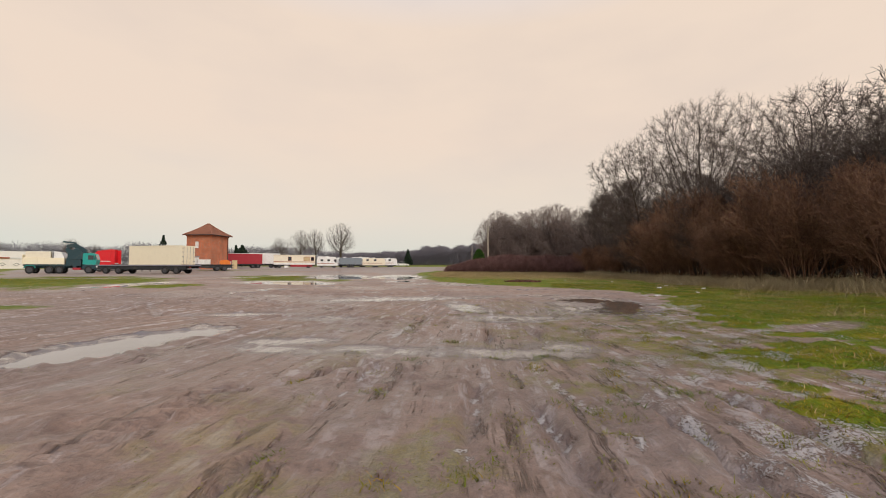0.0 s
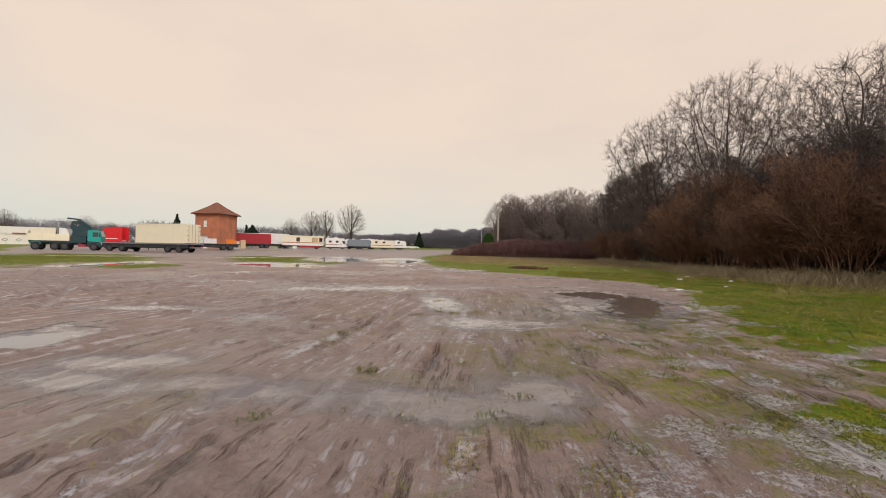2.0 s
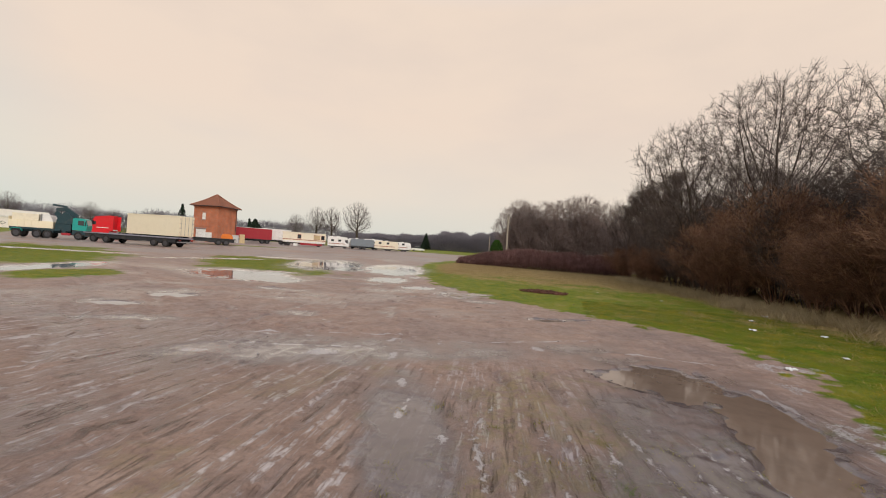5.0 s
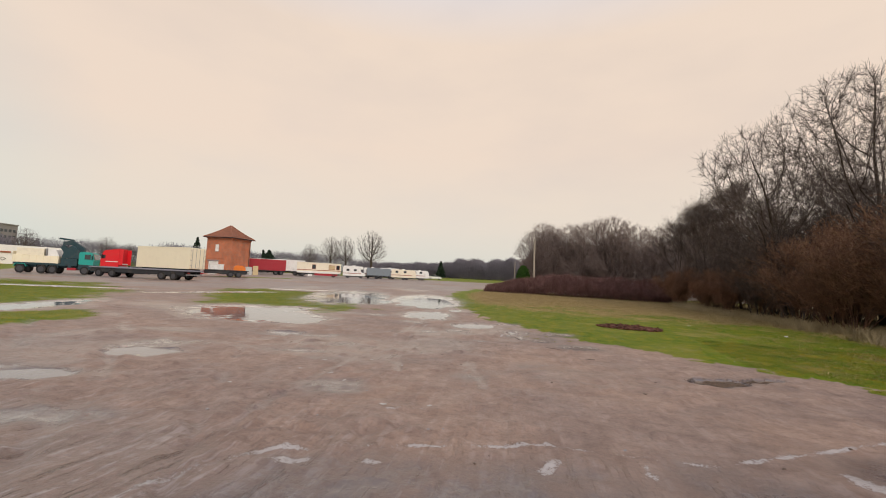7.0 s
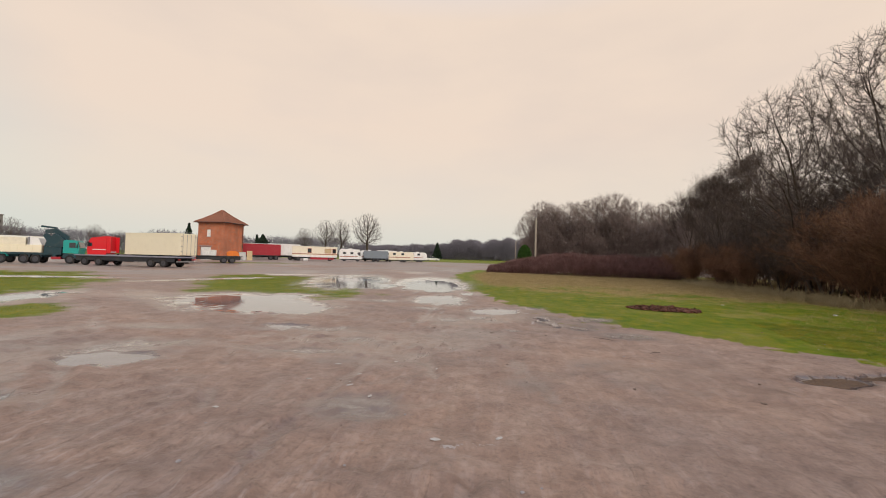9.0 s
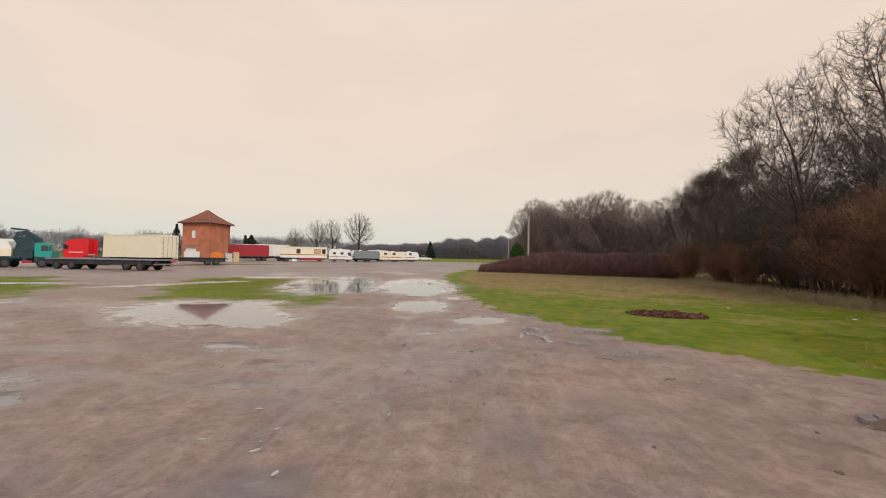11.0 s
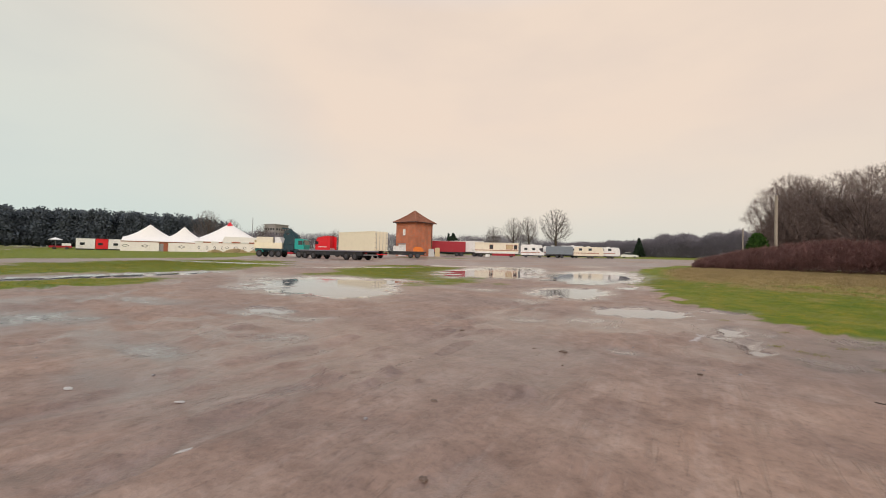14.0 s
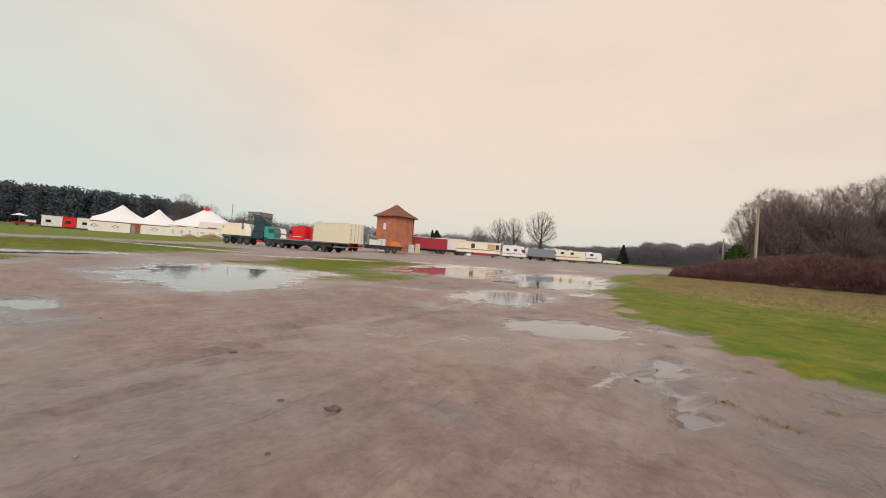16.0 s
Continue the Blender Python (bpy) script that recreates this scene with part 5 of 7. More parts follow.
# ---- brick tower ----
def tower():
    S, EAVE, TOP = 5.6, 7.0, 9.9
    z0 = float(rise(-68, 71)) - 0.02
    ob = thing("brick_tower", pose(-66.7, 70.0, z0, 0, 0, 9), "two-storey red brick tower house with a hipped clay tile roof", "building")
    x0, x1, y0, y1 = -S, 0, 0, S
    t = 0.36
    bm = bmesh.new()
    # South wall with the openings for the window and the wide door.
    wx0, wx1, wz0, wz1 = x0 + 1.95, x0 + 2.75, 4.5, 5.85
    dx0, dx1, dz1 = x0 + 0.55, x0 + 2.95, 2.55
    for a in ((x0, x1, y0, y0 + t, wz1, EAVE), (x0, wx0, y0, y0 + t, wz0, wz1), (wx1, x1, y0, y0 + t, wz0, wz1), (x0, x1, y0, y0 + t, dz1, wz0),
              (x0, dx0, y0, y0 + t, -0.3, dz1), (dx1, x1, y0, y0 + t, -0.3, dz1)):
        box(*a, bm=bm)
    box(x1 - t, x1, y0 + t, y1 - t, -0.3, EAVE, bm=bm)
    box(x0, x0 + t, y0 + t, y1 - t, -0.3, EAVE, bm=bm)
    box(x0, x1, y1 - t, y1, -0.3, EAVE, bm=bm)
    part("wall", bm, M_BRICK, ob)
    bm = box(x0 - 0.05, x1 + 0.05, y0 - 0.05, y0 - 0.003, 3.05, 3.22)
    part("string_course", bm, M_BRICK, ob, "projecting brick string course")
    part("cornice", box(x0 - 0.12, x1 + 0.12, y0 - 0.12, y1 + 0.12, EAVE + 0.003, EAVE + 0.2), M_BRICK, ob)
    # Bell-cast hipped roof.
    o, ez = 0.55, EAVE + 0.2
    cx, cy = (x0 + x1) / 2, (y0 + y1) / 2
    bm = bmesh.new()
    rings = []
    for f, z in ((1.0, ez), (1.0, ez + 0.1), (0.72, ez + 0.72), (0.36, ez + 1.65), (0.02, TOP)):
        h = (S / 2 + o) * f
        rings.append([bm.verts.new((cx + sx * h, cy + sy * h, z)) for sx, sy in ((-1, -1), (1, -1), (1, 1), (-1, 1))])
    bm.faces.new(rings[0][::-1])
    for a, b in zip(rings[:-1], rings[1:]):
        for i in range(4):
            bm.faces.new((a[i], a[(i + 1) % 4], b[(i + 1) % 4], b[i]))
    bm.faces.new(rings[-1])
    roof = part("roof", bm, M_TILE, ob, "faded clay tile hipped roof")
    for sx, sy in ((-1, -1), (1, -1), (1, 1), (-1, 1)):
        h = S / 2 + o
        pts = [(cx + sx * h * f, cy + sy * h * f, z + 0.03) for f, z in ((1.0, ez + 0.1), (0.72, ez + 0.72), (0.36, ez + 1.65), (0.02, TOP))]
        bm = bmesh.new()
        for p, q in zip(pts[:-1], pts[1:]):
            rod(p, q, 0.09, 0.09, 6, bm)
        part("ridge_tiles", bm, M_TILE, roof)
    # Rows of tiles with a step each, on the four slopes.
    for side in range(4):
        bm = bmesh.new()
        prof = [(1.0, ez + 0.1), (0.72, ez + 0.72), (0.36, ez + 1.65), (0.02, TOP)]
        for (fa, za), (fb, zb) in zip(prof[:-1], prof[1:]):
            n = max(2, int(math.hypot((fa - fb) * (S / 2 + o), zb - za) / 0.32))
            for k in range(n):
                u = k / n
                f0, z_ = fa + (fb - fa) * u, za + (zb - za) * u
                h = (S / 2 + o) * f0
                ang = side * math.pi / 2
                p = Vector((-h, -h - 0.015, z_ + 0.03))
                q = Vector((h, -h - 0.015, z_ + 0.03))
                rot = Matrix.Rotation(ang, 3, "Z")
                rod(rot @ p + Vector((cx, cy, 0)), rot @ q + Vector((cx, cy, 0)), 0.03, 0.03, 4, bm)
        part("tile_courses", bm, M_TILE, roof)
    win = part("window", box(wx0 + 0.08, wx1 - 0.08, y0 + 0.12, y0 + 0.16, wz0 + 0.08, wz1 - 0.08), M_WHITE, ob, "pale boarded upper window")
    fr = bmesh.new()
    for a in ((wx0, wx1, y0 + 0.05, y0 + 0.2, wz0, wz0 + 0.08), (wx0, wx1, y0 + 0.05, y0 + 0.2, wz1 - 0.08, wz1),
              (wx0, wx0 + 0.08, y0 + 0.05, y0 + 0.2, wz0 + 0.08, wz1 - 0.08), (wx1 - 0.08, wx1, y0 + 0.05, y0 + 0.2, wz0 + 0.08, wz1 - 0.08)):
        box(*a, bm=fr)
    part("frame", fr, M_WHITE, win)
    part("sill", box(wx0 - 0.1, wx1 + 0.1, y0 - 0.08, y0 + 0.04, wz0 - 0.09, wz0 - 0.003), M_CONC, win)
    door = part("door", box(dx0 + 0.06, dx1 - 0.06, y0 + 0.14, y0 + 0.2, -0.02, dz1 - 0.05), M_WHITE, ob, "wide white double door")
    for k in range(4):
        xa = dx0 + 0.12 + k * (dx1 - dx0 - 0.2) / 4
        part("door_board", box(xa, xa + 0.5, y0 + 0.115, y0 + 0.137, 0.1, dz1 - 0.15, 0.008), M_WHITE, door)
    part("lintel", box(dx0 - 0.15, dx1 + 0.15, y0 - 0.03, y0 - 0.003, dz1 + 0.02, dz1 + 0.2), M_CONC, ob)
    part("gutter", rod((x0 - o, y0 - o - 0.06, ez + 0.02), (x1 + o, y0 - o - 0.06, ez + 0.02), 0.06), M_DARK, ob)
    part("gutter", rod((x1 + o + 0.06, y0 - o, ez + 0.02), (x1 + o + 0.06, y1 + o, ez + 0.02), 0.06), M_DARK, ob)
    part("downpipe", rod((x1 + 0.07, y1 - 0.3, 0), (x1 + 0.07, y1 - 0.3, EAVE), 0.05), M_DARK, ob)


tower()


# ---- vehicles ----
def wheel(parent, x, y, r=0.5, w=0.32, z=None, rim=M_RIM):
    z = r if z is None else z
    s = 1 if y > 0 else -1
    bm = bmesh.new()
    prof = [(r * 0.62, -w / 2), (r * 0.93, -w / 2), (r, -w * 0.36), (r, w * 0.36), (r * 0.93, w / 2), (r * 0.62, w / 2)]
    n = 18
    rings = [[bm.verts.new((x + a * math.cos(k * 2 * math.pi / n), y + b, z + a * math.sin(k * 2 * math.pi / n))) for k in range(n)] for a, b in prof]
    for a, b in zip(rings, rings[1:] + rings[:1]):
        for k in range(n):
            bm.faces.new((a[k], a[(k + 1) % n], b[(k + 1) % n], b[k]))
    tyre = part("wheel", bm, M_RUBBER, parent)
    bm = rod((x, y - w * 0.42, z), (x, y + w * 0.42, z), r * 0.6, seg=16)
    rod((x, y + s * w * 0.42, z), (x, y + s * w * 0.56, z), r * 0.22, r * 0.16, 10, bm)
    part("rim", bm, rim, tyre)
    return tyre


def place_at(x, y, rz, dz=0.0):
    return pose(x, y, float(rise(x, y)) + 0.01 + dz, 0, 0, rz)


def flatbed(m, L, W, label, deck=1.08, wheels=(), group="", drawbar=True, name="flatbed_trailer", deckm=M_DECK):
    ob = thing(name, m, label, "trailer", group)
    d = part("deck", box(-L / 2, L / 2, -W / 2, W / 2, deck - 0.1, deck, 0.015), deckm, ob, "weathered grey load deck")
    n = 9
    for k in range(n):
        yy = -W / 2 + 0.06 + k * (W - 0.12) / n
        part("plank", box(-L / 2 + 0.08, L / 2 - 0.08, yy, yy + (W - 0.12) / n - 0.02, deck + 0.003, deck + 0.03), deckm, d)
    for s in (-1, 1):
        part("side_rail", box(-L / 2, L / 2, s * W / 2 - 0.04, s * W / 2 + 0.04, deck - 0.09, deck + 0.035, 0.01), M_DECK if deckm is M_DECK else M_DARK, ob)
        bm = box(-L / 2 + 0.2, L / 2 - 0.2, s * 0.45 - 0.07, s * 0.45 + 0.07, deck - 0.42, deck - 0.103, 0.01)
        part("chassis_beam", bm, M_DARK, ob)
        part("toolbox", box(-0.9, 0.7, s * (W / 2 - 0.5), s * (W / 2 - 0.12), deck - 0.62, deck - 0.22, 0.02), M_DARK, ob)
        part("side_skirt", box(-L / 2 + 0.15, L / 2 - 0.3, s * (W / 2 - 0.09) - 0.02, s * (W / 2 - 0.09) + 0.02, deck - 0.55, deck - 0.103), M_DARK, ob)
    bm = bmesh.new()
    for k in range(8):
        xx = -L / 2 + 0.3 + k * (L - 0.6) / 7
        box(xx - 0.05, xx + 0.05, -W / 2 + 0.05, W / 2 - 0.05, deck - 0.21, deck - 0.103, bm=bm)
    part("cross_members", bm, M_DARK, ob)
    for x in wheels:
        for s in (-1, 1):
            wheel(ob, x, s * (W / 2 - 0.2), 0.45, 0.34)
        part("axle", rod((x, -W / 2 + 0.2, 0.45), (x, W / 2 - 0.2, 0.45), 0.07), M_DARK, ob)
        part("mudguard", box(x - 0.5, x + 0.5, -W / 2 + 0.02, -W / 2 + 0.4, 0.93, 0.96), M_DARK, ob) if deck > 1.05 else None
    if drawbar:
        bm = rod((-L / 2, -0.5, deck - 0.4), (-L / 2 - 1.5, 0, 0.62), 0.06)
        rod((-L / 2, 0.5, deck - 0.4), (-L / 2 - 1.5, 0, 0.62), 0.06, bm=bm)
        part("drawbar", bm, M_DARK, ob)
    part("bumper", box(L / 2 - 0.12, L / 2 + 0.03, -W / 2 + 0.1, W / 2 - 0.1, 0.55, 0.7, 0.01), M_STEEL, ob)
    for s in (-1, 1):
        part("tail_lamp", box(L / 2 + 0.033, L / 2 + 0.08, s * 0.95 - 0.15, s * 0.95 + 0.15, 0.74, 0.9, 0.01), M_LAMP, ob)
    return ob


c12, s12 = math.cos(radians(12)), math.sin(radians(12))
flatbed(place_at(-41.7 - 6.1 * c12 - 1.25 * s12, 42.1 - 6.1 * s12 + 1.25 * c12, 12), 12.2, 2.5,
        "long empty flatbed trailer with grey deck on dark chassis", 1.1, (-4.9, -3.2, 3.0, 4.5))


def box_lorry():
    """A red tractor with a cream box trailer."""
    L, W, z0, z1 = 10.0, 2.5, 1.12, 4.05
    c, s = math.cos(radians(3)), math.sin(radians(3))
    ob = thing("box_trailer", place_at(-52.3 - 5 * c - 1.25 * s, 50.5 - 5 * s + 1.25 * c, 3), "cream box semi-trailer with double rear doors on dark chassis", "trailer")
    body = part("body", box(-L / 2, L / 2, -W / 2, W / 2, z0, z1, 0.03), M_CREAM, ob)
    for k in range(11):
        x = -L / 2 + 0.3 + k * (L - 0.6) / 10
        part("side_rib", box(x - 0.025, x + 0.025, -W / 2 - 0.007, -W / 2 - 0.002, z0 + 0.1, z1 - 0.1), M_CREAM, body)
    for a, b in ((z0 - 0.02, z0 + 0.1), (z1 - 0.1, z1 + 0.03)):
        part("edge_rail", box(-L / 2 - 0.02, L / 2 + 0.02, -W / 2 - 0.03, -W / 2 - 0.02, a, b), M_CREAM, body)
    for k in (0, 1):
        y0 = -W / 2 + 0.08 + k * (W / 2 - 0.06)
        d = part("rear_door", box(L / 2 + 0.003, L / 2 + 0.04, y0, y0 + W / 2 - 0.1, z0 + 0.08, z1 - 0.08, 0.01), M_CREAM, ob, "cream rear door")
        for yy in (y0 + 0.25, y0 + 0.85):
            part("lock_bar", rod((L / 2 + 0.065, yy, z0 + 0.1), (L / 2 + 0.065, yy, z1 - 0.1), 0.02), M_STEEL, d)
        for zz in (1.6, 2.3, 3.0, 3.6):
            yy = -W / 2 + 0.05 if k == 0 else W / 2 - 0.3
            part("hinge", box(L / 2 + 0.042, L / 2 + 0.06, yy, yy + 0.25, zz, zz + 0.07), M_STEEL, d)
    for sgn in (-1, 1):
        part("chassis_beam", box(-L / 2 + 0.3, L / 2 - 0.1, sgn * 0.5 - 0.08, sgn * 0.5 + 0.08, 0.72, z0 - 0.003, 0.01), M_DARK, ob)
        part("side_guard", box(-2.6, 1.4, sgn * 1.15 - 0.02, sgn * 1.15 + 0.02, 0.5, 0.85), M_DARK, ob)
        part("landing_leg", rod((-3.0, sgn * 0.7, 0.02), (-3.0, sgn * 0.7, 1.0), 0.07), M_DARK, ob)
        for x in (2.2, 3.5):
            wheel(ob, x, sgn * 1.05, 0.5)
        part("tail_lamp", box(L / 2 + 0.003, L / 2 + 0.05, sgn * 1.0 - 0.18, sgn * 1.0 + 0.18, 0.8, 0.95), M_LAMP, ob)
    part("rear_bumper", box(L / 2 - 0.1, L / 2 + 0.02, -1.15, 1.15, 0.5, 0.64, 0.01), M_RED, ob, "red rear bumper")
    # tractor
    tr = thing("tractor_lorry", place_at(-67.2, 50.4, 214), "red high-roof tractor lorry parked before a cream trailer", "lorry")
    cab = part("cab", hull_xz([(-0.75, 0.9), (1.45, 0.75), (1.55, 1.9), (1.4, 2.8), (1.1, 3.3), (-0.75, 3.6)], -1.22, 1.22), M_RED, tr)
    bmesh_ = box(-0.9, -0.753, -1.15, 1.15, 1.25, 1.42, 0.01)
    part("stripe", bmesh_, M_WHITE, cab, "pale grey band on the cab's back")
    part("windscreen", hull_xz([(1.50, 2.05), (1.545, 2.05), (1.30, 2.92), (1.25, 2.92)], -1.05, 1.05), M_GLASS, cab)
    for sgn in (-1, 1):
        part("side_window", box(0.95, 1.3, sgn * 1.222 - 0.01, sgn * 1.222 + 0.01, 2.1, 2.6), M_GLASS, cab)
        part("side_trim", box(-0.7, 0.9, sgn * 1.222 - 0.012, sgn * 1.222 + 0.012, 1.62, 1.72), M_WHITE, cab, "white side trim")
        part("air_deflector", box(-1.25, -0.76, sgn * 1.17 - 0.03, sgn * 1.17 + 0.03, 1.2, 3.5, 0.01), M_RED, cab)
        part("mirror", box(1.25, 1.4, sgn * 1.4 - 0.12, sgn * 1.4 + 0.12, 2.1, 2.7, 0.02), M_DARK, cab)
        part("fuel_tank", rod((-1.6, sgn * 0.95, 0.72), (-0.5, sgn * 0.95, 0.72), 0.3, seg=14), M_STEEL, tr)
        for x in (0.75, -2.6):
            wheel(tr, x, sgn * 1.03, 0.5)
        part("chassis_beam", box(-3.3, 1.2, sgn * 0.42 - 0.06, sgn * 0.42 + 0.06, 0.62, 0.88), M_DARK, tr)
        part("headlamp", box(1.52, 1.56, sgn * 0.85 - 0.2, sgn * 0.85 + 0.2, 0.85, 1.05), M_WHITE, cab)
        part("fender", hull_xz([(-3.25, 0.8), (-3.1, 1.12), (-2.1, 1.12), (-1.95, 0.8), (-2.05, 0.8), (-2.2, 1.05), (-3.0, 1.05), (-3.15, 0.8)], sgn * 1.03 - 0.2, sgn * 1.03 + 0.2), M_DARK, tr)
    part("bumper", box(1.4, 1.62, -1.2, 1.2, 0.4, 0.82, 0.03), M_RED, tr)
    part("coupling_plate", box(-2.95, -2.1, -0.45, 0.45, 0.89, 1.0, 0.02), M_DARK, tr)


box_lorry()


def crane_truck():
    ob = thing("crane_truck", place_at(-60.0, 40.0, 46), "teal three-axle truck with cream dropside body and folded loading crane", "truck")
    body = part("load_body", box(-4.55, 0.25, -1.22, 1.22, 1.25, 2.12, 0.03), M_CREAM, ob, "cream dropside load body")
    for k in range(7):
        x = -4.4 + k * 0.74
        part("stake", box(x, x + 0.07, -1.26, -1.223, 1.22, 2.14), M_CREAM, body)
    part("tail_rack", box(-4.62, -4.56, -1.2, 1.2, 1.3, 2.5, 0.01), M_CREAM, body)
    part("cargo_box", box(-4.3, -1.4, -1.1, 1.1, 2.123, 2.95, 0.05), M_IVORY, ob, "cream tarpaulin-covered load")
    part("front_rack", box(-1.2, -1.08, -1.2, 1.2, 2.123, 3.0, 0.02), M_STEEL, ob)
    part("sheet_cover", hull_xz([(-1.05, 2.123), (0.2, 2.123), (-0.2, 2.9), (-1.05, 3.0)], -1.05, 1.05), M_WHITE, ob, "white sheet over the front of the load")
    for sgn in (-1, 1):
        part("chassis_beam", box(-4.5, 4.2, sgn * 0.42 - 0.08, sgn * 0.42 + 0.08, 0.72, 1.0, 0.01), M_DTEAL, ob)
        part("side_skirt", box(-4.5, 1.1, sgn * 1.14 - 0.05, sgn * 1.14 + 0.05, 1.0, 1.247, 0.01), M_DTEAL, ob)
        for x in (-3.75, -1.55, -0.35):
            wheel(ob, x, sgn * 1.03, 0.52)
            part("mudguard", hull_xz([(x - 0.68, 0.75), (x - 0.5, 1.12), (x + 0.5, 1.12), (x + 0.68, 0.75), (x + 0.6, 0.75), (x + 0.45, 1.06), (x - 0.45, 1.06), (x - 0.6, 0.75)], sgn * 1.03 - 0.2, sgn * 1.03 + 0.2), M_TEAL if x < -3 else M_DTEAL, ob)
        wheel(ob, 3.2, sgn * 1.06, 0.52)
        part("side_box", box(1.3, 2.3, sgn * 1.15 - 0.2, sgn * 1.15 + 0.05, 0.5, 0.8, 0.02), M_CRIMSON, ob, "dark red side locker")
    cr = part("crane", box(0.4, 2.25, -1.0, 1.0, 1.0, 1.95, 0.04), M_DTEAL, ob, "dark teal folded loading crane")
    part("crane_column", rod((1.7, 0, 1.9), (1.7, 0, 3.3), 0.24, 0.2, 12), M_DTEAL, cr)
    part("crane_boom", hull_xz([(0.2, 3.55), (0.2, 3.95), (1.3, 4.15), (2.7, 3.3), (2.75, 2.6), (2.2, 2.5), (1.2, 3.6)], -0.3, 0.3), M_DTEAL, cr)
    part("crane_arm", hull_xz([(0.1, 3.25), (0.45, 3.6), (2.15, 2.2), (2.3, 1.6), (1.2, 1.7)], -0.7, -0.32), M_DTEAL, cr)
    part("crane_pack", hull_xz([(0.45, 1.96), (0.7, 2.9), (1.5, 3.5), (2.2, 3.1), (2.9, 2.3), (2.6, 1.96)], -1.05, -0.1), M_DTEAL, cr)
    part("crane_jib", hull_xz([(-0.35, 4.25), (-0.25, 4.45), (1.3, 4.3), (1.4, 4.1)], -0.2, 0.2), M_DTEAL, cr)
    part("crane_cylinder", rod((1.7, 0.34, 1.9), (1.2, 0.34, 3.5), 0.08), M_DARK, cr)
    part("crane_hook", rod((0.7, 0, 3.86), (0.7, 0, 3.3), 0.06), M_DARK, cr)
    for sgn in (-1, 1):
        part("outrigger", box(1.35, 1.75, sgn * 1.0 - 0.25, sgn * 1.0 + 0.25, 0.75, 1.05, 0.02), M_DTEAL, cr)
    cab = part("cab", hull_xz([(2.45, 1.25), (4.1, 1.2), (4.2, 1.85), (3.95, 2.7), (3.6, 2.8), (2.55, 2.8), (2.45, 2.6)], -1.18, 1.18), M_TEAL, ob, "teal driver's cab")
    part("windscreen", hull_xz([(4.17, 1.92), (4.23, 1.92), (4.02, 2.6), (3.97, 2.6)], -1.02, 1.02), M_GLASS, cab)
    for sgn in (-1, 1):
        part("side_window", box(3.1, 3.8, sgn * 1.184 - 0.01, sgn * 1.184 + 0.01, 1.9, 2.5), M_GLASS, cab)
        part("mirror", box(3.95, 4.05, sgn * 1.32 - 0.1, sgn * 1.32 + 0.1, 1.9, 2.4, 0.02), M_DARK, cab)
        part("headlamp", box(4.13, 4.24, sgn * 0.85 - 0.18, sgn * 0.85 + 0.18, 0.85, 1.05), M_WHITE, cab)
        part("step_fender", box(2.45, 4.12, sgn * 0.98 - 0.2, sgn * 0.98 + 0.2, 0.62, 1.197, 0.04), M_DTEAL, ob)
    part("bumper", box(3.95, 4.3, -1.18, 1.18, 0.45, 0.8, 0.03), M_DTEAL, ob)
    ob.scale = (0.82, 0.93, 0.97)


crane_truck()

fl2 = flatbed(place_at(-54.0, 58.0, 52), 6.2, 2.4, "short dark flat trailer parked in front of the brick tower", 1.05, (0.6, 1.7), drawbar=True, deckm=M_DARK)


def load_box():
    d = float(rise(-54, 58)) + 0.01 + 1.085
    ob = thing("storage_box", pose(-54.9, 57.0, d, 0, 0, 52), "pale grey storage box on the short trailer's deck", "box")
    part("body", box(-0.95, 0.95, -0.8, 0.8, 0.002, 0.78, 0.04), M_WHITE, ob)
    part("lid", box(-1.0, 1.0, -0.85, 0.85, 0.785, 0.86, 0.02), M_WHITE, ob)
    ob = thing("machine_cover", pose(-53.0, 59.6, d, 0, 0, 52), "bright orange rounded machine housing on the short trailer", "machine")
    part("body", hull_xz([(-0.85, 0.02), (0.85, 0.02), (0.8, 0.45), (0.35, 0.8), (-0.5, 0.8), (-0.85, 0.55)], -0.6, 0.6), M_ORANGE, ob)
    part("base", box(-0.95, 0.95, -0.65, 0.65, 0.002, 0.018), M_DARK, ob)


load_box()


def ends(xa, ya, xb, yb):
    """Pose and length of a vehicle whose near long side runs from a to b."""
    a = math.degrees(math.atan2(yb - ya, xb - xa))
    return a, math.hypot(xb - xa, yb - ya)


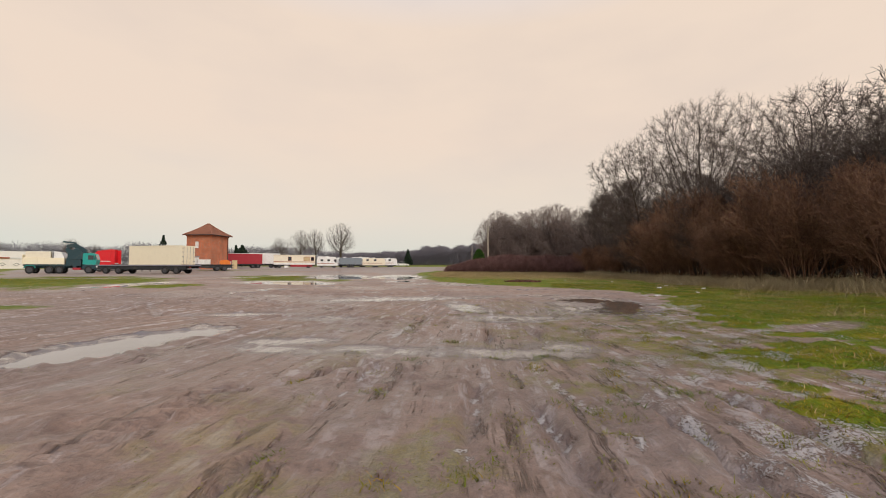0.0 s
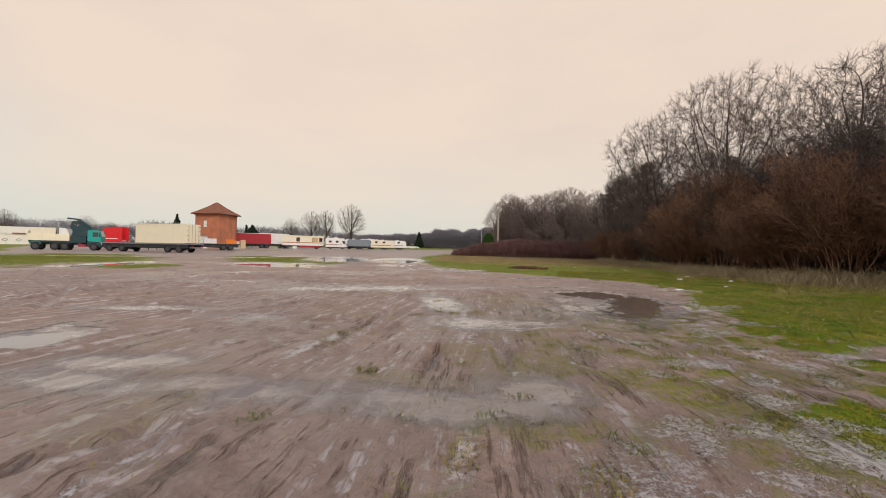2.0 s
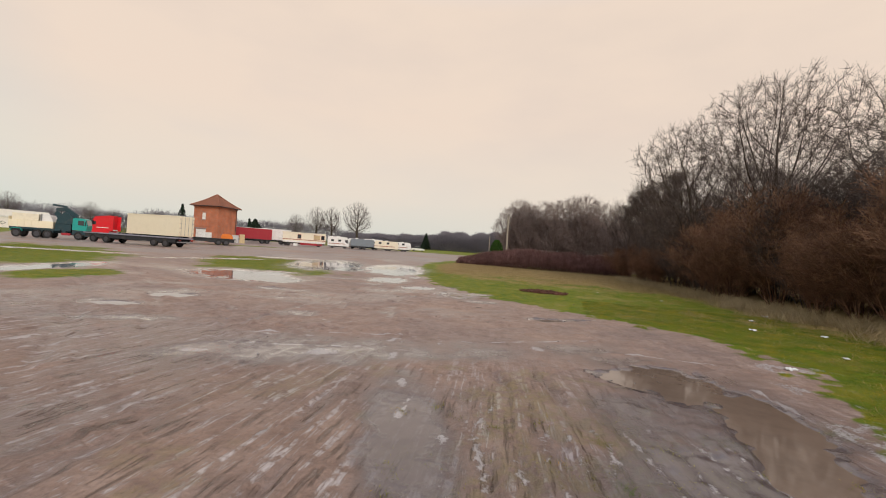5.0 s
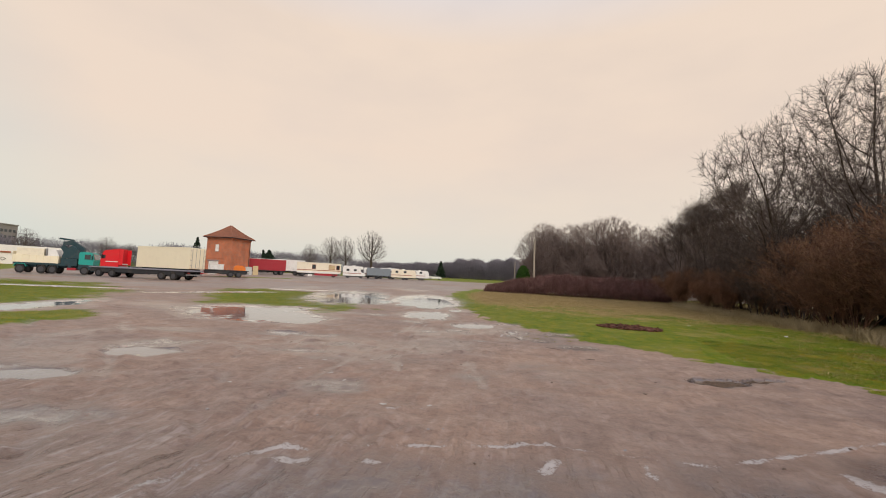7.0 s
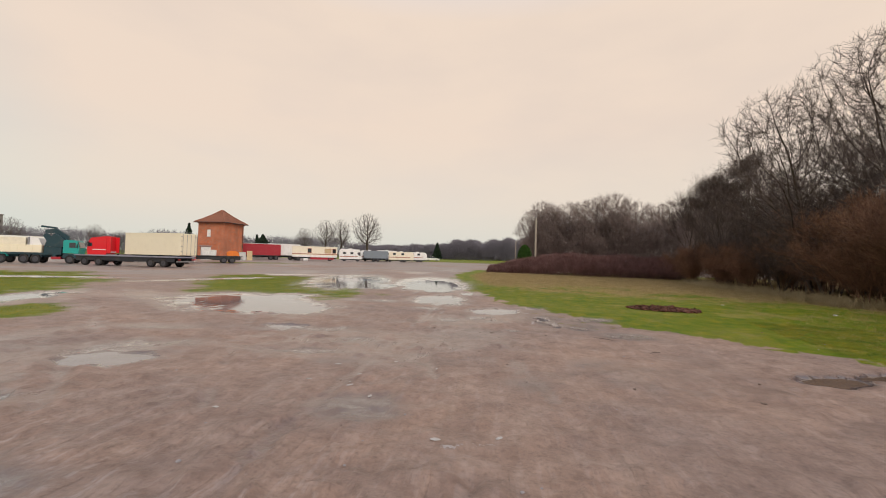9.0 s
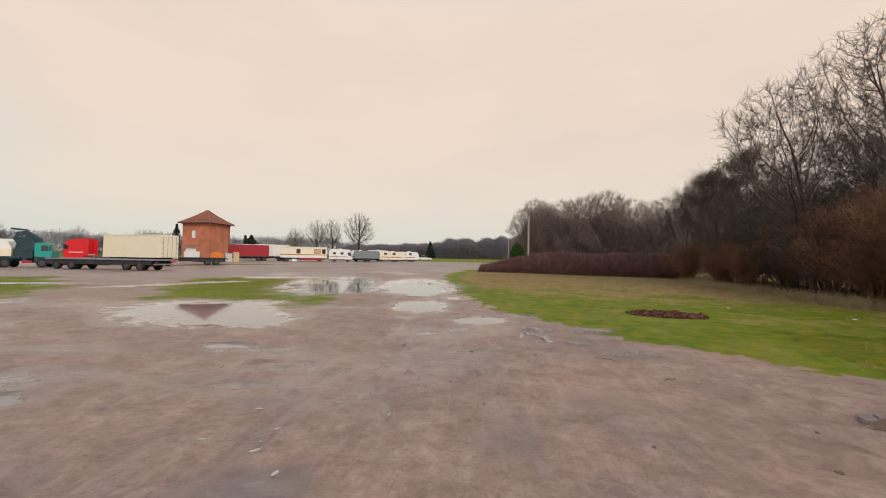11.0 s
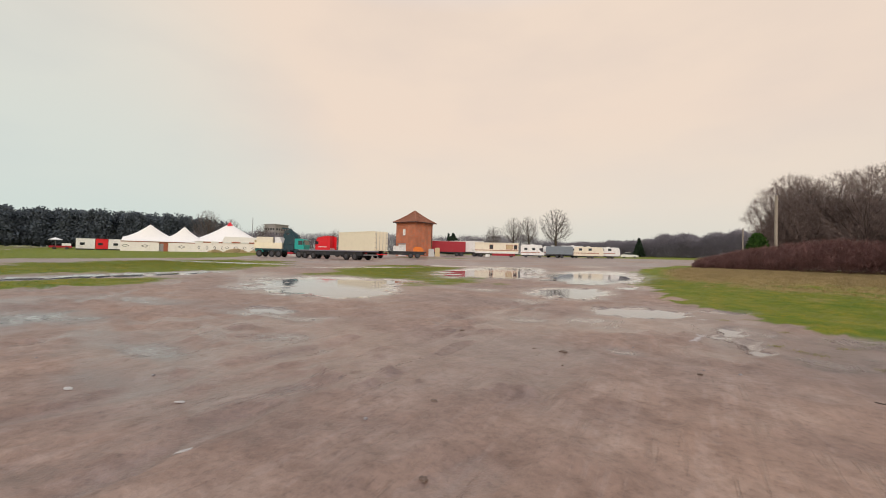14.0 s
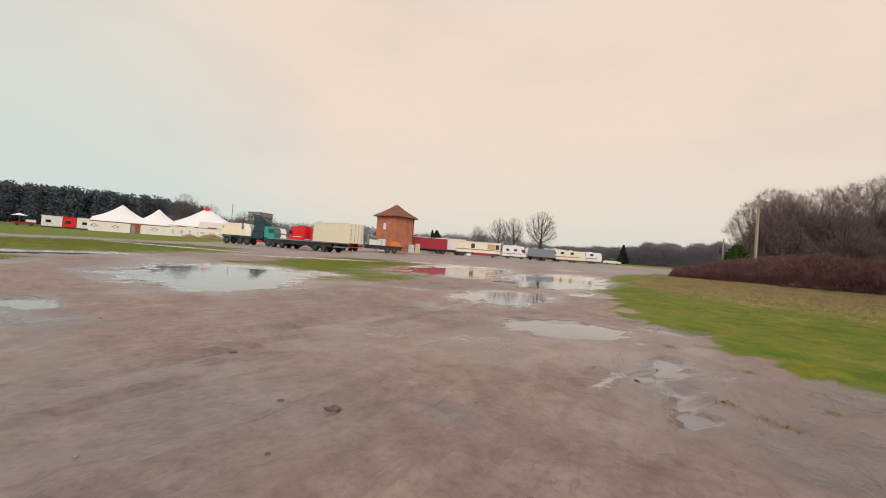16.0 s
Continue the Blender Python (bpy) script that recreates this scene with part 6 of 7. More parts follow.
def road_trailer(xa, ya, xb, yb, extra, z0, z1, mat, label, name="curtain_trailer"):
    a, L = ends(xa, ya, xb, yb)
    c, s = math.cos(radians(a)), math.sin(radians(a))
    L += extra
    mx, my = xb - c * L / 2 - s * 1.25, yb - s * L / 2 + c * 1.25
    ob = thing(name, place_at(mx, my, a), label, "trailer", "vehicles parked in a row")
    body = part("body", box(-L / 2, L / 2, -1.25, 1.25, z0, z1, 0.04), mat, ob)
    part("roof_edge", box(-L / 2 - 0.02, L / 2 + 0.02, -1.28, 1.28, z1 - 0.005, z1 + 0.07, 0.01), M_WHITE, body)
    for k in range(int(L / 0.9)):
        x = -L / 2 + 0.45 + k * 0.9
        part("curtain_strap", box(x - 0.02, x + 0.02, -1.275, -1.252, z0 - 0.05, z1 - 0.1), mat, body)
    part("side_rail", box(-L / 2, L / 2, -1.27, 1.27, z0 - 0.14, z0 - 0.004, 0.01), M_DARK, ob)
    for sgn in (-1, 1):
        for x in (-L / 2 + 1.4, L / 2 - 2.0, L / 2 - 0.9):
            wheel(ob, x, sgn * 1.05, 0.46)
        part("chassis_beam", box(-L / 2 + 0.2, L / 2 - 0.2, sgn * 0.45 - 0.07, sgn * 0.45 + 0.07, 0.6, z0 - 0.145), M_DARK, ob)
    part("bumper", box(L / 2 - 0.1, L / 2 + 0.04, -1.15, 1.15, 0.45, 0.6), M_STEEL, ob)
    return ob


road_trailer(-70.4, 78.6, -65.4, 83.9, 3.5, 1.0, 3.45, M_CRIMSON, "crimson curtain-sided road trailer parked beside the tower")
road_trailer(-66.0, 84.9, -62.9, 87.0, 3.0, 1.0, 3.5, M_WHITE, "off-white box trailer parked in the row", "box_trailer")


def board(xa, ya, w, h, mat, rz, label):
    z = float(rise(xa, ya))
    ob = thing("board", pose(xa, ya, z - 0.01, -9, 0, rz), label, "board")
    part("panel", box(-w / 2, w / 2, -0.03, 0.03, 0, h, 0.01), mat, ob)
    part("batten", box(-w / 2 + 0.05, w / 2 - 0.05, -0.06, -0.032, h * 0.45, h * 0.45 + 0.09), mat, ob)


board(-65.6, 73.6, 1.2, 1.65, M_PALE, 52, "pale grey board leaning beside the brick tower")
board(-64.8, 74.6, 1.0, 1.9, M_TAN, 52, "tan wooden board leaning beside the brick tower")


def showman_wagon(xa, ya, xb, yb, label):
    """A long cream living wagon with coloured bands, windows and an underbody."""
    a, L = ends(xa, ya, xb, yb)
    c, s = math.cos(radians(a)), math.sin(radians(a))
    ob = thing("living_wagon", place_at((xa + xb) / 2 - s * 1.25, (ya + yb) / 2 + c * 1.25, a), label, "wagon", "vehicles parked in a row")
    body = part("body", box(-L / 2, L / 2, -1.25, 1.25, 0.75, 2.95, 0.08), M_IVORY, ob)
    part("roof", hull_xz([(-L / 2 - 0.1, 2.93), (-L / 2, 3.1), (L / 2, 3.1), (L / 2 + 0.1, 2.93)], -1.32, 1.32), M_IVORY, ob)
    part("band", box(-L / 2 + 0.02, L / 2 - 0.02, -1.272, -1.252, 1.38, 1.52), M_TRIM, body, "orange-brown band")
    part("band", box(-L / 2 + 0.02, L / 2 - 0.02, -1.268, -1.252, 0.8, 1.15), M_WHITE, body, "white lower panel")
    part("skirt", box(-L * 0.1, L * 0.42, -1.2, 1.2, 0.28, 0.745, 0.02), M_CRIMSON, ob, "dark red underbody locker")
    for fx, w in ((-0.12, 0.35), (0.29, 0.65), (0.43, 0.32)):
        x = fx * L
        win = part("window", box(x - w, x + w, -1.262, -1.252, 1.75, 2.6), M_GLASS if w < 0.5 else M_TAN, ob, "dark window" if w < 0.5 else "curtained window")
        fr = box(x - w - 0.06, x + w + 0.06, -1.29, -1.253, 2.6, 2.67)
        for aa in ((x - w - 0.06, x + w + 0.06, -1.29, -1.253, 1.68, 1.75), (x - w - 0.06, x - w, -1.29, -1.253, 1.75, 2.6), (x + w, x + w + 0.06, -1.29, -1.253, 1.75, 2.6)):
            box(*aa, bm=fr)
        part("frame", fr, M_TRIM, win)
    part("step", box(-L * 0.2 - 0.45, -L * 0.2 + 0.45, -1.9, -1.26, 0.02, 0.55, 0.02), M_WHITE, ob)
    for x in (-L / 2 + 1.3, L / 2 - 1.5):
        for sgn in (-1, 1):
            wheel(ob, x, sgn * 1.05, 0.42)
    part("chassis", box(-L / 2 + 0.2, L / 2 - 0.2, -0.6, 0.6, 0.45, 0.748), M_DARK, ob)


showman_wagon(-60.4, 81.6, -53.1, 87.4, "long cream living wagon with orange-brown band and red underbody")


def camper(xa, ya, xb, yb, label, h=2.75, mat=None, cab=True, name="camper_van", group="vehicles parked in a row", stripe=True):
    mat = mat or M_WHITE
    a, L = ends(xa, ya, xb, yb)
    c, s = math.cos(radians(a)), math.sin(radians(a))
    ob = thing(name, place_at((xa + xb) / 2 - s * 1.1, (ya + yb) / 2 + c * 1.1, a), label, "caravan", group)
    prof = [(-L / 2, 0.5), (L / 2 - 0.1, 0.5), (L / 2, 0.9), (L / 2 - 0.05, h - 0.5), (L / 2 - 0.35, h - 0.05), (-L / 2 + 0.3, h), (-L / 2 + 0.02, h - 0.35)]
    if cab:
        prof = [(-L / 2, 0.5), (L / 2, 0.5), (L / 2 + 0.02, 1.1), (L / 2 - 0.75, 1.35), (L / 2 - 1.15, 1.95), (L / 2 - 0.35, 2.1), (L / 2 - 0.5, h - 0.1), (-L / 2 + 0.3, h), (-L / 2, h - 0.25)]
    body = part("body", hull_xz(prof, -1.1, 1.1), mat, ob)
    if stripe:
        part("stripe", box(-L / 2 + 0.05, L / 2 - 0.9, -1.122, -1.102, 1.0, 1.12), M_TRIM, body, "thin brown stripe")
    for x in (-L * 0.28, 0.05 * L):
        win = part("window", box(x - 0.28, x + 0.28, -1.125, -1.102, 1.6, 2.0), M_GLASS, ob)
        part("frame", box(x - 0.33, x + 0.33, -1.115, -1.101, 1.55, 2.05), M_STEEL, win)
    part("door", box(L * 0.16, L * 0.16 + 0.65, -1.12, -1.102, 0.6, 2.3), mat, ob)
    part("roof_vent", box(-0.4, 0.3, -0.35, 0.35, h - 0.02, h + 0.14, 0.03), M_WHITE, ob)
    for x in ((-L / 2 + 1.1, L / 2 - 0.9) if cab else (0.0, 0.75)):
        for sgn in (-1, 1):
            wheel(ob, x, sgn * 0.95, 0.34, 0.22)
    part("underbody", box(-L / 2 + 0.2, L / 2 - 0.3, -0.85, 0.85, 0.3, 0.497), M_DARK, ob)
    return ob


camper(-52.6, 87.5, -48.6, 90.3, "white camper van with alcove and small windows")
camper(-50.2, 92.3, -46.6, 94.4, "white camper van parked behind the others", 2.5)


def grey_truck():
    a, L = ends(-48.3, 90.5, -43.6, 93.2)
    c, s = math.cos(radians(a)), math.sin(radians(a))
    ob = thing("covered_trailer", place_at((-48.3 - 43.6) / 2 - s * 1.15, (90.5 + 93.2) / 2 + c * 1.15, a), "blue-grey tarpaulin-covered trailer in the row", "trailer", "vehicles parked in a row")
    part("cover", hull_xz([(-L / 2, 0.75), (L / 2, 0.75), (L / 2, 2.25), (L / 2 - 0.15, 2.42), (-L / 2 + 0.15, 2.42), (-L / 2, 2.25)], -1.15, 1.15), M_GREY, ob)
    part("frame", box(-L / 2, L / 2, -1.17, 1.17, 0.6, 0.745), M_DARK, ob)
    for x in (-0.5, 0.5):
        for sgn in (-1, 1):
            wheel(ob, x, sgn * 1.0, 0.36)
    for k in range(5):
        x = -L / 2 + 0.4 + k * (L - 0.8) / 4
        part("hoop", box(x - 0.03, x + 0.03, -1.165, -1.152, 0.78, 2.3), M_GREY, ob)


grey_truck()
camper(-43.4, 93.2, -38.4, 95.9, "white touring caravan with a red stripe", 2.35, M_IVORY, False, "caravan")
camper(-47.6, 95.0, -43.2, 97.4, "white caravan parked behind the covered trailer", 2.6, M_WHITE, False, "caravan")
camper(-40.5, 97.5, -36.6, 99.4, "white caravan at the end of the row", 2.3, M_WHITE, False, "caravan")


def car(x, y, rz, mat, label):
    ob = thing("car", place_at(x, y, rz), label, "car", "cars parked far off")
    part("body", hull_xz([(-2.1, 0.3), (2.1, 0.3), (2.15, 0.7), (1.2, 0.9), (-1.6, 0.95), (-2.1, 0.85)], -0.85, 0.85), mat, ob)
    part("cabin", hull_xz([(-1.5, 0.93), (1.1, 0.88), (0.4, 1.42), (-0.9, 1.45)], -0.75, 0.75), M_GLASS, ob)
    part("roof", hull_xz([(-0.9, 1.44), (0.4, 1.41), (0.35, 1.48), (-0.85, 1.5)], -0.74, 0.74), mat, ob)
    for wx in (-1.3, 1.3):
        for sgn in (-1, 1):
            wheel(ob, wx, sgn * 0.75, 0.31, 0.2)


car(-45.0, 125.0, 20, M_WHITE, "small white car parked far across the field")



# ---- tents ----
def tent_roof(nu, nv, x0, x1, y0, y1, height):
    xs, ys = np.linspace(x0, x1, nu), np.linspace(y0, y1, nv)
    X, Y = np.meshgrid(xs, ys)
    Z = height(X, Y)
    i = np.arange(nu * nv).reshape(nv, nu)
    q = np.stack([i[:-1, :-1], i[:-1, 1:], i[1:, 1:], i[1:, :-1]], -1).reshape(-1, 4)
    v = np.stack([X.ravel(), Y.ravel(), Z.ravel()], 1)
    n = len(v)
    rim = np.concatenate([i[0, :], i[1:, -1], i[-1, -2::-1], i[-2:0:-1, 0]])
    low = v[rim] - [0, 0, 0.12]
    k = np.arange(len(rim))
    side = np.stack([rim, n + k, n + (k + 1) % len(rim), np.roll(rim, -1)], 1)
    return np.concatenate([v, low]), np.concatenate([q, side])


def marquee():
    a, L = ends(-137.5, 27.0, -134.2, 43.5)
    D = 9.0
    ob = thing("marquee_tent", place_at(-137.5, 27.0, a), "white two-peaked marquee tent with patterned canvas walls", "tent")

    def height(x, y):
        r1, r2 = np.hypot((x - L * 0.36) / 11.5, (y - D / 2) / (D / 2)), np.hypot((x - L * 0.84) / 9.0, (y - D / 2) / (D / 2))
        sag = lambda r, h: h * np.clip(1 - r, 0, 1) ** 2.6
        return 2.85 + np.maximum(sag(r1, 4.6), sag(r2, 4.4)) + 0.35 * np.sin(np.pi * np.clip(y / D, 0, 1))

    v, f = tent_roof(64, 32, 0, L + 1.0, 0, D, height)
    r_ = new("roof", mesh_np("roof", v, f, M_CANVAS, True))
    r_.parent = ob
    for k in range(8):
        x = k * L / 8
        if k == 4:
            d = part("entrance", box(x + 0.1, x + L / 8 - 0.1, 0.25, 0.3, 0, 2.6), M_TRIM, ob, "brown entrance curtain")
            part("entrance_panel", box(x + 0.1, x + 1.0, 0.2, 0.247, 0.02, 2.2), M_STEEL, d)
            continue
        w = part("wall_panel", box(x + 0.02, x + L / 8 - 0.02, 0.16, 0.2, 0, 2.75), M_CANVAS2, ob)
        part("wall_trim", box(x + 0.02, x + L / 8 - 0.02, 0.14, 0.157, 2.5, 2.72), M_TRIM, w)
        if k % 2:
            continue
        bm = bmesh.new()
        cx, cz = x + L / 16, 1.45
        for s1, s2 in ((1, 1), (-1, 1), (1, -1), (-1, -1)):
            rod((cx + s1 * 0.75, 0.145, cz), (cx, 0.145, cz + s2 * 0.38), 0.05, bm=bm, seg=5)
        part("diamond", bm, M_DARK, w, "dark diamond pattern")
    for s in (0.0, L):
        part("end_wall", box(s - 0.03, s + 0.03, 0.21, D - 0.3, 0, 2.75), M_CANVAS2, ob)
    part("back_wall", box(0.05, L - 0.05, D - 0.28, D - 0.22, 0, 2.75), M_CANVAS2, ob)
    for f_ in (0.36, 0.84):
        part("king_pole", rod((L * f_, D / 2, 0), (L * f_, D / 2, 7.7 if f_ < 0.5 else 7.5), 0.09), M_WOOD, ob)


def big_top():
    a, L = ends(-134.2, 43.5, -128.8, 60.5)
    D = 15.0
    ob = thing("circus_tent", place_at(-134.2, 43.5, a), "white circus tent with a red cap at its peak", "tent")

    def height(x, y):
        r = np.hypot((x - L * 0.47) / (L * 0.62), (y - D / 2) / (D / 2))
        return 3.2 + 5.6 * np.clip(1 - r, 0, 1) ** 1.45 + 0.4 * np.sin(np.pi * np.clip(y / D, 0, 1))

    v, f = tent_roof(60, 48, -0.3, L + 0.3, 0, D, height)
    r_ = new("roof", mesh_np("roof", v, f, M_CANVAS, True))
    r_.parent = ob
    cap = rod((L * 0.47, D / 2, 8.25), (L * 0.47, D / 2, 9.5), 1.05, 0.1, 20)
    part("cap", cap, M_RED, ob, "red scalloped peak cap")
    part("king_pole", rod((L * 0.47, D / 2, 0), (L * 0.47, D / 2, 10.2), 0.1), M_STEEL, ob)
    for k in range(9):
        x = k * L / 9
        w = part("wall_panel", box(x + 0.02, x + L / 9 - 0.02, 0.2, 0.24, 0, 3.1), M_CANVAS2, ob)
        part("valance", box(x + 0.02, x + L / 9 - 0.02, 0.13, 0.197, 2.75, 3.15), M_TRIM if k % 2 else M_CANVAS, w)
        bm = bmesh.new()
        cx, cz = x + L / 18, 1.3
        for s1, s2 in ((1, 1), (-1, 1), (1, -1), (-1, -1)):
            rod((cx + s1 * 0.28, 0.185, cz), (cx, 0.185, cz + s2 * 0.55), 0.045, bm=bm, seg=5)
        part("diamond", bm, M_DARK, w, "dark diamond pattern")
    for s in (0.0, L):
        part("end_wall", box(s - 0.03, s + 0.03, 0.25, D - 0.3, 0, 3.1), M_CANVAS2, ob)
    part("back_wall", box(0.05, L - 0.05, D - 0.28, D - 0.22, 0, 3.1), M_CANVAS2, ob)
    for k in range(6):
        x = L * (0.08 + 0.17 * k)
        part("guy_rope", rod((x, 0.1, 3.1), (x, -2.6, 0.02), 0.025, seg=5), M_WHITE, ob)


def annex_tent():
    """A low white side tent with a shallow roof in front of the big one."""
    a, L = ends(-131.9, 50.4, -124.6, 72.0)
    ob = thing("side_tent", place_at(-131.0, 50.1, a), "low white canvas side tent with a pale roof", "tent", "")
    W = 3.2
    part("wall", box(0, L, -W, 0.1, 0, 3.05), M_CANVAS2, ob)
    bm = bmesh.new()
    own = [(-0.15, 3.0), (L + 0.15, 3.0), (L - 0.5, 4.5), (0.5, 4.5)]
    hull_xz(own, -W - 0.15, 0.2, bm)
    part("roof", bm, M_CANVAS, ob)
    for k in range(10):
        x = k * L / 10
        part("valance", box(x + 0.03, x + L / 10 - 0.03, -W - 0.19, -W - 0.155, 2.72, 3.06), M_TRIM if k % 2 else M_WHITE, ob)
        bm = bmesh.new()
        cx, cz = x + L / 20, 1.35
        for s1, s2 in ((1, 1), (-1, 1), (1, -1), (-1, -1)):
            rod((cx + s1 * 0.5, -W - 0.02, cz), (cx, -W - 0.02, cz + s2 * 0.35), 0.04, bm=bm, seg=5)
        part("diamond", bm, M_DARK, ob, "dark diamond pattern")


marquee()
big_top()
annex_tent()


def straw_heaps():
    for x, y, r, h in ((-120.0, 50.5, 3.0, 1.1), (-118.5, 56.0, 2.6, 0.9), (-122.5, 46.0, 1.8, 0.7)):
        rng = np.random.RandomState(int(-x * 10))
        n = 1500
        a, q = rng.rand(n) * 6.283, np.sqrt(rng.rand(n))
        p = np.stack([r * q * np.cos(a), r * q * np.sin(a), h * (1 - q**2) * (0.6 + 0.4 * rng.rand(n))], 1)
        d = rng.normal(0, 1, (n, 3)) * [1, 1, 0.4]
        d /= np.linalg.norm(d, axis=1, keepdims=True)
        v, f = sticks(p - d * 0.25, p + d * 0.25, np.full(n, 0.06), np.full(n, 0.04), 3)
        ob = new("straw_heap", mesh_np("straw_heap", v, f, M_TAN))
        ob.location = (x, y, float(rise(x, y)))
        tagged(ob, "low heap of tan straw before the tents", "heap", kind="stuff")


straw_heaps()


def cabin(xa, ya, xb, yb, h, mat, label, name="site_cabin"):
    a, L = ends(xa, ya, xb, yb)
    c, s = math.cos(radians(a)), math.sin(radians(a))
    ob = thing(name, place_at((xa + xb) / 2 - s * 1.2, (ya + yb) / 2 + c * 1.2, a), label, "cabin", "cabins beside the tents")
    part("body", box(-L / 2, L / 2, -1.2, 1.2, 0.35, h, 0.04), mat, ob)
    part("roof_edge", box(-L / 2 - 0.06, L / 2 + 0.06, -1.26, 1.26, h + 0.002, h + 0.1, 0.01), mat, ob)
    part("window", box(-L * 0.3, -L * 0.3 + 1.0, -1.222, -1.202, 1.3, 2.0), M_GLASS, ob)
    part("skirt", box(-L / 2 + 0.1, L / 2 - 0.1, -1.1, 1.1, 0.0, 0.347), M_DARK, ob)


cabin(-146.7, 18.4, -146.6, 22.3, 3.0, M_WHITE, "white site cabin in front of the forest")
cabin(-146.6, 22.4, -146.4, 25.0, 3.0, M_RED, "bright red ticket cabin between white ones")
cabin(-146.4, 25.1, -146.0, 30.3, 3.0, M_WHITE, "long white site cabin beside the marquee")


def kiosk():
    ob = thing("trailer_kiosk", place_at(-147, 15.5, 90), "low red trailer with a white parasol over it", "trailer")
    part("bed", box(-2.2, 2.2, -1, 1, 0.45, 0.95, 0.03), M_CRIMSON, ob)
    part("load", box(0.2, 2.0, -0.9, 0.9, 0.953, 1.6, 0.05), M_WHITE, ob)
    for x in (-1.2, 1.2):
        for s in (-1, 1):
            wheel(ob, x, s * 0.95, 0.36)
    part("parasol_pole", rod((-1.0, 0, 0.953), (-1.0, 0, 2.9), 0.04), M_STEEL, ob)
    part("parasol", rod((-1.0, 0, 2.5), (-1.0, 0, 3.1), 1.5, 0.05, 8), M_WHITE, ob)


kiosk()


def tower_block():
    ob = thing("apartment_block", place_at(-284, 122, 25), "far brown concrete apartment block above the trees", "building")
    W, D, H = 9.5, 12.0, 17.5
    part("wall", box(-W / 2, W / 2, -D / 2, D / 2, -2, H), M_CONC, ob)
    part("roof", box(-W / 2 - 0.3, W / 2 + 0.3, -D / 2 - 0.3, D / 2 + 0.3, H + 0.003, H + 0.5), M_CONC, ob)
    for fl in range(3):
        for k in range(5):
            z = 7.6 + fl * 3.1
            y = -D / 2 + 0.9 + k * 2.2
            part("window", box(W / 2 + 0.003, W / 2 + 0.05, y, y + 1.4, z, z + 1.4), M_GLASS, ob)
        for k in range(4):
            x = -W / 2 + 0.7 + k * 2.2
            part("window", box(x, x + 1.4, -D / 2 - 0.05, -D / 2 - 0.003, 7.6 + fl * 3.1, 9.0 + fl * 3.1), M_GLASS, ob)


tower_block()


def utility_pole(x, y, h, r, label):
    ob = thing("wooden_pole", place_at(x, y, 0, -0.2), label, "pole")
    part("shaft", rod((0, 0, 0), (0, 0, h), r, r * 0.8, 12), M_WOOD, ob)
    part("cap", rod((0, 0, h), (0, 0, h + 0.06), r * 0.95, r * 0.4, 12), M_STEEL, ob)


utility_pole(-9.0, 75.5, 8.2, 0.17, "tall weathered wooden pole behind the hedge")
utility_pole(-12.2, 76.5, 4.6, 0.08, "thin weathered post beside a cypress")


def mast(x, y, h):
    ob = thing("lattice_mast", place_at(x, y, 0), "thin far lattice mast above the tents", "mast")
    for s in (-1, 1):
        part("leg", rod((s * 0.35, 0, 0), (s * 0.12, 0, h), 0.07, seg=6), M_STEEL, ob)
    bm = bmesh.new()
    for k in range(10):
        z = h * k / 10
        w = 0.35 - 0.23 * k / 10
        rod((-w, 0, z), (w, 0, z + h / 10), 0.045, bm=bm, seg=5)
    part("lattice", bm, M_STEEL, ob)


mast(-150, 64, 12)


def low_shed():
    a, L = ends(3.6, 66.0, 9.0, 67.0)
    ob = thing("shed", place_at(6.3, 66.5, a), "low shed with a pale flat roof behind the hedge", "shed")
    part("wall", box(-L / 2, L / 2, 0, 2.4, -0.1, 1.55), M_WOOD, ob)
    part("roof", box(-L / 2 - 0.2, L / 2 + 0.2, -0.25, 2.6, 1.553, 1.72, 0.02), M_PALE, ob)
    part("post", box(L / 2 + 0.1, L / 2 + 0.28, -0.2, -0.02, 0, 2.25, 0.01), M_WHITE, ob, "white painted post")


low_shed()

# ---- grass, straw and small things on the ground ----
def blades(name, pts, height, width, lean, mat, label, seed, category="grass"):
    """Curved grass blades, as stuff."""
    rng = np.random.RandomState(seed)
    n = len(pts)
    h = height * (0.45 + 0.9 * rng.rand(n))
    a = rng.rand(n) * 6.283
    side = np.stack([np.cos(a), np.sin(a), 0 * a], 1)
    b = rng.rand(n) * 6.283
    bend = np.stack([np.cos(b), np.sin(b), 0 * b], 1) * (lean * h * (0.3 + rng.rand(n)))[:, None]
    up = np.array([0, 0, 1.0]) * h[:, None]
    w = side * width * (0.6 + 0.8 * rng.rand(n))[:, None]
    p = pts - [0, 0, 0.01]
    v = np.stack([p - w, p + w, p + up * 0.55 + bend * 0.4 + w * 0.7, p + up * 0.55 + bend * 0.4 - w * 0.7, p + up + bend], 1).reshape(-1, 3)
    k = np.arange(n)[:, None] * 5
    f = np.concatenate([k + [0, 1, 2], k + [0, 2, 3], k + [3, 2, 4]])
    return tagged(new(name, mesh_np(name, v, f, mat)), label, category, kind="stuff")


def scatter(n, x0, x1, y0, y1, seed, weight):
    rng = np.random.RandomState(seed)
    x, y = x0 + (x1 - x0) * rng.rand(n), y0 + (y1 - y0) * rng.rand(n)
    keep = rng.rand(n) < weight(x, y)
    x, y = x[keep], y[keep]
    return np.stack([x, y, on_grid(gz, x, y)], 1)


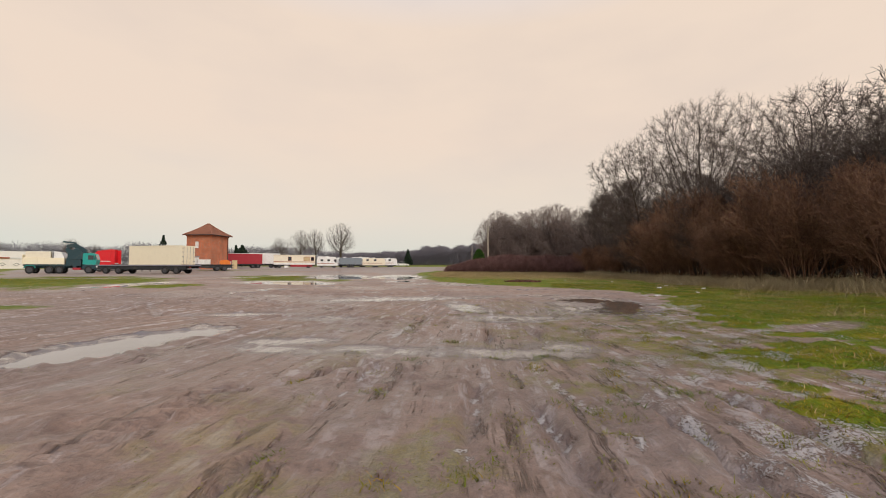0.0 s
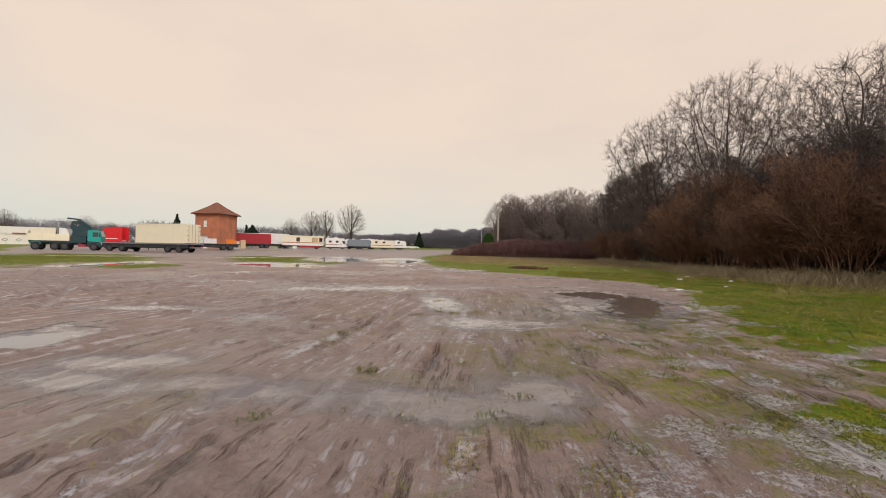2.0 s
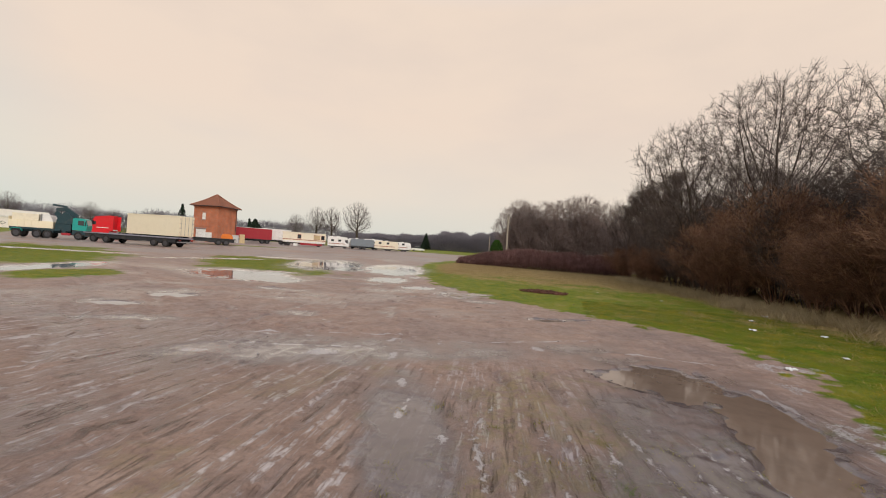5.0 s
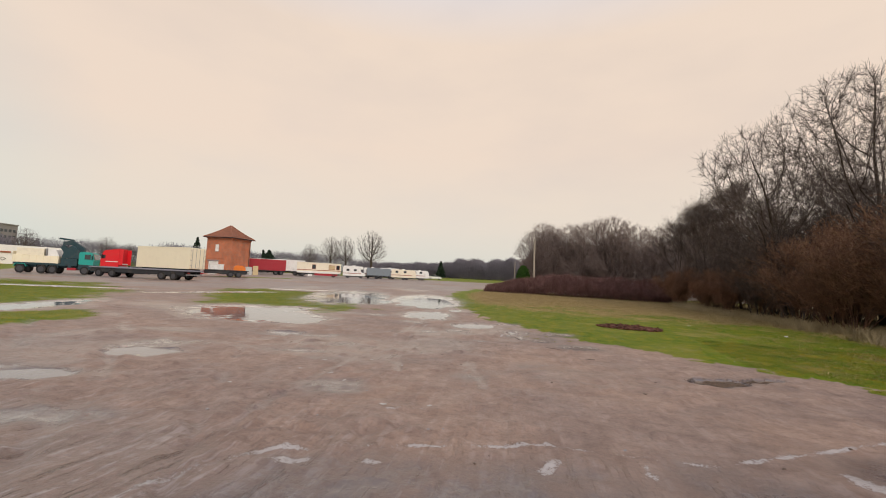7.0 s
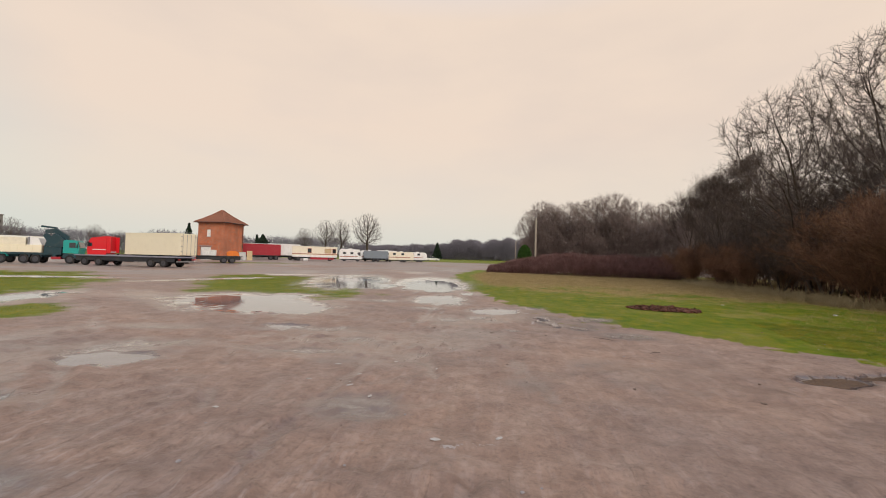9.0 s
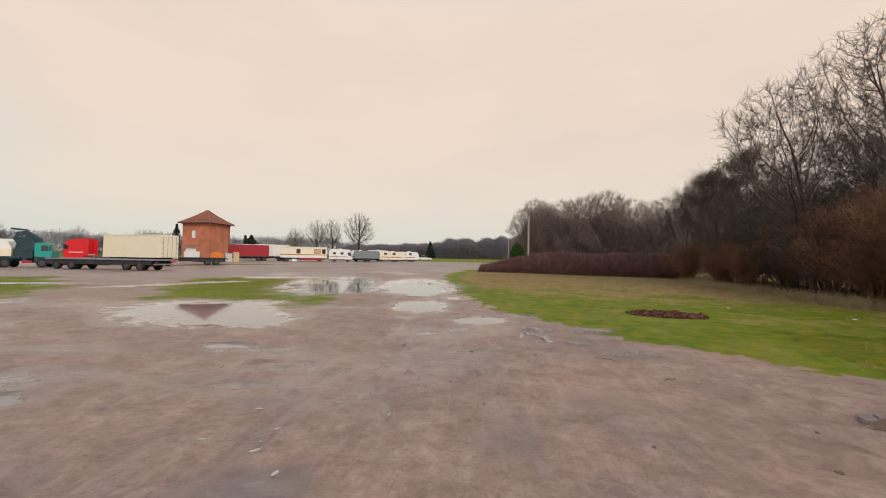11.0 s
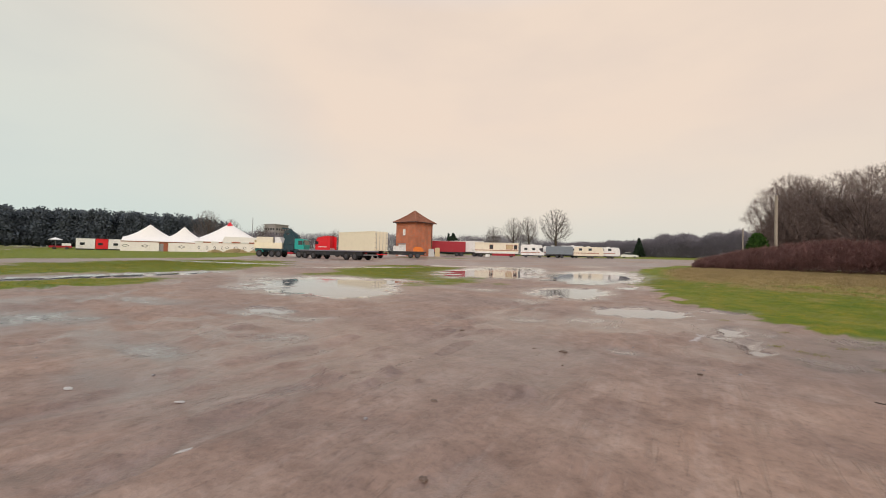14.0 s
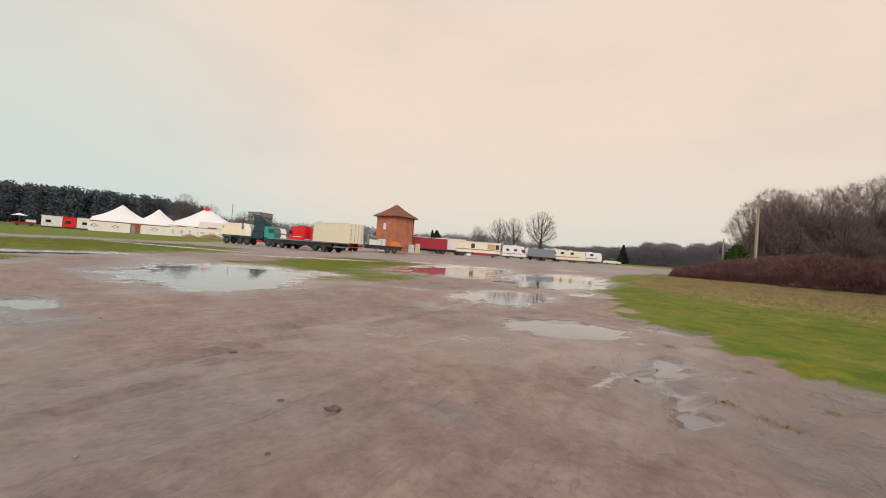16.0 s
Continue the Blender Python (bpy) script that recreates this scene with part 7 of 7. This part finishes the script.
w_grass = lambda x, y: np.clip(on_grid(g_grass, x, y) * 1.6 - 0.6, 0, 1) * (1 - 0.7 * on_grid(g_straw, x, y))
w_straw = lambda x, y: on_grid(g_straw, x, y)
blades("grass", scatter(520000, 2.5, 13, 3, 26, 1, w_grass), 0.028, 0.0032, 1.2, M_GRASS, "short bright green winter grass beside the mud", 2)
blades("grass", scatter(620000, -9, 12, 21, 44, 3, w_grass), 0.015, 0.007, 1.2, M_GRASS, "short green winter grass beside the track", 4)
blades("grass", scatter(120000, -40, -10, 13, 42, 5, w_grass), 0.04, 0.008, 1.2, M_GRASS, "short green grass strip between puddles", 6)
blades("dry_grass", scatter(60000, 3.5, 12, 4, 34, 17, lambda x, y: 0.9 * w_grass(x, y) * smooth(0.40, 0.62, fbm(x, y, 0.9, 97))), 0.05, 0.004, 1.2, M_STRAW, "yellowed blades among the green grass", 18)
blades("dry_grass", scatter(90000, 5, 19, 2, 46, 7, lambda x, y: w_straw(x, y) * 0.8), 0.18, 0.006, 1.5, M_STRAW, "pale dead grass along the wood edge", 8)
blades("dry_grass", scatter(260000, -13, 14, 33, 60, 9, lambda x, y: w_straw(x, y) * 0.6), 0.07, 0.010, 1.1, M_STRAW, "straw-coloured dead grass before the hedge", 10)
TALL = scatter(110000, 6, 22, 2, 52, 11, lambda x, y: smooth(1.9, 0.4, np.abs(np.interp(y, WOOD_Y, WOOD_X) - 0.9 - x) + 2.0 * (vnoise(x, y, 1.2, 95) - 0.45)))
blades("dry_grass", TALL, 0.42, 0.007, 1.5, M_TALL, "tall straw-coloured grass at the foot of the scrub", 12)
blades("moss", scatter(90000, -4, 6.2, 2.5, 14, 13, lambda x, y: on_grid(g_moss, x, y)), 0.014, 0.005, 1.3, M_MOSS, "yellow-green moss and grass tufts in the mud", 14, "moss")


def tufts(centres, each, radius, seed):
    rng = np.random.RandomState(seed)
    c = np.repeat(np.asarray(centres, float), each, 0)
    x, y = c[:, 0] + rng.normal(0, radius, len(c)), c[:, 1] + rng.normal(0, radius, len(c))
    return np.stack([x, y, on_grid(gz, x, y)], 1)


rng_t = np.random.RandomState(31)
CLUMPS = np.stack([0.4 + 5.4 * rng_t.rand(900), 3.6 + 8.6 * rng_t.rand(900)], 1)
CLUMPS = CLUMPS[rng_t.rand(900) < 0.12 + 0.88 * smooth(-2.6, -0.4, CLUMPS[:, 0] - np.interp(CLUMPS[:, 1], EDGE_Y, EDGE_X))]
blades("grass", tufts(CLUMPS[::2], 60, 0.055, 32), 0.030, 0.0032, 1.3, M_GRASS, "small green grass tufts in the torn mud", 33)
blades("moss", tufts(CLUMPS[1::2], 70, 0.07, 34), 0.020, 0.0036, 1.4, M_MOSS, "small yellow-green tufts between the ruts", 35, "moss")
EDGE_TUFTS = [(-2.43, 23.15), (-2.2, 22.99), (-2.05, 22.95), (-1.6, 22.6), (-2.5, 24.4), (-1.2, 22.9), (-1.9, 23.6), (-3.3, 24.9)]
blades("grass", tufts(EDGE_TUFTS, 90, 0.04, 36), 0.022, 0.003, 1.3, M_MOSS, "loose grass tufts at the edge of the mud", 37)


def debris_heap():
    rng = np.random.RandomState(3)
    n = 900
    a, r = rng.rand(n) * 6.283, np.sqrt(rng.rand(n))
    x, y = 0.75 + 1.15 * r * np.cos(a), 28.1 + 0.75 * r * np.sin(a)
    z = on_grid(gz, x, y) + 0.10 * (1 - r**2) * rng.rand(n) + 0.02
    d = rng.normal(0, 1, (n, 3)) * [1, 1, 0.25]
    d /= np.linalg.norm(d, axis=1, keepdims=True)
    s = (0.04 + 0.09 * rng.rand(n))[:, None]
    e = np.cross(d, rng.normal(0, 1, (n, 3)) * 0.3 + [0, 0, 1])
    e /= np.linalg.norm(e, axis=1, keepdims=True)
    p = np.stack([x, y, z], 1)
    v = np.stack([p - d * s, p + e * s * 0.5, p + d * s, p - e * s * 0.5, p + np.cross(d, e) * s * 0.25, p - np.cross(d, e) * s * 0.25], 1).reshape(-1, 3)
    k = np.arange(n)[:, None] * 6
    f = np.concatenate([k + q for q in ([0, 1, 4], [1, 2, 4], [2, 3, 4], [3, 0, 4], [1, 0, 5], [2, 1, 5], [3, 2, 5], [0, 3, 5])])
    tagged(new("debris_heap", mesh_np("debris_heap", v, f, M_DEBRIS)), "low heap of dark burnt brown debris on grass", "heap", kind="stuff")


debris_heap()


def lump(x, y, s, mat, name, label, category, flat=0.5, seed=0):
    bm = bmesh.new()
    bmesh.ops.create_icosphere(bm, subdivisions=2, radius=s)
    rng = random.Random(seed)
    for v in bm.verts:
        v.co *= 0.75 + 0.5 * rng.random()
        v.co.z *= flat
    me = bpy.data.meshes.new(name)
    bm.to_mesh(me)
    bm.free()
    me.materials.append(mat)
    ob = new(name, me)
    ob.location = (x, y, float(on_grid(gz, x, y)) + s * flat * 0.3)
    ob.rotation_euler = (0, 0, rng.random() * 6)
    return tagged(ob, label, category)


def fallen_stick(x, y, rz, L, label="thin broken brown stick lying on the mud"):
    ob = new("stick")
    bm = rod((-L / 2, 0, 0.006), (0, 0.03, 0.008), 0.004, 0.005, 6)
    rod((0, 0.03, 0.008), (L / 2, -0.02, 0.006), 0.005, 0.003, 6, bm)
    rod((L * 0.1, 0.02, 0.008), (L * 0.3, 0.08, 0.02), 0.003, 0.002, 5, bm)
    bpy.data.objects.remove(ob)
    ob = part("stick", bm, M_BARK)
    ob.matrix_basis = pose(x, y, float(on_grid(gz, x, y)), 0, 0, rz)
    return tagged(ob, label, "stick", "sticks on the mud")


# Litter, stones, sticks and clods.
rng_l = random.Random(4)
for x, y in ((6.2, 29.5), (3.4, 31.2), (9.2, 26.4), (8.0, 24.2), (7.1, 21.6), (8.9, 21.9), (5.9, 16.6), (7.6, 18.4)):
    s_ = 0.05 + 0.05 * rng_l.random()
    bm = bmesh.new()
    bmesh.ops.create_grid(bm, x_segments=5, y_segments=5, size=s_)
    for v in bm.verts:
        v.co.z += s_ * 0.5 * rng_l.random()
        v.co.x *= 0.7 + 0.3 * rng_l.random()
    ext = bmesh.ops.solidify(bm, geom=bm.faces[:], thickness=0.004)
    ob = part("litter", bm, M_WHITE)
    ob.matrix_basis = pose(x, y, float(on_grid(gz, x, y)) + 0.012, 0, 0, rng_l.random() * 360)
    tagged(ob, "crumpled scrap of white litter in the grass", "litter", "litter in the grass")
for x, y, rz, L in ((-1.5, 21.1, -20, 0.4), (-0.68, 20.24, 40, 0.22)):
    fallen_stick(x, y, rz, L)
for k_ in range(70):
    x, y = -7 + 10 * rng_l.random(), 11 + 14 * rng_l.random()
    lump(x, y, 0.008 + 0.013 * rng_l.random() ** 2, M_CONC if k_ % 3 else M_SOIL, "stone" if k_ % 3 else "clod",
         "small grey stone pressed into the mud" if k_ % 3 else "dark lump of wet soil on the mud", "stone" if k_ % 3 else "clod", 0.6, k_)
for x, y, w, l, rz in ((-4.6, 16.5, 0.025, 0.075, 55), (-4.7, 16.9, 0.02, 0.05, 70), (-4.72, 16.7, 0.012, 0.02, 0), (-4.6, 17.8, 0.02, 0.05, 40), (-5.3, 17.3, 0.03, 0.07, 20), (-5.2, 16.5, 0.02, 0.05, 20),
                       (-4.2, 16.3, 0.025, 0.06, 95), (-3.1, 15.5, 0.04, 0.07, 10), (-2.6, 15.8, 0.025, 0.06, 60), (-3.9, 17.7, 0.015, 0.06, 95), (-5.4, 15.3, 0.03, 0.05, 0)):
    ob = lump(x, y, 1.0, M_CHIP, "ice_chip", "flat pale chip of ice lying on the mud", "ice", 0.25, int(-x * 100))
    ob.scale = (l * 0.7, w * 0.7, 0.02)
    ob.location.z = float(on_grid(gz, x, y)) + 0.004
    ob.rotation_euler = (0, 0, radians(rz))
for x, y, s_ in ((-3.6, 19.0, 0.022), (-3.8, 20.9, 0.04), (-4.0, 20.7, 0.02), (0.1, 17.9, 0.035), (-5.1, 20.8, 0.03), (-5.1, 20.6, 0.025), (-3.0, 18.4, 0.02)):
    lump(x, y, s_, M_SOIL, "clod", "dark brown clod of wet leaves on the mud", "clod", 0.35, int(s_ * 1000))
